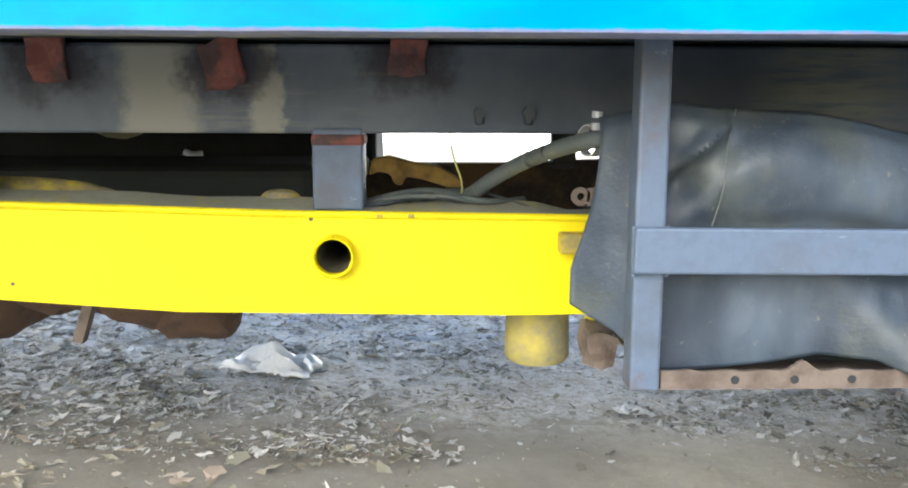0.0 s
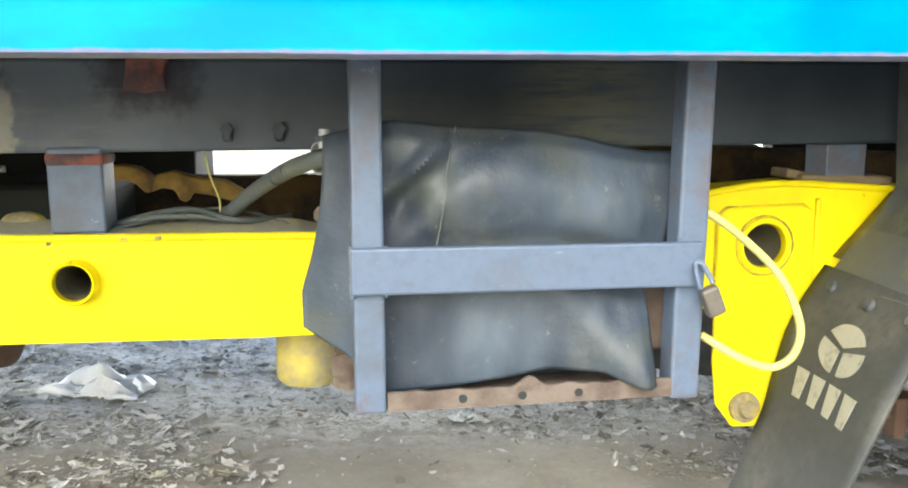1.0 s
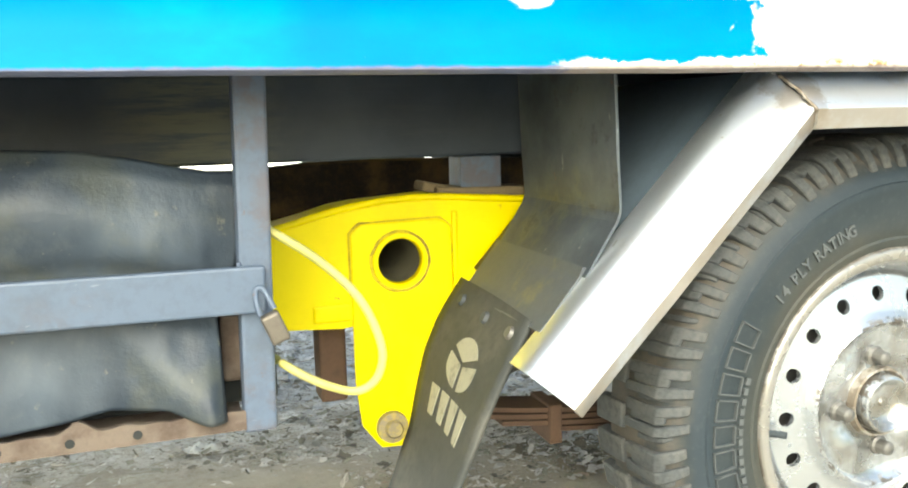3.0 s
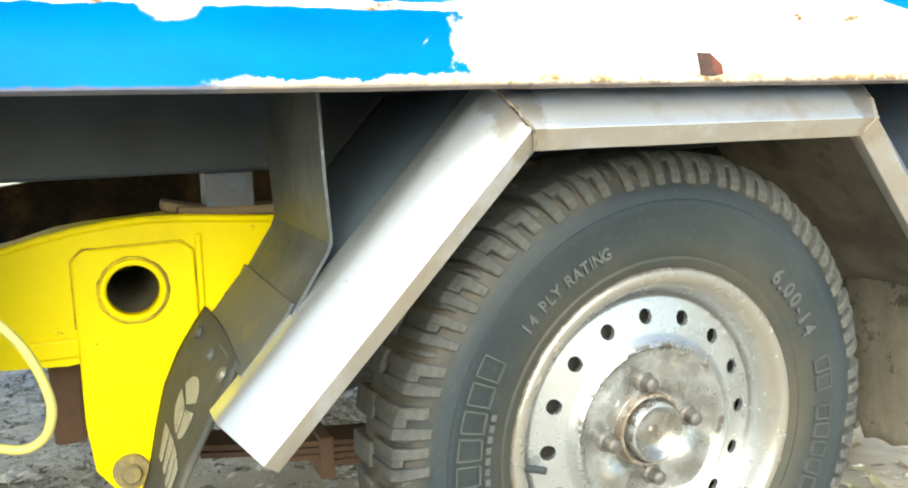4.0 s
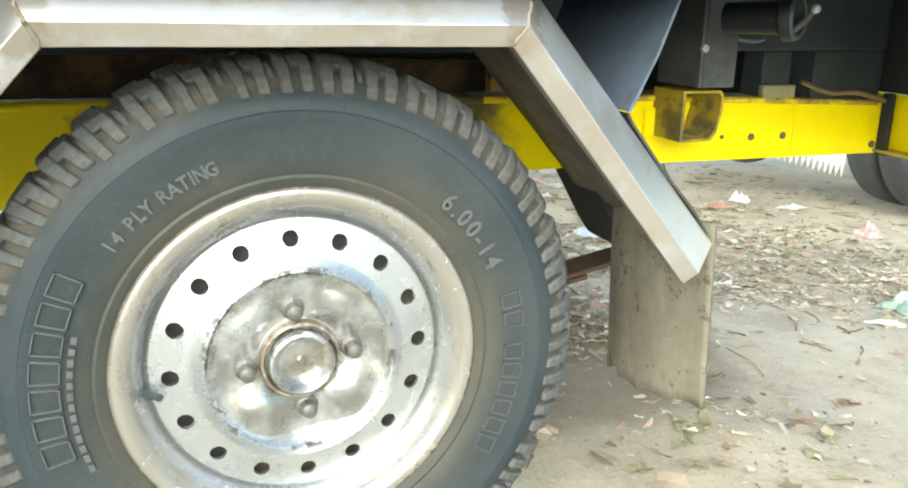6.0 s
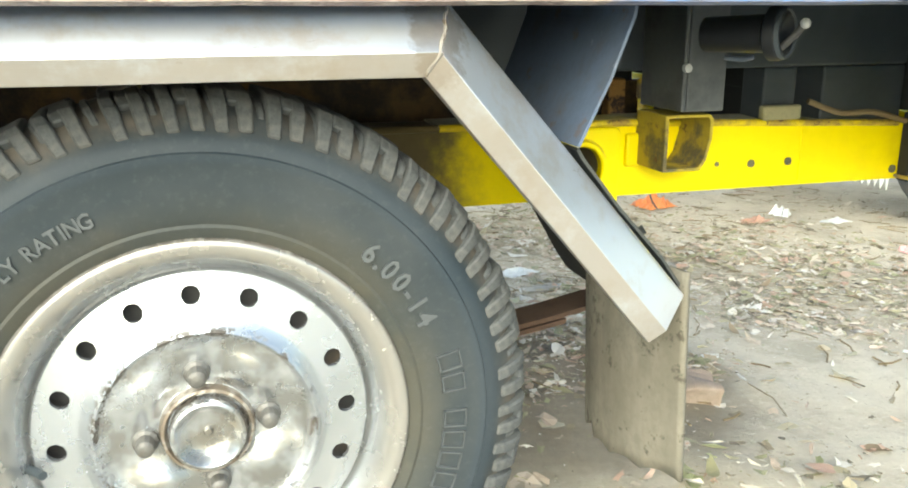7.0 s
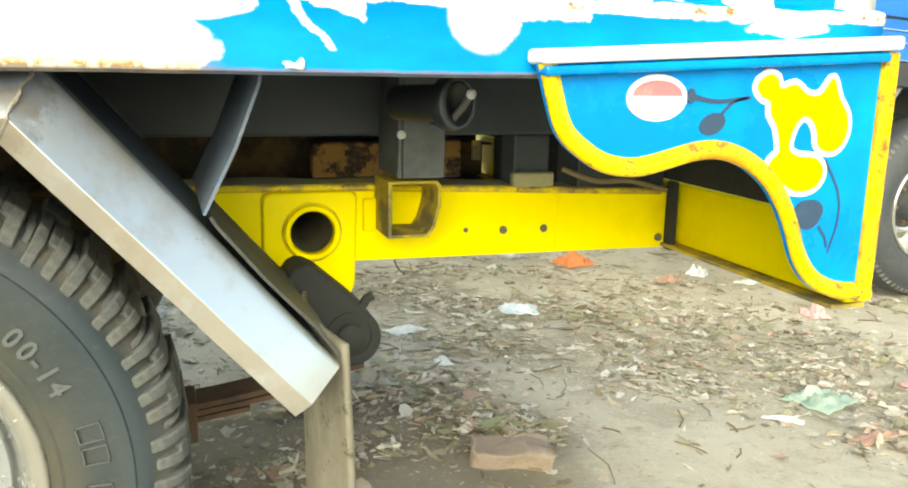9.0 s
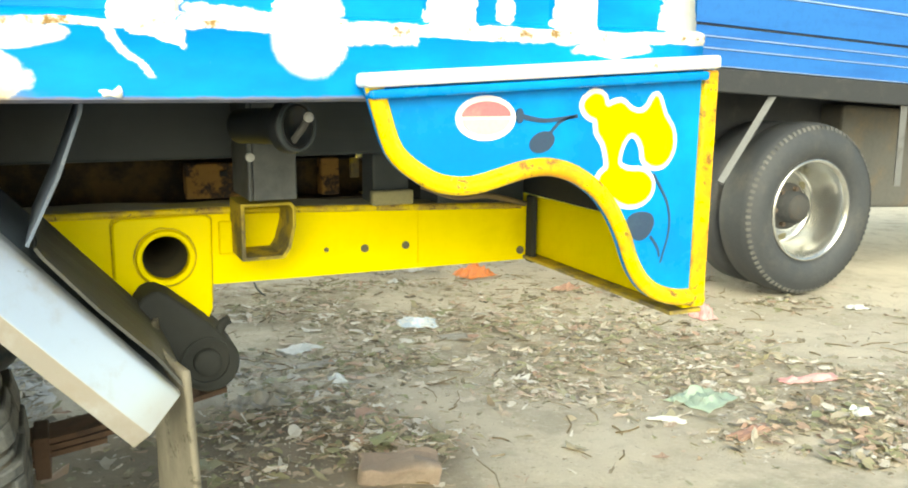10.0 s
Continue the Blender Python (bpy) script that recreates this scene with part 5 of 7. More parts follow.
def build_wheel(c, parent, near=True):
    bm = bmesh.new()
    wheel_disc(bm, c)
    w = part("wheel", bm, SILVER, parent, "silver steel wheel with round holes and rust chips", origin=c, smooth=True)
    bm = bmesh.new()
    build_tyre(bm, c)
    part("tyre", bm, TYRE, w, "worn lugged truck tyre, dusty", origin=c, smooth=True)
    build_lugs(c, w)
    bm = bmesh.new()
    lathe(bm, [(0.0, 0.1155), (0.003, 0.1155), (0.005, 0.1185), (0.012, 0.1195), (0.020, 0.1175), (0.026, 0.1130), (0.0295, 0.1075), (0.0315, 0.1060), (0.0340, 0.1070), (0.0350, 0.110), (0.0350, 0.124), (0.040, 0.125)], c, 48)
    part("hub_cap", bm, SILVER, w, "scuffed silver hub cap with rusty rim", origin=c, smooth=True)
    bm = bmesh.new()
    lathe(bm, [(0.0375, 0.126), (0.0375, 0.120), (0.0395, 0.117), (0.042, 0.118), (0.044, 0.127)], c, 48)
    part("hub_ring", bm, BEAD, w, "stained hub ring", origin=c, smooth=True)
    for k in range(4):
        a = radians(96 - 90 * k)
        p = Vector((c[0] + 0.0565 * math.cos(a), 0, c[2] + 0.0565 * math.sin(a)))
        bm = bmesh.new()
        lathe(bm, [(0.0, 0.106), (0.005, 0.107), (0.008, 0.109), (0.0088, 0.112), (0.0088, 0.122), (0.012, 0.124), (0.0125, 0.129)], p, 12)
        part("lug_nut", bm, NUT, w, "dull grey lug nut", origin=c)
    bm = bmesh.new()
    lathe(bm, [(0.0, 0.150), (0.15, 0.150), (0.158, 0.16), (0.158, 0.23)], c, 48)
    part("brake_drum", bm, HUB_GREY, w, "dark brake drum", origin=c, smooth=True)
    if near:
        a = radians(187)
        q = Vector((c[0] + 0.158 * math.cos(a), 0.130, c[2] + 0.158 * math.sin(a)))
        part("valve", tubed([q, q + Vector((0.010, -0.012, 0.001)), q + Vector((0.014, -0.018, 0.001))], 0.0042), BLACK_STEEL, w, "black tyre valve", origin=c, smooth=True)
        letters(w, "6.00-14", 0.028, 0.2175, 49.5, 23.5, 0.0922, c)
        letters(w, "14 PLY RATING", 0.0185, 0.2225, 141.5, 109.5, 0.092, c)
        bars = [(0.222, 0.245, 15 - 5.6 * k, 4.4, 0.0893) for k in (0, 1, 2.7, 3.7, 4.7, 5.7, 6.7, 7.7)] + [(0.230, 0.257, 195 - 6.6 * k, 5.4, 0.0886) for k in range(7)]
        for r0, r1, a0, wide, y in bars:
            bm = bmesh.new()
            frame_bar(bm, c, r0, r1, a0, a0 - wide, y, 0.094)
            part("raised_bar", bm, LETTER, w, origin=c)
        for k in range(13):
            bm = bmesh.new()
            arc_bar(bm, c, 0.219, 0.2245, 200 - 2.9 * k, 198.1 - 2.9 * k, 0.0905, 0.095)
            part("raised_bar", bm, LETTER, w, origin=c)
    return w


build_wheel(HUB, truck)
bm = bmesh.new()
tube(bm, [Vector((1.21, 0.23, 0.416)), Vector((1.21, 0.86, 0.40)), Vector((1.21, 1.45, 0.36))], 0.045, sides=16)
bmesh.ops.create_uvsphere(bm, u_segments=20, v_segments=12, radius=0.13, matrix=pose(1.21, 0.86, 0.40))
part("axle", bm, BROWN_RUST, truck, "rusty axle housing", smooth=True)
bm = bmesh.new()
lathe(bm, [(0.19, 1.62), (0.25, 1.63), (0.30, 1.61), (0.318, 1.58), (0.318, 1.49), (0.30, 1.46), (0.25, 1.44), (0.0, 1.45)], (1.21, 0, 0.36), 48)
part("far_tyre", bm, TYRE, truck, "worn tyre on the far side", smooth=True)
# added dark board: blocks the bright backdrop behind the far rail
soft(part("cross_member", boxed(1.13, 2.195, 1.13, 1.18, 0.585, 0.815), BLACK_STEEL, truck, "added dark board behind the far rail gap"), 0.004)

# leaf spring under the rail
bm = bmesh.new()
for k in range(6):
    half = 0.545 - 0.075 * k
    pts = [(1.21 + half * s, 0.375 + 0.00 - 0.008 * k + (0.055 - 0.002 * k) * (s * half / 0.545) ** 2 - 0.02) for s in np.linspace(-1, 1, 13)]
    for (xa, za), (xb, zb) in zip(pts, pts[1:]):
        v = [bm.verts.new((x, y, z + dz)) for x, z in ((xa, za), (xb, zb)) for y in (0.346, 0.401) for dz in (0, 0.0065)]
        for f in ((0, 1, 3, 2), (4, 6, 7, 5), (0, 4, 5, 1), (2, 3, 7, 6), (0, 2, 6, 4), (1, 5, 7, 3)):
            bm.faces.new([v[i] for i in f])
spring = part("leaf_spring", bm, BROWN_RUST, truck, "rusty stack of spring leaves")
for x in (0.89, 1.53):
    soft(part("spring_clamp", boxed(x - 0.009, x + 0.009, 0.341, 0.406, 0.332, 0.386), BROWN_RUST, spring, "rusty spring clamp"), 0.002)

# ---- aluminium mudguard over the wheel ----
GUARD = [Vector((0.768, 0.487)), Vector((1.003, 0.745)), Vector((1.396, 0.745)), Vector((1.62, 0.487))]
SECTION = [(0.0, 0.030), (0.0, 0.016), (0.0185, 0.004), (0.027, 0.0112), (0.036, 0.0195), (0.044, 0.0285), (0.0505, 0.0385), (0.0555, 0.049), (0.058, 0.058)]


FLAT = [(0.0, 0.030), (0.0, 0.016), (0.0185, 0.004), (0.030, 0.0172), (0.042, 0.0309), (0.0535, 0.044), (0.0568, 0.049), (0.0578, 0.053), (0.058, 0.058), (0.0582, 0.082)]


def guard_points():
    """Outward direction and mitre stretch at each corner of the guard's run."""
    out = []
    for i, p in enumerate(GUARD):
        dirs = []
        if i:
            dirs.append((p - GUARD[i - 1]).normalized())
        if i < 3:
            dirs.append((GUARD[i + 1] - p).normalized())
        ns = [Vector((-d.y, d.x)) for d in dirs]
        m = sum(ns, Vector((0, 0)))
        m.normalize()
        out.append((p, m / m.dot(ns[0])))
    return out


SWING = [(1.0, 0.020), (1.0, 0.0), (1.0, 0.0), (0.45, 0.026)]


def guard_piece(i):
    line = SECTION if i == 1 else FLAT
    a, b = guard_points()[i], guard_points()[i + 1]
    bm = bmesh.new()
    steps = 10
    rows = []
    for k in range(steps + 1):
        t = k / steps
        p, m = a[0].lerp(b[0], t), a[1].lerp(b[1], t)
        (ka, ca), (kb, cb) = SWING[i], SWING[i + 1]
        row = []
        for nn, y in line:
            q = p + m * nn
            y = (y * ka + ca) * (1 - t) + (y * kb + cb) * t
            ripple = 0.0008 * noise.noise(Vector((q.x * 9, y * 9, q.y * 9)))
            row.append(bm.verts.new((q.x, y + ripple, q.y + ripple)))
        rows.append(row)
    for p, q in zip(rows, rows[1:]):
        for j in range(len(line) - 1):
            bm.faces.new((p[j], p[j + 1], q[j + 1], q[j]))
    return bm


guard = None
for i, word in enumerate(("front_arm", "top_bar", "rear_arm")):
    if guard is None:
        guard = thick(part("mudguard", guard_piece(1), ALU, truck, "brushed aluminium mudguard top over the wheel", smooth=True), 0.002, 0)
        soft(guard, 0.0012, 2, 40)
    else:
        soft(thick(part("mudguard_arm", guard_piece(0 if i == 1 else 2), ALU, guard, "slanting brushed aluminium mudguard arm", smooth=True), 0.002, 0), 0.0012, 2, 40)
for i in range(3):
    (pa, ma), (pb, mb) = guard_points()[i], guard_points()[i + 1]
    bm = bmesh.new()
    rows = []
    for k in range(9):
        f = k / 8 if i else 0.2 + 0.1 * k
        p, m = pa.lerp(pb, f), ma.lerp(mb, f)
        q = p + m * 0.053
        rows.append([bm.verts.new((q.x, y, q.y + 0.002 * noise.noise(Vector((q.x * 20, y * 20, 1))))) for y in np.linspace(0.064 + (0.018 * (1 - f) if i == 0 else 0.0), 0.342, 9)])
    for a, b in zip(rows, rows[1:]):
        for j in range(8):
            bm.faces.new((a[j], a[j + 1], b[j + 1], b[j]))
    thick(part("mudguard_liner", bm, LINER, guard, "mud caked inside of the mudguard", smooth=True), 0.002, 0)
for i in range(3):
    (pa, ma), (pb, mb) = guard_points()[i], guard_points()[i + 1]
    bm = bmesh.new()
    rows = [[bm.verts.new((q.x, y, q.y)) for y in (0.0585 if i == 1 else 0.072, 0.14, 0.2, 0.32)] for q in (pa.lerp(pb, 0.0 if i else 0.2) + ma.lerp(mb, 0.0 if i else 0.2) * 0.0550, pb + mb * 0.0550)]
    for j in range(3):
        bm.faces.new((rows[0][j], rows[0][j + 1], rows[1][j + 1], rows[1][j]))
    thick(part("mudguard_top", bm, TOP_SHADE, guard, "mudguard top sheet, its shade put into dark blue"), 0.002, 0)
for (p, m), s in zip(guard_points()[1:3], (1, -1)):
    bm = bmesh.new()
    pts = [Vector((p.x + m.x * nn, y - 0.0015, p.y + m.y * nn)) for nn, y in SECTION[1:]]
    fine = []
    for q, r in zip(pts, pts[1:]):
        for k in range(3):
            fine.append(q.lerp(r, k / 3) + Vector((0.001 * math.sin(17 * k + q.x * 900), 0, 0.0)))
    tube(bm, fine, 0.0017, sides=8, ribs=0.25)
    part("weld_seam", bm, BEAD, guard, "scorched weld bead", smooth=True)

# front splash plate and logo flap


def sheet(line, y0, y1, name, material, parent, label, t=0.003, n=6, wave=0.0):
    """A bent sheet that runs across the truck, its edge following (x, z) points."""
    bm = bmesh.new()
    rows = []
    for x, z in line:
        rows.append([bm.verts.new((x + wave * noise.noise(Vector((x * 5, y * 14, z * 14))), y, z)) for y in np.linspace(y0, y1, n)])
    for a, b in zip(rows, rows[1:]):
        for i in range(n - 1):
            bm.faces.new((a[i], a[i + 1], b[i + 1], b[i]))
    return thick(part(name, bm, material, parent, label), t, 0)


sheet([(0.829, 0.82), (0.833, 0.72), (0.836, 0.676), (0.8355, 0.668), (0.832, 0.659), (0.798, 0.607)], 0.083, 0.31, "splash_plate", PLATE, truck, "bent grey splash plate", 0.003, 6)
sheet([(0.8005, 0.6165), (0.795, 0.6055), (0.780, 0.588), (0.766, 0.570), (0.752, 0.556)], 0.090, 0.314, "splash_plate_end", STAINED, truck, "stained grey rubber strip", 0.004, 6)
FLAP_NEAR = [(0.15, 0.575), (0.25, 0.606), (0.33, 0.640), (0.378, 0.663), (0.425, 0.685), (0.468, 0.705), (0.50, 0.721), (0.52, 0.733), (0.55, 0.749), (0.566, 0.757)]
FLAP_FAR = [(0.15, 0.588), (0.23, 0.618), (0.322, 0.655), (0.361, 0.670), (0.397, 0.684), (0.443, 0.694), (0.489, 0.706), (0.528, 0.724), (0.550, 0.739), (0.575, 0.757)]


def flap_at(u, v):
    """The flap's surface: u from the near edge across, v from its top down."""
    zn, zf = 0.562 - 0.372 * v, 0.572 - 0.372 * v
    n_ = Vector((along(FLAP_NEAR, zn), 0.115, zn))
    f_ = Vector((along(FLAP_FAR, zf), 0.318, zf))
    p = n_.lerp(f_, u)
    p.x += 0.010 * math.sin(math.pi * u) * (0.4 + v)
    return p


def flap_skin(us, vs, lift):
    bm = bmesh.new()
    rows = []
    for v in vs:
        row = []
        for u in us:
            p, pu, pv = flap_at(u, v), flap_at(u + 0.01, v), flap_at(u, v + 0.01)
            nrm = (pu - p).cross(pv - p).normalized()
            if nrm.x > 0:
                nrm = -nrm
            row.append(bm.verts.new(p + nrm * lift))
        rows.append(row)
    for a, b in zip(rows, rows[1:]):
        for i in range(len(us) - 1):
            bm.faces.new((a[i], a[i + 1], b[i + 1], b[i]))
    return bm


flap = part("mud_flap", flap_skin(np.linspace(0, 1, 13), np.linspace(0, 1, 24), 0), FLAP_RUBBER, truck, "black rubber mud flap with a faded cream emblem", smooth=True)
thick(flap, 0.005, 0)


def flap_shape(outline, name, material):
    """A flat shape printed on the flap, given in (across, down)."""
    bm = bmesh.new()
    vs = []
    for u, v in outline:
        p, pu, pv = flap_at(u, v), flap_at(u + 0.01, v), flap_at(u, v + 0.01)
        nrm = (pu - p).cross(pv - p).normalized()
        vs.append(bm.verts.new(p + (-nrm if nrm.x > 0 else nrm) * 0.0035))
    bm.faces.new(vs)
    return thick(part(name, bm, material, flap), 0.001, 0)


cu, cv, ru, rv = 0.50, 0.195, 0.165, 0.068


def emblem_piece(a0, a1, shift_u, shift_v):
    arc = [(cu + shift_u + ru * math.cos(a), cv + shift_v + rv * math.sin(a)) for a in np.linspace(a0, a1, 12)]
    flap_shape(arc + ([(cu + shift_u, cv + shift_v)] if a1 - a0 < 3 else []), "emblem", EMBLEM)


emblem_piece(math.pi + 0.45, 2 * math.pi - 0.45, 0.0, -0.004)
emblem_piece(-0.30, math.pi / 2 - 0.05, 0.018, 0.006)
emblem_piece(math.pi / 2 + 0.05, math.pi + 0.30, -0.018, 0.006)
for k in range(4):
    u1 = 0.78 - 0.150 * k
    flap_shape([(u1 + 0.01, 0.295), (u1 - 0.10, 0.295), (u1 - 0.080, 0.385), (u1 - 0.01, 0.385)], "emblem_bar", EMBLEM)
for u, v in ((0.16, 0.055), (0.50, 0.06), (0.84, 0.05)):
    p = flap_at(u, v)
    bm = bmesh.new()
    bmesh.ops.create_cone(bm, cap_ends=True, segments=16, radius1=0.008, radius2=0.006, depth=0.004, matrix=Matrix.Translation(p + Vector((-0.004, -0.002, 0.002))) @ Euler((0, radians(-60), 0)).to_matrix().to_4x4())
    part("flap_bolt", bm, NUT if u < 0.5 else BLACK_STEEL, flap, "washer and bolt")

# rear splash plate, rubber strap and muddy flap
sheet([(1.600, 0.82), (1.596, 0.79), (1.575, 0.735), (1.546, 0.676)], 0.05, 0.30, "splash_plate", GREY_PAINT, truck, "slanting grey splash plate", 0.003, 6)
sheet([(1.548, 0.672), (1.554, 0.663), (1.60, 0.612), (1.645, 0.560), (1.672, 0.525)], 0.062, 0.29, "splash_plate_end", FLAP_RUBBER, truck, "torn muddy rubber strip", 0.003, 8, 0.006)
bm = bmesh.new()
pts = []
for s in range(25):
    a = math.pi * (s / 24) - math.pi / 2
    pts.append((0.098 + 0.036 * math.cos(a), 0.036 * math.sin(a)))
pts = [(-0.012, -0.022), (0.03, -0.028), (0.07, -0.034)] + pts + [(0.06, 0.033), (0.0, 0.022), (-0.014, 0.016), (-0.018, 0.0)]
d = Vector((0.62, -0.785))
out = [(1.664 + d.x * u - d.y * v, 0.553 + d.y * u + d.x * v) for u, v in pts]
prism(bm, out, 0.272, 0.395)
roll = soft(part("spring_shackle", bm, DARK_STEEL, truck, "dark rounded spring shackle at the rear hanger"), 0.006, 3)
e = Vector((1.664 + d.x * 0.092, 0.553 + d.y * 0.092))
bm = bmesh.new()
lathe(bm, [(0.0, 0.262), (0.013, 0.262), (0.016, 0.264), (0.017, 0.273)], (e.x, 0, e.y), 24)
part("shackle_pin", bm, DARK_STEEL, roll, smooth=True)
bm = bmesh.new()
lathe(bm, [(0.026, 0.276), (0.026, 0.268), (0.030, 0.268), (0.030, 0.276)], (e.x, 0, e.y), 32)
part("shackle_ring", bm, DARK_STEEL, roll, smooth=True)
part("shackle_hook", tubed([Vector((e.x + 0.014, 0.285, e.y + 0.026)), Vector((e.x + 0.022, 0.280, e.y + 0.044)), Vector((e.x + 0.029, 0.278, e.y + 0.048))], 0.006), DARK_STEEL, roll, smooth=True)
bm = bmesh.new()
rows = []
for v in np.linspace(0, 1, 16):
    row = []
    for u in np.linspace(0, 1, 31):
        notch = 0.022 * math.exp(-((u - 0.80) / 0.035) ** 2)
        bottom = 0.313 - 0.028 * u + 0.007 * abs(math.sin(u * 13)) + notch
        z = 0.545 + (bottom - 0.545) * v
        bow = 0.020 * math.sin(math.pi * min(1.0, u * 1.15)) * (0.4 + 0.6 * v)
        x = 1.672 + 0.010 * v - bow - 0.020 * u + (0.012 * (u - 0.82) / 0.18 if u > 0.82 else 0.0)
        row.append(bm.verts.new((x, 0.055 + 0.205 * u, z)))
    rows.append(row)
for a, b in zip(rows, rows[1:]):
    for i in range(30):
        bm.faces.new((a[i], a[i + 1], b[i + 1], b[i]))
thick(part("mud_flap", bm, MUD_RUBBER, truck, "muddy curved rubber flap with a scalloped lower edge", smooth=True), 0.006, 0)

# ---- battery cage on the side ----
cage = soft(part("battery_cage", boxed(0.174, 0.202, 0.118, 0.148, 0.488, 0.818), GREY_PAINT, truck, "grey painted angle-iron battery cage"), 0.003)
soft(part("post", boxed(0.476, 0.505, 0.118, 0.148, 0.486, 0.818, turn=(0, 1.2, 0)), GREY_PAINT, cage), 0.003)
soft(part("crossbar", boxed(0.172, 0.497, 0.108, 0.118, 0.599, 0.641, turn=(0, 0.5, 0)), GREY_PAINT, cage, "grey flat crossbar"), 0.0025)
for wx in (0.173, 0.203, 0.4755):
    bead = [Vector((wx + 0.0015 * noise.noise(Vector((wx * 40, k * 1.3, 2))), 0.1165, 0.597 + 0.0046 * k)) for k in range(11)]
    part("weld_bead", tubed(bead, 0.0022, sides=7), GREY_PAINT, cage, smooth=True)
edge_line = [(x, 0.5075 + 0.004 * noise.noise(Vector((x * 55, 1, 0))) + 0.007 * math.exp(-((x - 0.335) / 0.012) ** 2)) for x in np.linspace(0.474, 0.203, 60)]
part("bottom_rail", plate([(0.203, 0.490), (0.474, 0.490)] + edge_line, 0.1175, 0.122), RUST, cage, "rusty drilled bottom rail")
part("bottom_ledge", boxed(0.203, 0.474, 0.122, 0.34, 0.489, 0.492), RUST, cage)
for x in (0.272, 0.328, 0.382):
    bm = bmesh.new()
    lathe(bm, [(0.0, 0.1165), (0.004, 0.1165), (0.004, 0.12)], (x, 0, 0.499), 14)
    part("rail_hole", bm, DARK_STEEL, cage)
soft(part("battery_box", boxed(0.215, 0.512, 0.19, 0.335, 0.493, 0.70), DARK_STEEL, cage, "dark battery box"), 0.004)
soft(part("side_bracket", boxed(0.459, 0.487, 0.166, 0.186, 0.522, 0.586), RUST, cage), 0.003)
bm = boxed(0.158, 0.186, 0.22, 0.29, 0.478, 0.514)
bmesh.ops.subdivide_edges(bm, edges=bm.edges, cuts=5, use_grid_fill=True)
for v in bm.verts:
    v.co += 0.008 * noise.noise_vector(v.co * 48)
part("rear_bracket", bm, RUST, cage, "flaking rusty bracket")
soft(part("rear_bracket", plate([(0.168, 0.512), (0.20, 0.500), (0.20, 0.489), (0.176, 0.486)], 0.31, 0.318), YELLOW, cage, "yellow bracket end"), 0.001)

RUB_TOP = [(0.105, 0.728), (0.150, 0.737), (0.19, 0.748), (0.217, 0.752), (0.257, 0.747), (0.349, 0.742), (0.395, 0.734), (0.422, 0.727), (0.455, 0.721), (0.486, 0.720)]
RUB_BOT = [(0.105, 0.566), (0.129, 0.556), (0.168, 0.535), (0.205, 0.497), (0.26, 0.501), (0.32, 0.507), (0.36, 0.515), (0.41, 0.514), (0.44, 0.502), (0.486, 0.499)]
bm = bmesh.new()
rows = []
vs = np.linspace(0, 1, 64)
for v in vs:
    row = []
    for u in np.linspace(0, 1, 110):
        x0 = 0.152 - 0.024 * min(1.0, v * 1.25) ** 2
        x1 = 0.486 - 0.011 * min(1.0, v / 0.4) - 0.019 * min(1.0, max(0.0, (v - 0.45) / 0.14))
        x = x0 + (x1 - x0) * u
        zt, zb = along(RUB_TOP, x), along(RUB_BOT, x)
        z = zt * (1 - v) + zb * v
        wrap = max(0.0, 0.182 - x) / 0.05
        y = 0.152 + 0.035 * min(1.0, wrap) ** 1.2
        inside = min(1.0, max(0.0, (x - 0.212) / 0.035)) * min(1.0, max(0.0, (0.475 - x) / 0.03))
        bar = math.exp(-((v - 0.52) / 0.11) ** 4)
        out = 0.026 * math.exp(-((x - 0.30) / 0.10) ** 2 - ((v - 0.22) / 0.2) ** 2)
        out += 0.014 * math.exp(-((x - 0.42) / 0.05) ** 2 - ((v - 0.3) / 0.2) ** 2)
        out += 0.034 * math.exp(-((x - 0.44) / 0.06) ** 2 - ((v - 0.95) / 0.25) ** 2)
        y -= out * (0.25 + 0.75 * inside) * (1 - 0.8 * bar)
        y += 0.014 * math.exp(-((x - 0.222) / 0.016) ** 2 - ((v - 0.27) / 0.10) ** 2)
        y += 0.006 * noise.noise(Vector((x * 9, 0, z * 10))) + 0.004 * noise.noise(Vector((x * 22 + z * 14, 4, z * 12)))
        y += 0.0012 * noise.noise(Vector((x * 60, 4, z * 30)))
        fold = (z - 0.70) - 0.9 * (x - 0.222)
        y -= 0.012 * math.exp(-(fold / 0.009) ** 2) * math.exp(-((x - 0.235) / 0.03) ** 2)
        y += 0.013 * math.exp(-((fold + 0.026) / 0.02) ** 2) * math.exp(-((x - 0.26) / 0.05) ** 2)
        y -= 0.016 * math.exp(-((x - 0.452) / 0.022) ** 2) * max(0.0, (v - 0.62) / 0.38)
        crease = abs((x - 0.262) + 0.02 * (v - 0.2))
        y += 0.003 * math.exp(-(crease / 0.004) ** 2) * max(0.0, 1 - v / 0.45)
        y += 0.010 * max(0.0, 0.06 - v) / 0.06
        row.append(bm.verts.new((x, y, z)))
    rows.append(row)
for a, b in zip(rows, rows[1:]):
    for i in range(109):
        bm.faces.new((a[i], a[i + 1], b[i + 1], b[i]))
crease_line = []
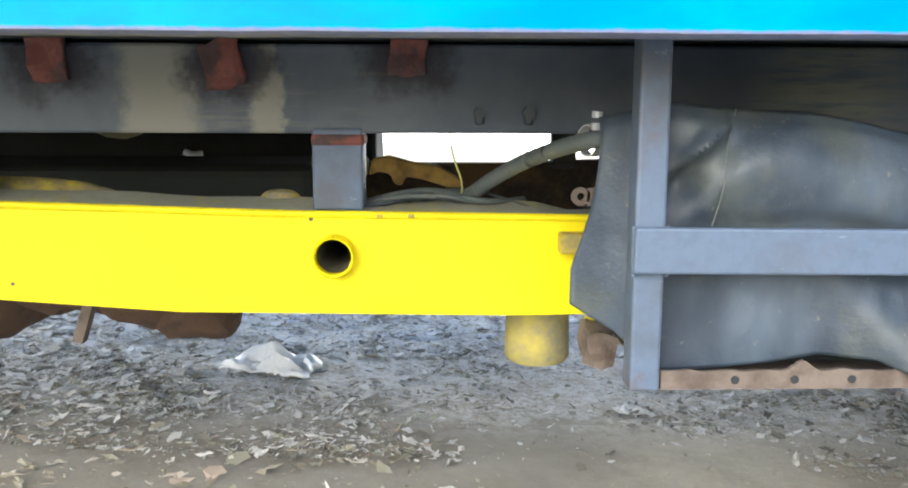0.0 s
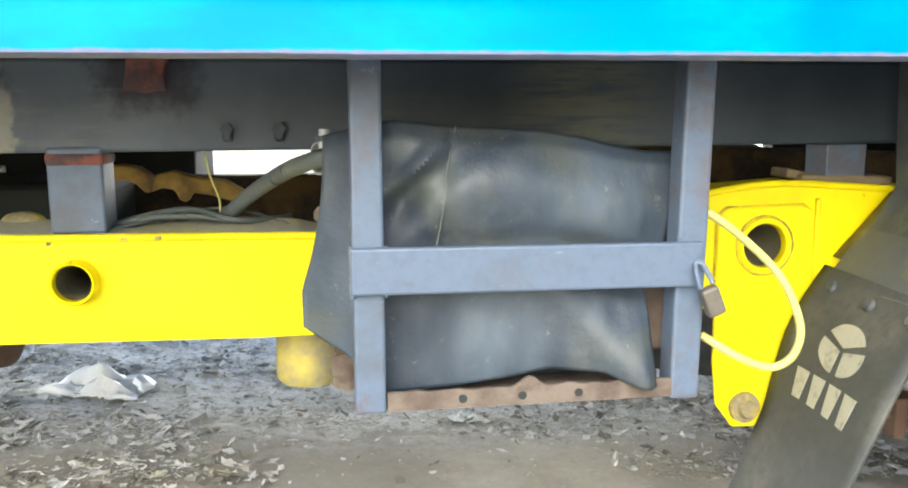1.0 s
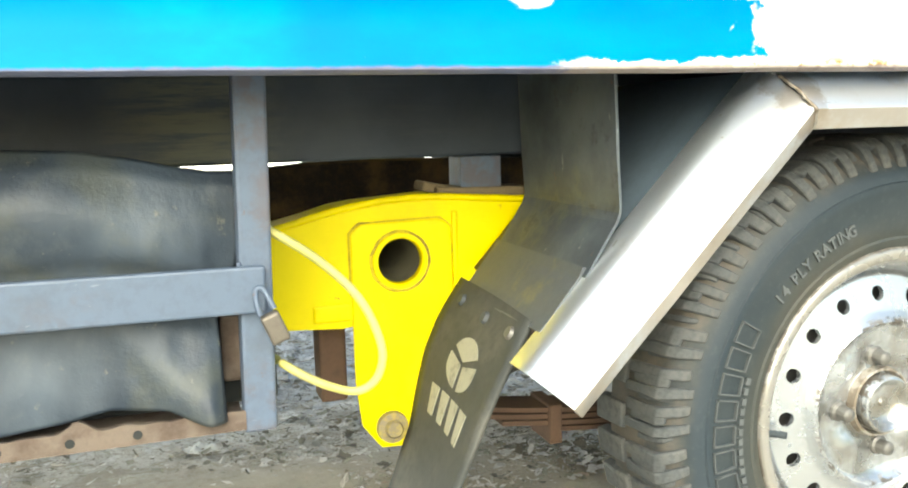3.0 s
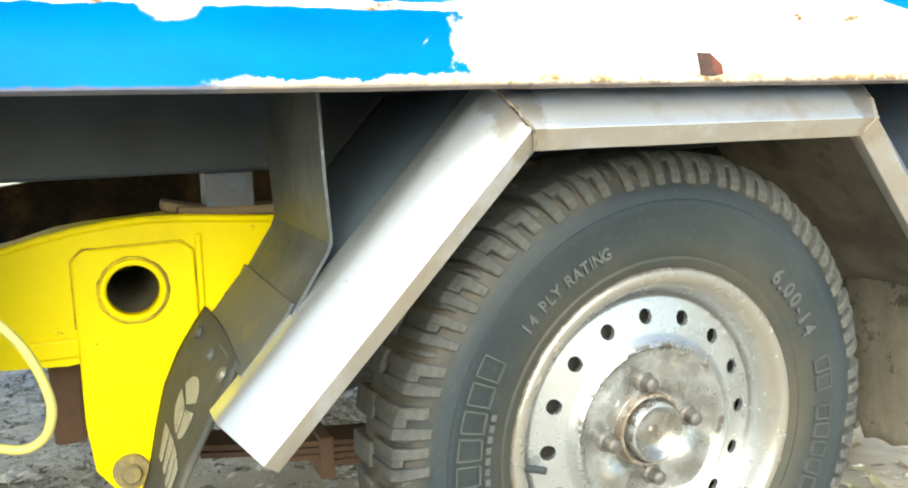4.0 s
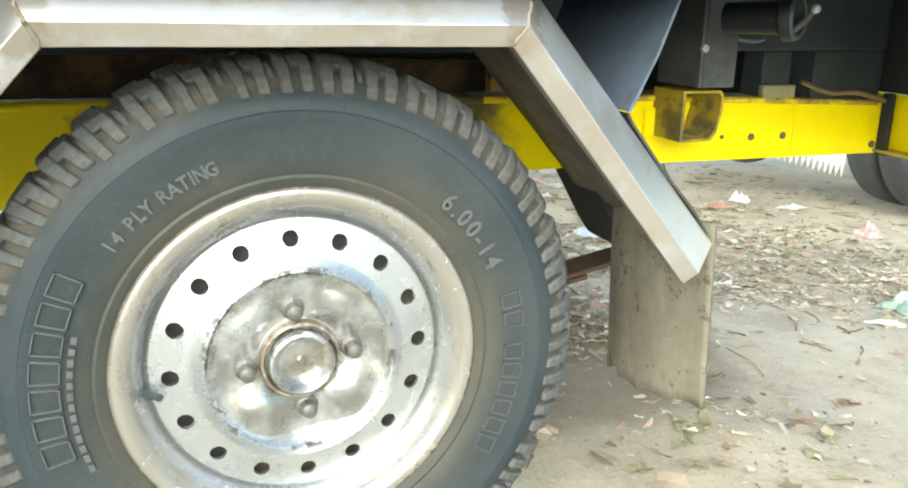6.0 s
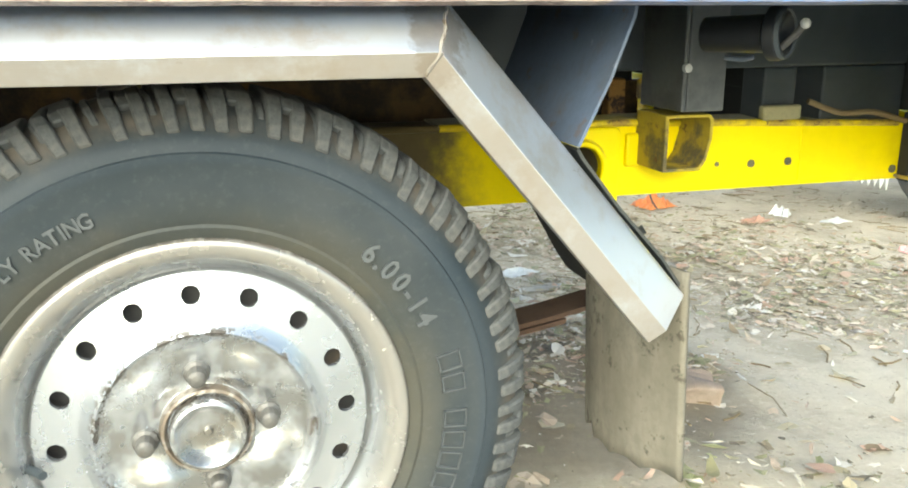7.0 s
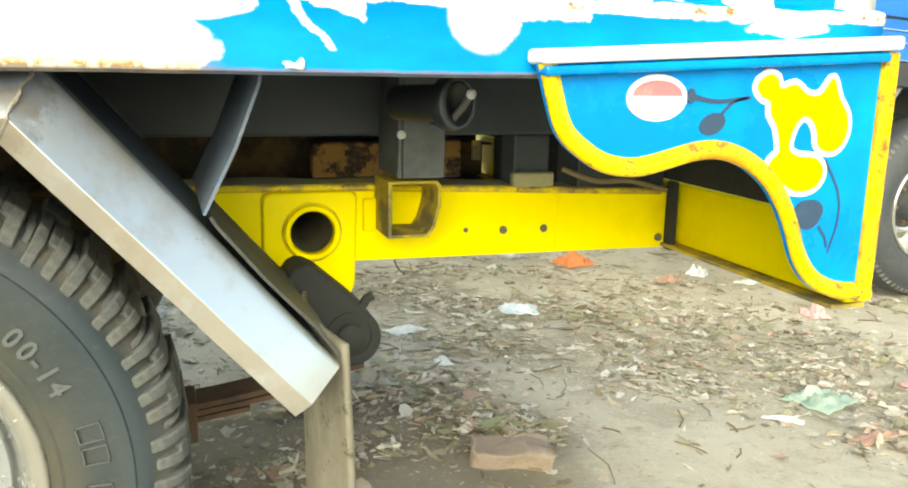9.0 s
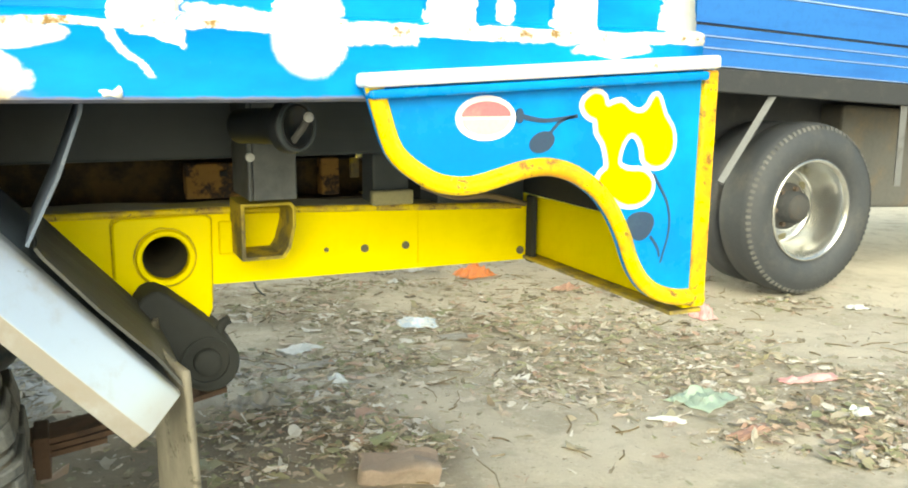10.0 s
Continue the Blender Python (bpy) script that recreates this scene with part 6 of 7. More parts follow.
for row, v in zip(rows, vs):
    if v < 0.5:
        near = min(row, key=lambda q: abs(q.co.x - (0.266 - 0.02 * (v - 0.2) - 0.02 * v)))
        crease_line.append(near.co + Vector((0, -0.0042, 0)))
cover = thick(part("rubber_sheet", bm, RUBBER_SHEET, smooth=True), 0.004, 0)
tagged(cover, "grey dusty rubber sheet draped over the battery box", "rubber sheet")

part("cover_crease", tubed(curve_pts([crease_line[0], crease_line[9], crease_line[19], crease_line[-1]], 8), 0.0009, sides=6), HOSE, cover, "pale crease in the rubber sheet", smooth=True)
lock = soft(part("padlock", boxed(0.4935, 0.5105, 0.092, 0.105, 0.572, 0.600, turn=(0, -22, 0)), BRASS), 0.003, 3)
tagged(lock, "dull metal padlock hanging on the battery cage crossbar", "padlock")
part("shackle", tubed(curve_pts([(0.490, 0.098, 0.598), (0.487, 0.100, 0.610), (0.488, 0.106, 0.619), (0.494, 0.104, 0.620), (0.502, 0.098, 0.603)], 5), 0.0026), GREY_PAINT, lock, "steel shackle", smooth=True)
part("hose_loop", tubed(curve_pts([(0.47, 0.175, 0.685), (0.511, 0.135, 0.664), (0.553, 0.130, 0.633), (0.584, 0.120, 0.598), (0.600, 0.113, 0.556), (0.597, 0.114, 0.528), (0.583, 0.118, 0.514), (0.565, 0.122, 0.514), (0.535, 0.123, 0.528), (0.507, 0.14, 0.545), (0.492, 0.215, 0.545), (0.46, 0.25, 0.555)], 7), 0.0041, sides=12), CABLE, truck, "yellow green hose loop", smooth=True)
part("duct", tubed(curve_pts([(0.012, 0.43, 0.632), (0.040, 0.40, 0.643), (0.064, 0.365, 0.664), (0.093, 0.32, 0.686), (0.120, 0.255, 0.704), (0.148, 0.205, 0.716), (0.165, 0.195, 0.718)], 10), 0.0088, sides=12, ribs=0.05), HOSE, truck, "grey ribbed hose", smooth=True)
wire_rnd = random.Random(5)
for k in range(6):
    pts = [(x, 0.38 + wire_rnd.uniform(-0.02, 0.05), 0.627 + 0.013 * math.sin((x + 0.1) * 14) + wire_rnd.uniform(-0.004, 0.008)) for x in (-0.09, -0.04, 0.0, 0.05, 0.11)]
    part("wire", tubed(curve_pts(pts, 5), wire_rnd.uniform(0.0018, 0.0036)), (HOSE, BLACK_STEEL, HOSE)[k % 3], truck, smooth=True)
part("thin_wire", tubed(curve_pts([(0.015, 0.40, 0.718), (0.02, 0.40, 0.69), (0.03, 0.40, 0.66), (0.03, 0.40, 0.64)], 5), 0.0012), CABLE, truck)
bm = bmesh.new()
lathe(bm, [(0.0145, 0.0), (0.016, 0.0), (0.016, 0.012), (0.0145, 0.012)], (0, 0, 0), 20, True)
bmesh.ops.transform(bm, matrix=pose(0.146, 0.212, 0.7155, 0, 0, -60), verts=bm.verts)
hose_clip = part("hose_clip", bm, LENS, truck, "bright hose clip", smooth=True)
part("clip_screw", tubed([Vector((0.152, 0.198, 0.726)), Vector((0.153, 0.198, 0.744))], 0.0052, sides=10), LENS, hose_clip, "bright clip screw", smooth=True)
soft(part("clip_lug", boxed(0.145, 0.161, 0.192, 0.206, 0.733, 0.738), BLACK_STEEL, hose_clip), 0.001)
bm = bmesh.new()
lathe(bm, [(0.004, 0.258), (0.010, 0.258), (0.010, 0.262), (0.004, 0.262)], (0.150, 0, 0.655), 20, True)
box(bm, 0.157, 0.185, 0.258, 0.262, 0.645, 0.664)
part("eye_lug", bm, RUST, truck, "dull drilled lug above the rail")

# gearbox and propeller shaft hanging below, seen past the rail
bm = bmesh.new()
rnd = random.Random(9)
for x, y, z, r in ((-0.74, 0.80, 0.46, 0.12), (-0.62, 0.78, 0.48, 0.095), (-0.54, 0.77, 0.475, 0.09), (-0.46, 0.76, 0.45, 0.09), (-0.39, 0.75, 0.425, 0.075), (-0.355, 0.75, 0.455, 0.055)):
    bmesh.ops.create_icosphere(bm, subdivisions=3, radius=r, matrix=Matrix.Translation((x, y, z)) @ Matrix.Diagonal((1.0, 1.0, 0.75, 1)))
for v in bm.verts:
    v.co += Vector((0, 0, 1)) * 0.025 * noise.noise(v.co * 14) + Vector((1, 0, 0)) * 0.02 * noise.noise(v.co * 17)
part("gearbox", bm, BROWN_RUST, truck, "muddy brown gearbox under the chassis")
part("propeller_shaft", tubed([Vector((-0.25, 0.86, 0.53)), Vector((1.2, 0.86, 0.45))], 0.03, sides=16), BROWN_RUST, truck, smooth=True)
part("exhaust_strap", boxed(-0.475, -0.462, 0.50, 0.52, 0.43, 0.53, turn=(0, 18, 0)), RUST, truck)
# two added black blocks: hide the far rail and fill the dark depth
soft(part("black_filler", boxed(-1.1, -0.185, 0.72, 1.0, 0.53, 0.658), DEPTH_BLACK, truck, "added black block standing in for the dark depth"), 0.02, 3)
tank = soft(part("black_block", boxed(-1.5, -0.123, 1.30, 1.64, 0.52, 0.80), DEPTH_BLACK, truck, "added black block outside the far rail"), 0.02, 3)
# glint of light through a gap, added as a small white piece
part("gap_glint", tubed(curve_pts([(-0.548, 1.293, 0.650), (-0.530, 1.290, 0.644), (-0.508, 1.291, 0.646)], 4), 0.0075), PLASTIC, tank, "white piece standing in for light through a gap", smooth=True)
scrap_bm = plate([(-0.772, 0.712), (-0.735, 0.712), (-0.70, 0.700), (-0.645, 0.697), (-0.625, 0.706), (-0.640, 0.688), (-0.675, 0.678), (-0.715, 0.682), (-0.75, 0.696)], 1.286, 1.295)
soft(part("olive_strap", scrap_bm, PACKING, tank, "olive strap end hanging at the black block"), 0.003)
soft(part("spacer_post", boxed(0.240, 0.287, 1.062, 1.10, 0.63, 0.7175), DARK_STEEL, truck, "dark spacer post on the far rail"), 0.003)

bm = bmesh.new()
for x, y, z, w, d_, h_ in ((-0.52, 0.44, 0.630, 0.13, 0.03, 0.032), (-0.19, 0.41, 0.632, 0.026, 0.018, 0.018), (-0.30, 0.40, 0.630, 0.08, 0.02, 0.008)):
    bmesh.ops.create_icosphere(bm, subdivisions=3, radius=1.0, matrix=Matrix.Translation((x, y, z)) @ Matrix.Diagonal((w, d_, h_, 1)))
for v in bm.verts:
    v.co.z += 0.005 * noise.noise(v.co * 30)
part("flange_lump", bm, YELLOW_DIRTY, rail, "dusty yellow lumps on the flange", smooth=True)
ARM = [(-0.096, 0.669), (-0.07, 0.675), (-0.031, 0.664), (0.005, 0.66), (0.045, 0.636), (0.045, 0.625), (0.019, 0.626), (-0.018, 0.638), (-0.043, 0.642), (-0.051, 0.627), (-0.062, 0.631), (-0.068, 0.646), (-0.086, 0.65), (-0.101, 0.643)]
LOBE = [(-0.19, 0.678), (-0.17, 0.682), (-0.145, 0.685), (-0.12, 0.681), (-0.103, 0.669), (-0.102, 0.643), (-0.112, 0.641), (-0.125, 0.655), (-0.143, 0.663), (-0.157, 0.659), (-0.19, 0.652)]
soft(part("cross_gusset", plate(ARM, 0.69, 0.72), GUSSET, truck, "rusty yellow gusset between the rails"), 0.005, 3)
soft(part("cross_gusset", plate(LOBE, 0.70, 0.73), GUSSET, truck, "rusty brown lobed bracket between the rails"), 0.005, 3)

# ---- rear skirt and cross panel ----
soft(part("rear_cross_panel", boxed(2.212, 2.24, 0.0, 1.6, 0.562, 0.650), YELLOW, truck, "yellow rear cross panel"), 0.003)
soft(part("rear_sill", boxed(2.2015, 2.211, 0.03, 1.6, 0.6525, 0.82), DARK_STEEL, truck, "dark rear sill"), 0.003)
# added dark sheet: stands in for shade on the panel's inner face
part("panel_lining", boxed(2.207, 2.2105, 0.41, 1.05, 0.562, 0.652), DARK_STEEL, truck, "dark sheet standing in for shade inside the rear panel")
soft(part("cross_panel_lip", boxed(2.195, 2.24, 0.0, 1.6, 0.556, 0.561), YELLOW_DIRTY, truck), 0.001)
SK = [(1.826, 0.812), (1.830, 0.800), (1.842, 0.761), (1.853, 0.743), (1.871, 0.728), (1.893, 0.716), (1.918, 0.711), (1.940, 0.712), (1.962, 0.717), (1.990, 0.724), (2.013, 0.726), (2.034, 0.722), (2.054, 0.713), (2.075, 0.697), (2.092, 0.675), (2.105, 0.650), (2.117, 0.622), (2.133, 0.600), (2.152, 0.586), (2.177, 0.577), (2.205, 0.574), (2.219, 0.573)]
sm = [(p.x, p.z) for p in curve_pts([(x, 0, z) for x, z in SK], 3)]
skirt = part("corner_skirt", plate(sm + [(2.219, 0.832)], -0.020, -0.014), SKIRT_BLUE, truck, "painted blue corner skirt with yellow scalloped border and flowers")
INSET = 0.007
inner = []
for i, (x, z) in enumerate(sm):
    a, b = Vector(sm[max(i - 1, 0)]), Vector(sm[min(i + 1, len(sm) - 1)])
    d = (b - a).normalized()
    inner.append(Vector((x - d.y * INSET, -0.020, z + d.x * INSET)))
bm = bmesh.new()
for k in range(2):
    off = 0.0085 * k
    line = []
    for i, p in enumerate(inner):
        a, b = inner[max(i - 1, 0)], inner[min(i + 1, len(inner) - 1)]
        d = (b - a).normalized()
        line.append(Vector((p.x - d.z * off * 0.7, -0.0215 + 0.002 * k, p.z + d.x * off * 0.7)))
    tube(bm, line, 0.0075 - 0.0025 * k, sides=10)
part("border_moulding", bm, SKIRT_YELLOW, skirt, "chipped yellow border moulding", smooth=True)
soft(part("corner_strip", boxed(2.203, 2.222, -0.026, 0.01, 0.571, 0.8305), SKIRT_YELLOW, skirt, "chipped yellow corner strip"), 0.003)
soft(part("top_ledge", plate([(1.824, 0.811), (2.216, 0.832), (2.216, 0.846), (1.824, 0.824)], -0.036, 0.0), SKIRT_WHITE, skirt, "white painted top ledge"), 0.004, 3)
soft(part("top_ledge_lip", plate([(1.828, 0.801), (2.203, 0.820), (2.203, 0.8295), (1.828, 0.8095)], -0.034, -0.014), SKIRT_BLUE, skirt), 0.003)


def painted(outline, material, layer, name):
    part(name, plate(outline, -0.0212 - 0.0012 * layer, -0.0195), material, skirt)


def stroke(pts, w0, w1, material, name):
    p = curve_pts([(x, 0, z) for x, z in pts], 6)
    left, right = [], []
    for i, q in enumerate(p):
        d = (p[min(i + 1, len(p) - 1)] - p[max(i - 1, 0)]).normalized()
        w = (w0 + (w1 - w0) * i / len(p)) / 2
        left.append((q.x - d.z * w, q.z + d.x * w))
        right.append((q.x + d.z * w, q.z - d.x * w))
    painted(left + right[::-1], material, 0, name)


# flowers on the skirt
painted(disc(1.947, 0.783, 0.032, 0.0215), SKIRT_WHITE, 0, "bud_outline")
painted([(1.947 + 0.026 * math.cos(a), 0.785 + 0.014 * math.sin(a)) for a in np.linspace(0, math.pi, 14)], SKIRT_PINK, 1, "bud_red")
painted([(1.947 + 0.025 * math.cos(a), 0.782 - 0.014 * math.sin(a)) for a in np.linspace(0, math.pi, 14)], SKIRT_PEACH, 1, "bud_peach")
stroke([(1.982, 0.785), (2.012, 0.780), (2.049, 0.784)], 0.005, 0.003, SKIRT_DARK, "stem")
stroke([(2.018, 0.768), (2.030, 0.779), (2.046, 0.784)], 0.003, 0.002, SKIRT_DARK, "stem")
painted(disc(1.983, 0.785, 0.004, 0.007), SKIRT_DARK, 1, "stem_knot")
painted(disc(2.009, 0.759, 0.0145, 0.010, turn=0.35), SKIRT_DARK, 0, "leaf")
painted(disc(2.132, 0.668, 0.0175, 0.0155, wave=0.06), SKIRT_DARK, 0, "leaf")
stroke([(2.146, 0.722), (2.166, 0.690), (2.170, 0.660), (2.161, 0.625)], 0.0028, 0.0012, SKIRT_DARK, "stem")
stroke([(2.146, 0.655), (2.156, 0.642), (2.159, 0.632)], 0.003, 0.0015, SKIRT_DARK, "stem")
FLOWER = [(2.058, 0.800), (2.068, 0.806), (2.078, 0.803), (2.083, 0.793), (2.100, 0.797), (2.112, 0.789), (2.124, 0.786), (2.134, 0.790), (2.143, 0.803), (2.148, 0.799), (2.155, 0.783), (2.166, 0.768), (2.168, 0.750), (2.160, 0.735), (2.147, 0.731), (2.134, 0.737), (2.131, 0.750), (2.124, 0.762), (2.113, 0.766), (2.103, 0.755), (2.099, 0.735), (2.112, 0.727), (2.132, 0.725), (2.143, 0.714), (2.140, 0.700), (2.126, 0.692), (2.108, 0.693), (2.092, 0.703), (2.078, 0.715), (2.080, 0.724), (2.088, 0.731), (2.086, 0.745), (2.082, 0.757), (2.074, 0.768), (2.072, 0.780), (2.062, 0.785), (2.056, 0.793)]
fl = [(p.x, p.z) for p in curve_pts([(x, 0, z) for x, z in FLOWER + FLOWER[:1]], 3)][:-1]
big = []
for i, (x, z) in enumerate(fl):
    a, b = Vector(fl[i - 1]), Vector(fl[(i + 1) % len(fl)])
    d = (b - a).normalized()
    big.append((x - d.y * 0.0055, z + d.x * 0.0055))
painted(big, SKIRT_WHITE, 0, "flower_outline")
painted(fl, LEAF_YELLOW, 1, "flower")

# ---- the blue truck behind ----
SLOPE = 3.2
TX, TY, TZ = 4.86, 2.25, level(4.86, 2.35) + 0.01
truck2 = thing("parked_truck", (TX, TY, TZ), "blue flat-sided lorry with dual rear wheels, parked behind", "truck")
second = []


def part2(name, bm, material, parent=truck2, label="", smooth=False):
    """A part of the second truck, given in its own frame: hub above the origin, y into it."""
    bmesh.ops.recalc_face_normals(bm, faces=bm.faces)
    me = bpy.data.meshes.new(name)
    bm.to_mesh(me)
    bm.free()
    for p in me.polygons:
        p.use_smooth = smooth
    me.materials.append(material)
    ob = new(name, me)
    ob.parent = parent
    if label:
        ob["label"] = label
    return ob


R2 = 0.425
bm = bmesh.new()
lathe(bm, [(0.25, 0.030), (0.262, 0.010), (0.28, -0.004), (0.31, -0.012), (0.345, -0.012), (0.375, -0.002), (0.392, 0.010), (0.40, 0.012), (0.418, 0.034), (0.425, 0.06), (0.426, 0.12), (0.42, 0.19), (0.40, 0.21), (0.34, 0.225), (0.25, 0.21)], (0, 0, R2), 96)
wheel2 = part2("wheel", bm, TYRE2, truck2, "dusty ribbed lorry tyre", True)
bm = bmesh.new()
for k in range(84):
    a = 2 * math.pi * k / 84
    v = []
    for r, y in ((0.394, 0.008), (0.411, 0.018), (0.413, 0.024), (0.396, 0.016)):
        for w in (-0.018, 0.018):
            v.append(bm.verts.new((r * math.cos(a + w), y - 0.003, R2 + r * math.sin(a + w))))
    for f in ((0, 1, 3, 2), (2, 3, 5, 4), (4, 5, 7, 6), (0, 2, 4, 6), (1, 7, 5, 3)):
        bm.faces.new([v[i] for i in f])
part2("tread_edge", bm, EDGE2, wheel2, "pale worn notches round the tyre shoulder")
bm = bmesh.new()
lathe(bm, [(0.254, 0.022), (0.250, 0.008), (0.240, 0.010), (0.228, 0.03), (0.221, 0.07), (0.212, 0.14), (0.200, 0.19), (0.185, 0.215), (0.165, 0.215), (0.14, 0.195), (0.125, 0.185), (0.09, 0.185)], (0, 0, R2), 64)
part2("rim", bm, SILVER2, wheel2, "silver deep-dished steel rim", True)
bm = bmesh.new()
lathe(bm, [(0.0, 0.08), (0.05, 0.082), (0.064, 0.092), (0.070, 0.165), (0.118, 0.170), (0.12, 0.184)], (0, 0, R2), 32)
part2("hub", bm, HUB_GREY, wheel2, "dark grey hub", True)
for k in range(6):
    a = math.pi / 3 * k + 0.2
    bm = bmesh.new()
    lathe(bm, [(0.0, 0.145), (0.012, 0.146), (0.013, 0.172)], (0.095 * math.cos(a), 0, R2 + 0.095 * math.sin(a)), 6)
    part2("lug_nut", bm, RUST, wheel2)
    bm = bmesh.new()
    lathe(bm, [(0.0, 0.197), (0.024, 0.203), (0.024, 0.22)], (0.155 * math.cos(a + 0.5), 0, R2 + 0.155 * math.sin(a + 0.5)), 20)
    part2("vent_hole", bm, BORE, wheel2)
bm = bmesh.new()
lathe(bm, [(0.23, 0.25), (0.34, 0.232), (0.40, 0.25), (0.42, 0.28), (0.42, 0.40), (0.34, 0.43), (0.2, 0.42)], (0, 0, R2), 48)
part2("inner_tyre", bm, TYRE2, truck2, "inner dual tyre", True)
soft(part2("underframe_beam", boxed(-3.2, 3.5, -0.015, 0.06, 0.958, 1.062), DARK2, truck2, "dark steel underframe beam"), 0.006)
z = 1.066
for k, (h, m) in enumerate(((0.006, STRIPE2), (0.068, BLUE2), (0.007, STRIPE2), (0.043, BLUE2), (0.007, STRIPE2), (0.040, BLUE2), (0.010, DARK2), (0.14, BLUE2), (0.010, STRIPE2), (0.9, BLUE2))):
    inset = 0.0 if m is BLUE2 else (-0.006 if m is STRIPE2 else 0.008)
    soft(part2("side_board", boxed(-3.2, 3.5, inset, 0.05, z + 0.001, z + h), m, truck2, "blue ribbed side board" if m is BLUE2 else ("pale blue pressed rib" if m is STRIPE2 else "dark board joint")), 0.003)
    z += h
part2("load_bed", boxed(-3.2, 3.5, 0.06, 2.1, 0.98, 1.12), DARK2, truck2, "dark load bed")
for x, dx in ((-0.33, -0.23), (0.55, 0.07)):
    pts = [Vector((x, 0.02, 0.96)), Vector((x + dx, 0.05, 0.55))]
    soft(part2("body_strut", tubed(pts, 0.022, sides=4), GREY2, truck2, "grey angled body strut"), 0.002)
soft(part2("chassis", boxed(-3.0, 3.4, 0.45, 0.53, 0.70, 0.985), DARK2, truck2, "dark lorry chassis rail"), 0.004)
part2("axle", tubed([Vector((0, 0.1, R2)), Vector((0, 1.9, R2))], 0.08, sides=16), DARK2, truck2, smooth=True)
teeth = [(-0.72 - 0.0175 * k, (0.262 if k % 2 else 0.200) + 0.0036 * k) for k in range(25)]
soft(part2("mud_flap", plate([(-1.14, 0.345), (-1.14, 0.46), (-0.715, 0.46), (-0.715, 0.26)] + teeth, 0.08, 0.088), PALE2, truck2, "pale zigzag-edged flap"), 0.001)
part2("far_tyre", tubed([Vector((0, 1.6, R2)), Vector((0, 2.0, R2))], R2, sides=40), TYRE2, truck2)
soft(part2("side_tank", boxed(0.46, 2.2, 0.30, 0.80, 0.40, 0.95), TANK2, truck2, "dark side tank under the load bed"), 0.02)
truck2.rotation_euler = (0, radians(SLOPE), 0)

# ---- litter ----
rnd = random.Random(21)


def crumple(name, x, y, w, d, h, material, label, category, turn=0.0, seed=1, rough=9):
    """A crumpled sheet or bag lying on the ground."""
    bm = bmesh.new()
    m = 14
    rows = []
    for j in range(m + 1):
        row = []
        for i in range(m + 1):
            u, v = i / m * 2 - 1, j / m * 2 - 1
            k = 1 - 0.25 * noise.noise(Vector((u * 2, v * 2, seed)))
            px, py = u * w / 2 * k, v * d / 2 * k
            q = Vector((u * rough / 4, v * rough / 4, seed * 3.7))
            lift = h * max(0.0, 1 - max(abs(u), abs(v)) ** 2) * (0.55 + 0.9 * noise.noise(q)) + 0.25 * h * noise.noise(q * 2.7)
            cx, cy = px * math.cos(turn) - py * math.sin(turn), px * math.sin(turn) + py * math.cos(turn)
            row.append(bm.verts.new((cx, cy, max(lift, 0.0) + 0.004 + ground_z(x + cx, y + cy) - ground_z(x, y))))
        rows.append(row)
    for a, b in zip(rows, rows[1:]):
        for i in range(m):
            bm.faces.new((a[i], a[i + 1], b[i + 1], b[i]))
    me_ob = part(name, bm, material, smooth=True)
    me_ob.location = (x, y, ground_z(x, y))
    thick(me_ob, 0.0015, 0)
    return tagged(me_ob, label, category, "litter lying on the yard")


crumple("plastic_bag", -0.41, 1.52, 0.23, 0.17, 0.075, PLASTIC, "crumpled white plastic bag on the dirt", "plastic bag", -0.25, 3, 7)
crumple("paper_scrap", 0.463, 1.27, 0.075, 0.05, 0.022, PAPER, "small white paper scrap on dark dirt", "paper scrap", 0.2, 5)
crumple("paper_scrap", -0.80, 1.62, 0.07, 0.06, 0.02, PAPER, "pale torn paper scrap lying in leaf litter", "paper scrap", 0.9, 6)
crumple("food_packet", 2.81, 2.28, 0.16, 0.12, 0.03, PACKET, "blue and white empty food packet", "packet", -0.2, 7)
crumple("paper_scrap", 2.27, 2.02, 0.15, 0.10, 0.015, PAPER, "flat white paper scrap on dirt", "paper scrap", 0.5, 8)
crumple("paper_scrap", 2.87, 2.04, 0.12, 0.08, 0.010, STONE, "beige torn card on dirt", "paper scrap", 0.1, 9)
crumple("paper_scrap", 2.27, 1.79, 0.14, 0.10, 0.012, STONE, "flat pale stone-coloured card", "paper scrap", 0.0, 10)
crumple("paper_scrap", 2.28, 1.60, 0.05, 0.05, 0.02, PAPER, "small white crumpled paper", "paper scrap", 0.0, 11)
crumple("plastic_scrap", 2.00, 1.42, 0.15, 0.12, 0.045, STONE, "grey crumpled plastic with leaves", "plastic scrap", 0.0, 12, 14)
crumple("orange_wrapper", 3.57, 3.31, 0.20, 0.16, 0.08, ORANGE, "bright orange crumpled wrapper", "wrapper", 0.2, 13, 12)
crumple("paper_scrap", 3.17, 3.72, 0.22, 0.10, 0.02, PINK, "pinkish white paper strip", "paper scrap", 0.0, 14)
crumple("paper_scrap", 3.30, 3.55, 0.12, 0.08, 0.02, PAPER, "white paper scrap beside the rail", "paper scrap", 0.5, 15)
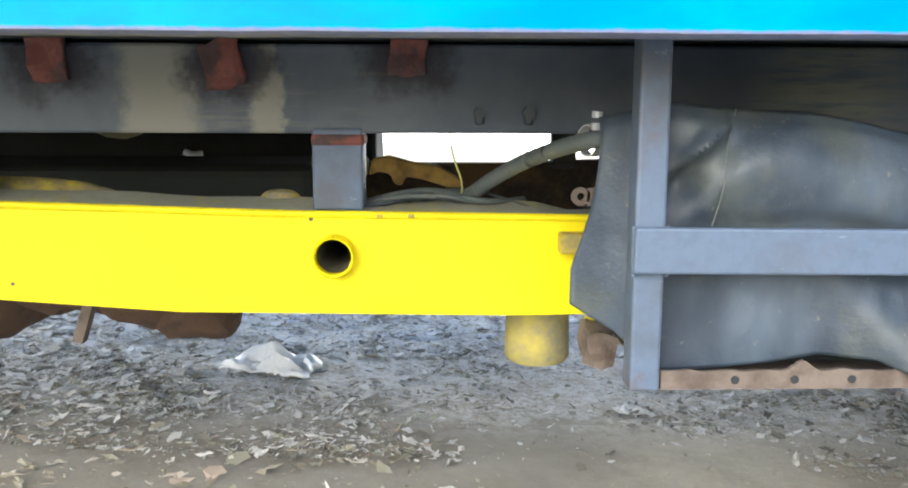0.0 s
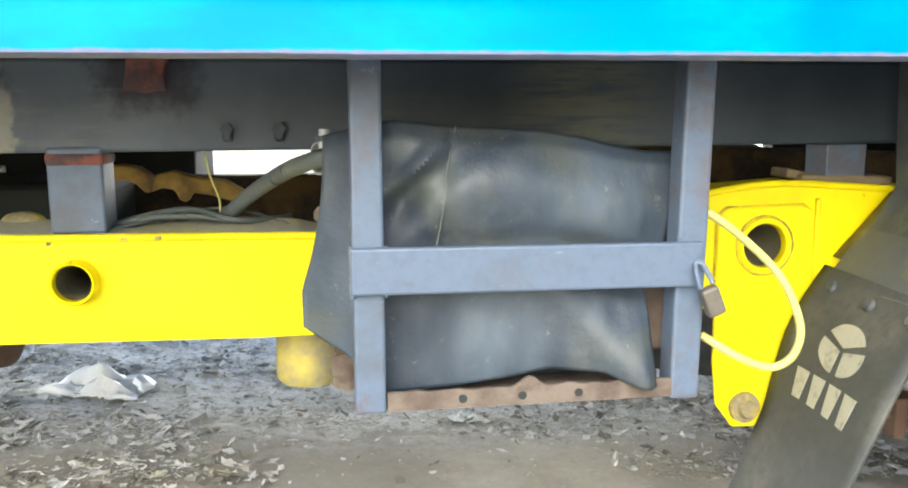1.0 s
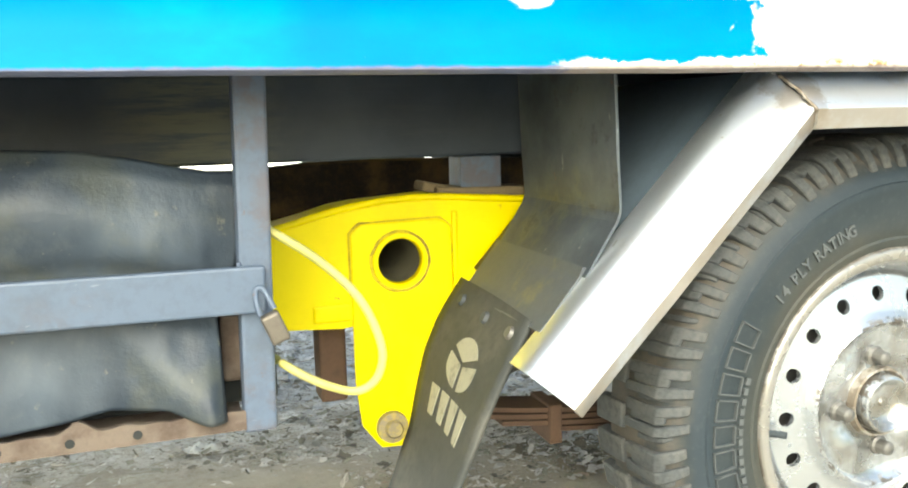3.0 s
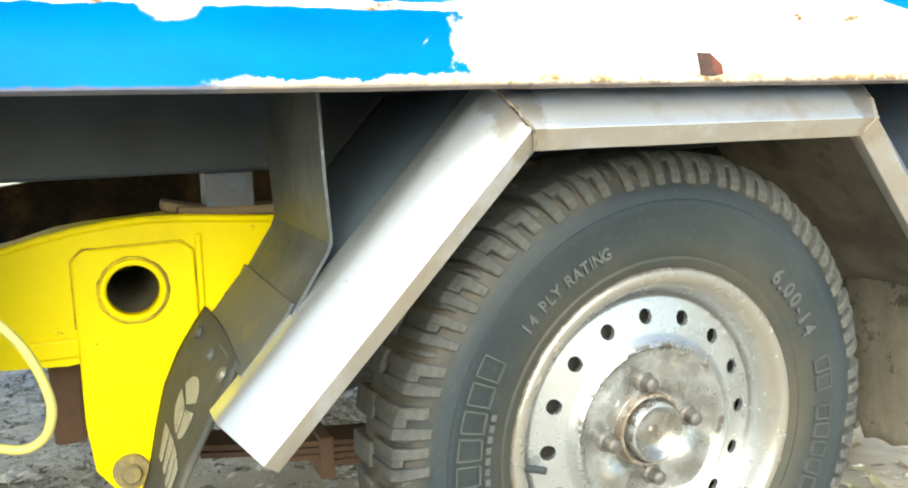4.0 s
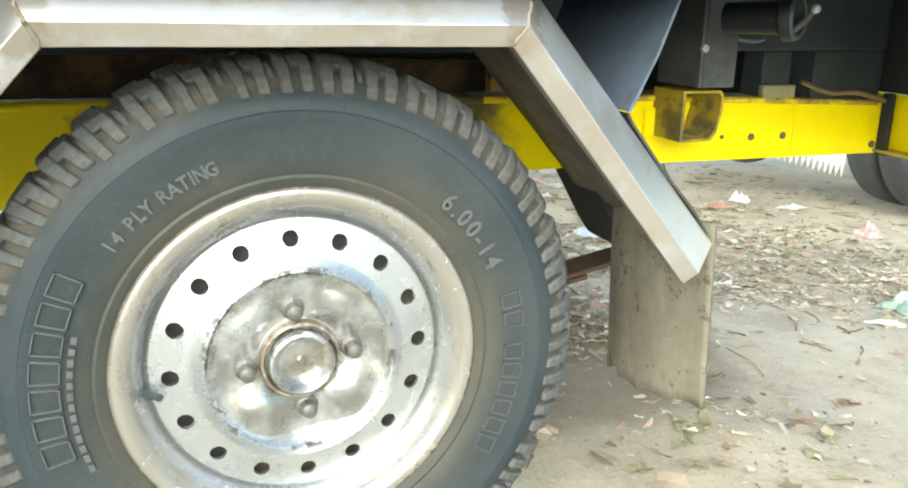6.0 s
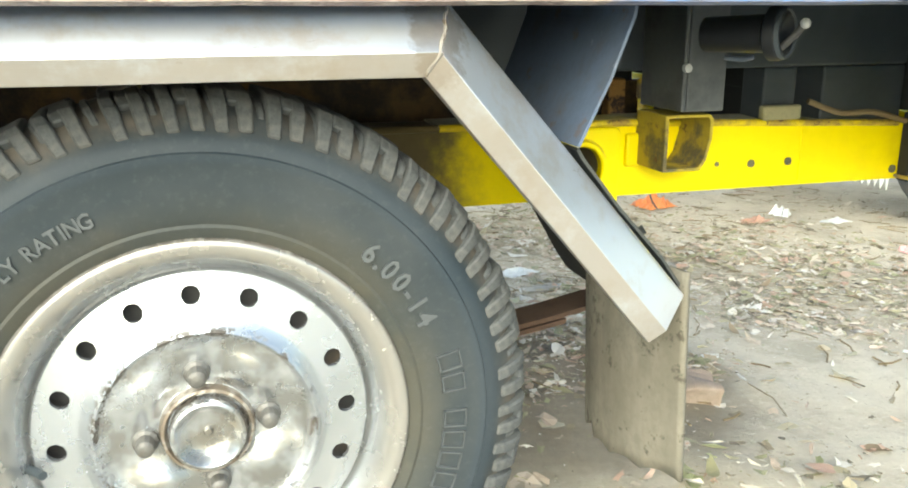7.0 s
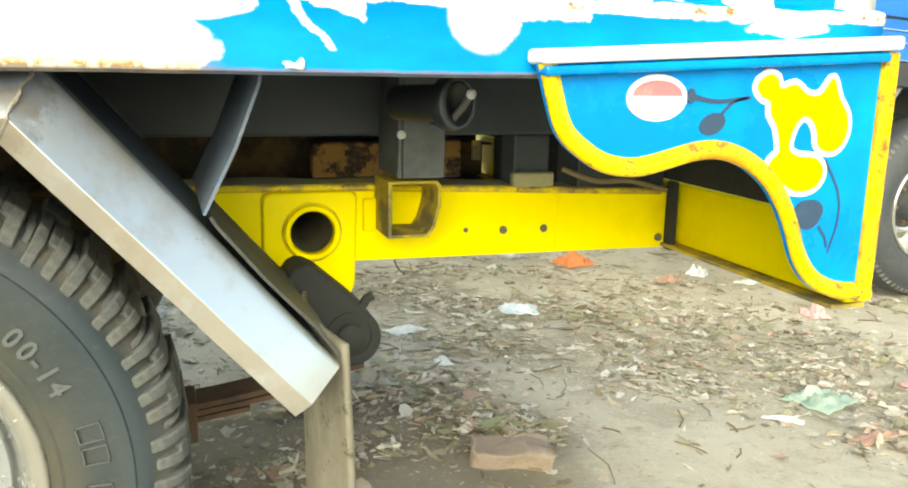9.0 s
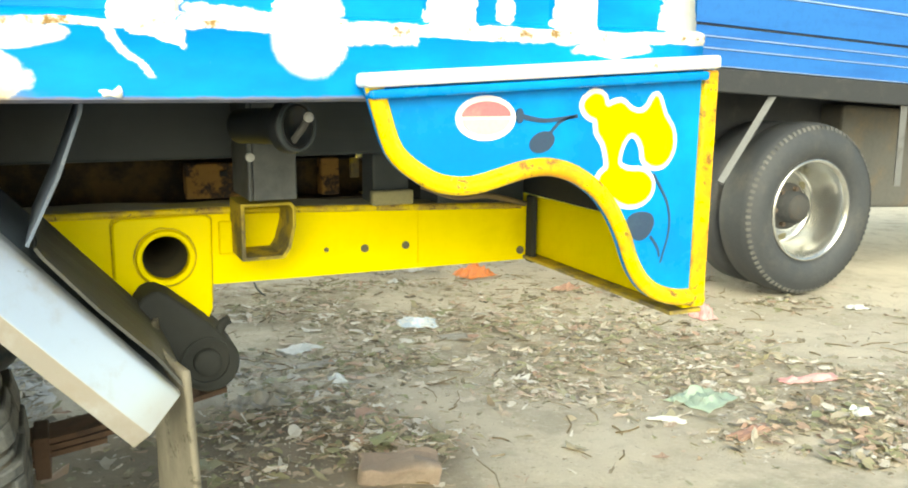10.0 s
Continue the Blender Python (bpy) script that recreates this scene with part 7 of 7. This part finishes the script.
crumple("red_wrapper", 3.79, 2.75, 0.16, 0.08, 0.03, DULL_RED, "dull red torn wrapper", "wrapper", 0.3, 16)
crumple("pink_wrapper", 4.02, 2.0, 0.09, 0.09, 0.07, PINK, "pink and white crumpled wrapper", "wrapper", 0.0, 17, 12)
crumple("paper_scrap", 2.98, 0.945, 0.10, 0.025, 0.012, PAPER, "narrow white paper strip", "paper scrap", -0.9, 18)
crumple("green_bag", 3.20, 1.06, 0.20, 0.14, 0.04, GREEN_BAG, "pale green plastic bag flattened on dirt", "plastic bag", 0.4, 19, 12)
crumple("red_wrapper", 3.69, 1.12, 0.22, 0.05, 0.02, PINK, "long faded red paper strip", "wrapper", -0.1, 20)
crumple("paper_scrap", 4.86, 1.93, 0.09, 0.07, 0.03, PAPER, "white paper ball on bare dirt", "paper scrap", 0.0, 22)
crumple("paper_scrap", 3.51, 0.79, 0.06, 0.05, 0.03, PAPER, "small white paper ball on the dirt", "paper scrap", 0.0, 26)
crumple("paper_scrap", 4.27, 2.74, 0.15, 0.09, 0.02, PAPER, "white torn paper scrap behind the skirt", "paper scrap", 0.3, 27)
crumple("plastic_scrap", 4.13, 2.99, 0.13, 0.10, 0.05, PLASTIC, "pale crumpled plastic scrap under the tail", "plastic scrap", 0.8, 28, 12)
crumple("paper_scrap", 3.08, 3.22, 0.12, 0.08, 0.02, PAPER, "white paper scrap lying in leaf litter", "paper scrap", 1.1, 29)
crumple("red_wrapper", 3.11, 0.77, 0.13, 0.05, 0.012, DULL_RED, "reddish wrapper strewn with leaves", "wrapper", 0.1, 24)
crumple("plastic_scrap", 3.23, 0.56, 0.07, 0.05, 0.015, STONE, "grey white plastic scrap", "plastic scrap", 0.3, 25)

bm = boxed(-0.085, 0.085, -0.05, 0.05, -0.03, 0.045)
bmesh.ops.subdivide_edges(bm, edges=bm.edges, cuts=5, use_grid_fill=True)
for v in bm.verts:
    v.co += 0.016 * noise.noise_vector(v.co * 17)
brick = soft(part("brick", bm, BRICK), 0.006, 2)
brick.matrix_world = Matrix.Translation((2.187, 0.85, ground_z(2.187, 0.85) - 0.008)) @ Euler((0.05, 0.03, -0.25)).to_matrix().to_4x4()
tagged(brick, "worn broken brick half sunk in dirt", "brick")


def drifted(x, y):
    """How thick the litter lies: a drift from under the truck's tail out to the yard, bare trodden soil beside it."""
    if x < 1.6:
        return 0.22
    d = abs(0.873 * (x - 2.35) + 0.489 * (y - 3.0)) + 0.55 * noise.noise(Vector((x * 1.7, y * 1.7, 9.4))) + 0.30 * noise.noise(Vector((x * 4.6, y * 4.6, 1.7)))
    near_wheel = math.exp(-((x - 2.05) / 0.28) ** 2 - ((y - 1.2) / 0.3) ** 2)
    return 0.05 + 0.9 * max(0.0, 1 - max(0.0, d - 0.12) / 0.55) + 0.5 * near_wheel


def scatter(name, count, region, sizes, material, label, flat, seed, even=0.3, heaps=(), stand=0.2):
    """Many small loose bits as one object, thick in some places and thin in others."""
    r = random.Random(seed)
    verts, faces = [], []
    made = 0
    while made < count:
        x, y = r.uniform(region[0], region[1]), r.uniform(region[2], region[3])
        if heaps:
            hx, hy, hw = r.choice(heaps)
            x, y = r.gauss(hx, hw), r.gauss(hy, hw * 0.6)
        dens = 2.0 if heaps else even + 1.3 * noise.noise(Vector((x * 1.1, y * 1.1, 7.3))) + 0.9 * noise.noise(Vector((x * 3.7, y * 3.7, 2.2)))
        if not heaps and even < 0.4:
            dens = (0.35 + dens) * drifted(x, y)
        if r.random() > max(0.015, dens):
            continue
        made += 1
        s = sizes[0] * (sizes[1] / sizes[0]) ** (r.random() ** 2.2)
        a, z = r.uniform(0, 6.28), ground_z(x, y)
        o = len(verts)
        ca, sa = math.cos(a), math.sin(a)
        if flat:
            wd = r.uniform(0.10, 0.32) if r.random() < 0.5 else r.uniform(0.4, 1.0)
            curl, tilt, lift = r.uniform(-0.25, 0.45) * s, r.uniform(-stand, stand), r.uniform(0.0005, 0.012 if heaps else 0.005)
            for k in range(8):
                an = math.pi * k / 4
                q = r.uniform(0.3, 1.2) * 0.5
                u, v = q * math.cos(an) * s, q * math.sin(an) * s * wd
                h = lift + curl * (u / s) ** 2 + tilt * u + r.uniform(-0.06, 0.10) * s
                verts.append((x + u * ca - v * sa, y + u * sa + v * ca, z + max(h, -0.001)))
            verts.append((x, y, z + lift))
            faces += [(o + k, o + (k + 1) % 8, o + 8) for k in range(8)]
        else:
            wd = r.uniform(0.5, 0.9)
            for k in range(6):
                d = ((1, 0, 0), (0, 1, 0), (-1, 0, 0), (0, -1, 0), (0, 0, 1), (0, 0, -1))[k]
                q = s * 0.5 * r.uniform(0.6, 1.1)
                px, py, pz = d[0] * q, d[1] * q * wd, d[2] * q * 0.5
                verts.append((x + px * ca - py * sa, y + px * sa + py * ca, z + pz + s * 0.08))
            faces += [(o + i, o + (i + 1) % 4, o + 4) for i in range(4)] + [(o + (i + 1) % 4, o + i, o + 5) for i in range(4)]
    me = bpy.data.meshes.new(name)
    me.from_pydata(verts, [], faces)
    me.materials.append(material)
    return tagged(new(name, me), label, "ground litter", kind="stuff")


scatter("leaf_litter", 26000, (-1.6, 5.5, 0.4, 4.8), (0.006, 0.075), LEAVES, "scattered dry leaves and torn scraps on dirt", True, 31)
scatter("stone_chips", 9000, (-1.6, 5.5, 0.4, 4.8), (0.004, 0.016), CHIPS, "small stones and pale chips on dirt", False, 32)
scatter("pale_chips", 26000, (-1.7, 1.5, 1.1, 3.2), (0.009, 0.075), PALE, "pale paper and plaster chips under the truck", True, 33, 0.8, stand=0.3)
scatter("trodden_chips", 13000, (-1.4, 1.4, 0.85, 1.5), (0.005, 0.048), RUBBLE, "grey and pale bits trodden into dark dirt", True, 37, 0.5, stand=0.3)
scatter("torn_scraps", 6000, (1.7, 5.5, 0.9, 4.8), (0.009, 0.085), SCRAPS, "torn pale and pinkish scraps among leaves", True, 34, 0.1)
scatter("litter_heaps", 12000, (0, 1, 0, 1), (0.006, 0.075), HEAP, "low heaps of rotting leaves, twigs and scraps", True, 35, heaps=HEAPS)
PILES = [(-0.96, 1.4, 0.2), (-0.68, 1.59, 0.22), (-0.07, 1.72, 0.25), (0.25, 1.65, 0.2), (0.66, 1.22, 0.14), (0.83, 1.45, 0.18), (-0.45, 1.23, 0.18), (0.1, 1.3, 0.2), (0.3, 2.1, 0.3), (-0.5, 2.1, 0.3)]
scatter("rubble_piles", 9000, (0, 1, 0, 1), (0.006, 0.042), RUBBLE, "grey and white broken scraps under the truck", True, 36, heaps=PILES, stand=0.35)
bm = bmesh.new()
for k in range(380):
    x, y, a = rnd.uniform(1.8, 5), rnd.uniform(0.7, 4), rnd.uniform(0, 3.14)
    ln = 0.02 + 0.15 * rnd.random() ** 2
    pts = [Vector((x + ln * s * math.cos(a + 0.4 * s), y + ln * s * math.sin(a + 0.4 * s), ground_z(x, y) + 0.006)) for s in (-0.5, 0, 0.5)]
    tube(bm, pts, rnd.uniform(0.0012, 0.0026), sides=5)
tagged(part("twigs", bm, WOOD), "thin dry twigs scattered on dirt", "twigs", kind="stuff")


# fallen leaves that lie singly on the yard
def leaf_mesh(seed, material):
    """One curled dry leaf, about a unit long, with a midrib fold."""
    r = random.Random(seed)
    curl, fold, twist, wide = r.uniform(-0.5, 0.9), r.uniform(0.1, 0.5), r.uniform(-0.5, 0.5), r.uniform(0.32, 0.55)
    verts, faces = [], []
    for i in range(7):
        t = i / 6
        half = wide * math.sin(math.pi * min(1.0, 0.06 + 0.94 * t)) ** 0.8 * (1 - 0.3 * t) / 2
        for k in (-1, 0, 1):
            w = half * k * r.uniform(0.8, 1.1)
            z = 0.05 + abs(k) * fold * half + curl * (t - 0.5) ** 2 * 0.6 + twist * w * (t - 0.5)
            verts.append((t - 0.5, w, max(0.0, z)))
    for i in range(6):
        for k in range(2):
            a = 3 * i + k
            faces.append((a, a + 3, a + 4, a + 1))
    me = bpy.data.meshes.new("dry_leaf")
    me.from_pydata(verts, [], faces)
    for p in me.polygons:
        p.use_smooth = True
    me.materials.append(material)
    return me


n = Nodes("curled dry leaf")
info = n.t.nodes.new("ShaderNodeObjectInfo")
c = n.ramp(info.outputs["Random"], [(0.0, (0.16, 0.12, 0.07)), (0.35, (0.36, 0.28, 0.18)), (0.6, (0.30, 0.31, 0.16)), (0.8, (0.50, 0.43, 0.31)), (1.0, (0.62, 0.57, 0.46))])
c = n.mix(n.math("MULTIPLY", n.noise(6, 5, 0.7), 0.5), c, (0.20, 0.15, 0.10))
DRY_LEAF = n.done(c, 0.8)
leaf_meshes = [leaf_mesh(50 + k, DRY_LEAF) for k in range(8)]
r = random.Random(77)
made = 0
while made < 110:
    x, y = r.uniform(1.75, 4.3), r.uniform(0.45, 2.8)
    if r.random() > drifted(x, y) + 0.06:
        continue
    made += 1
    leaf = new("dry_leaf", leaf_meshes[r.randrange(8)])
    size = r.uniform(0.035, 0.085)
    leaf.matrix_world = Matrix.LocRotScale((x, y, ground_z(x, y) + 0.002), Euler((r.uniform(-0.25, 0.25), r.uniform(-0.25, 0.25), r.uniform(0, 6.28))), (size, size, size))
    tagged(leaf, "curled dry brown leaf lying on the dirt", "leaf", "fallen leaves on the yard")
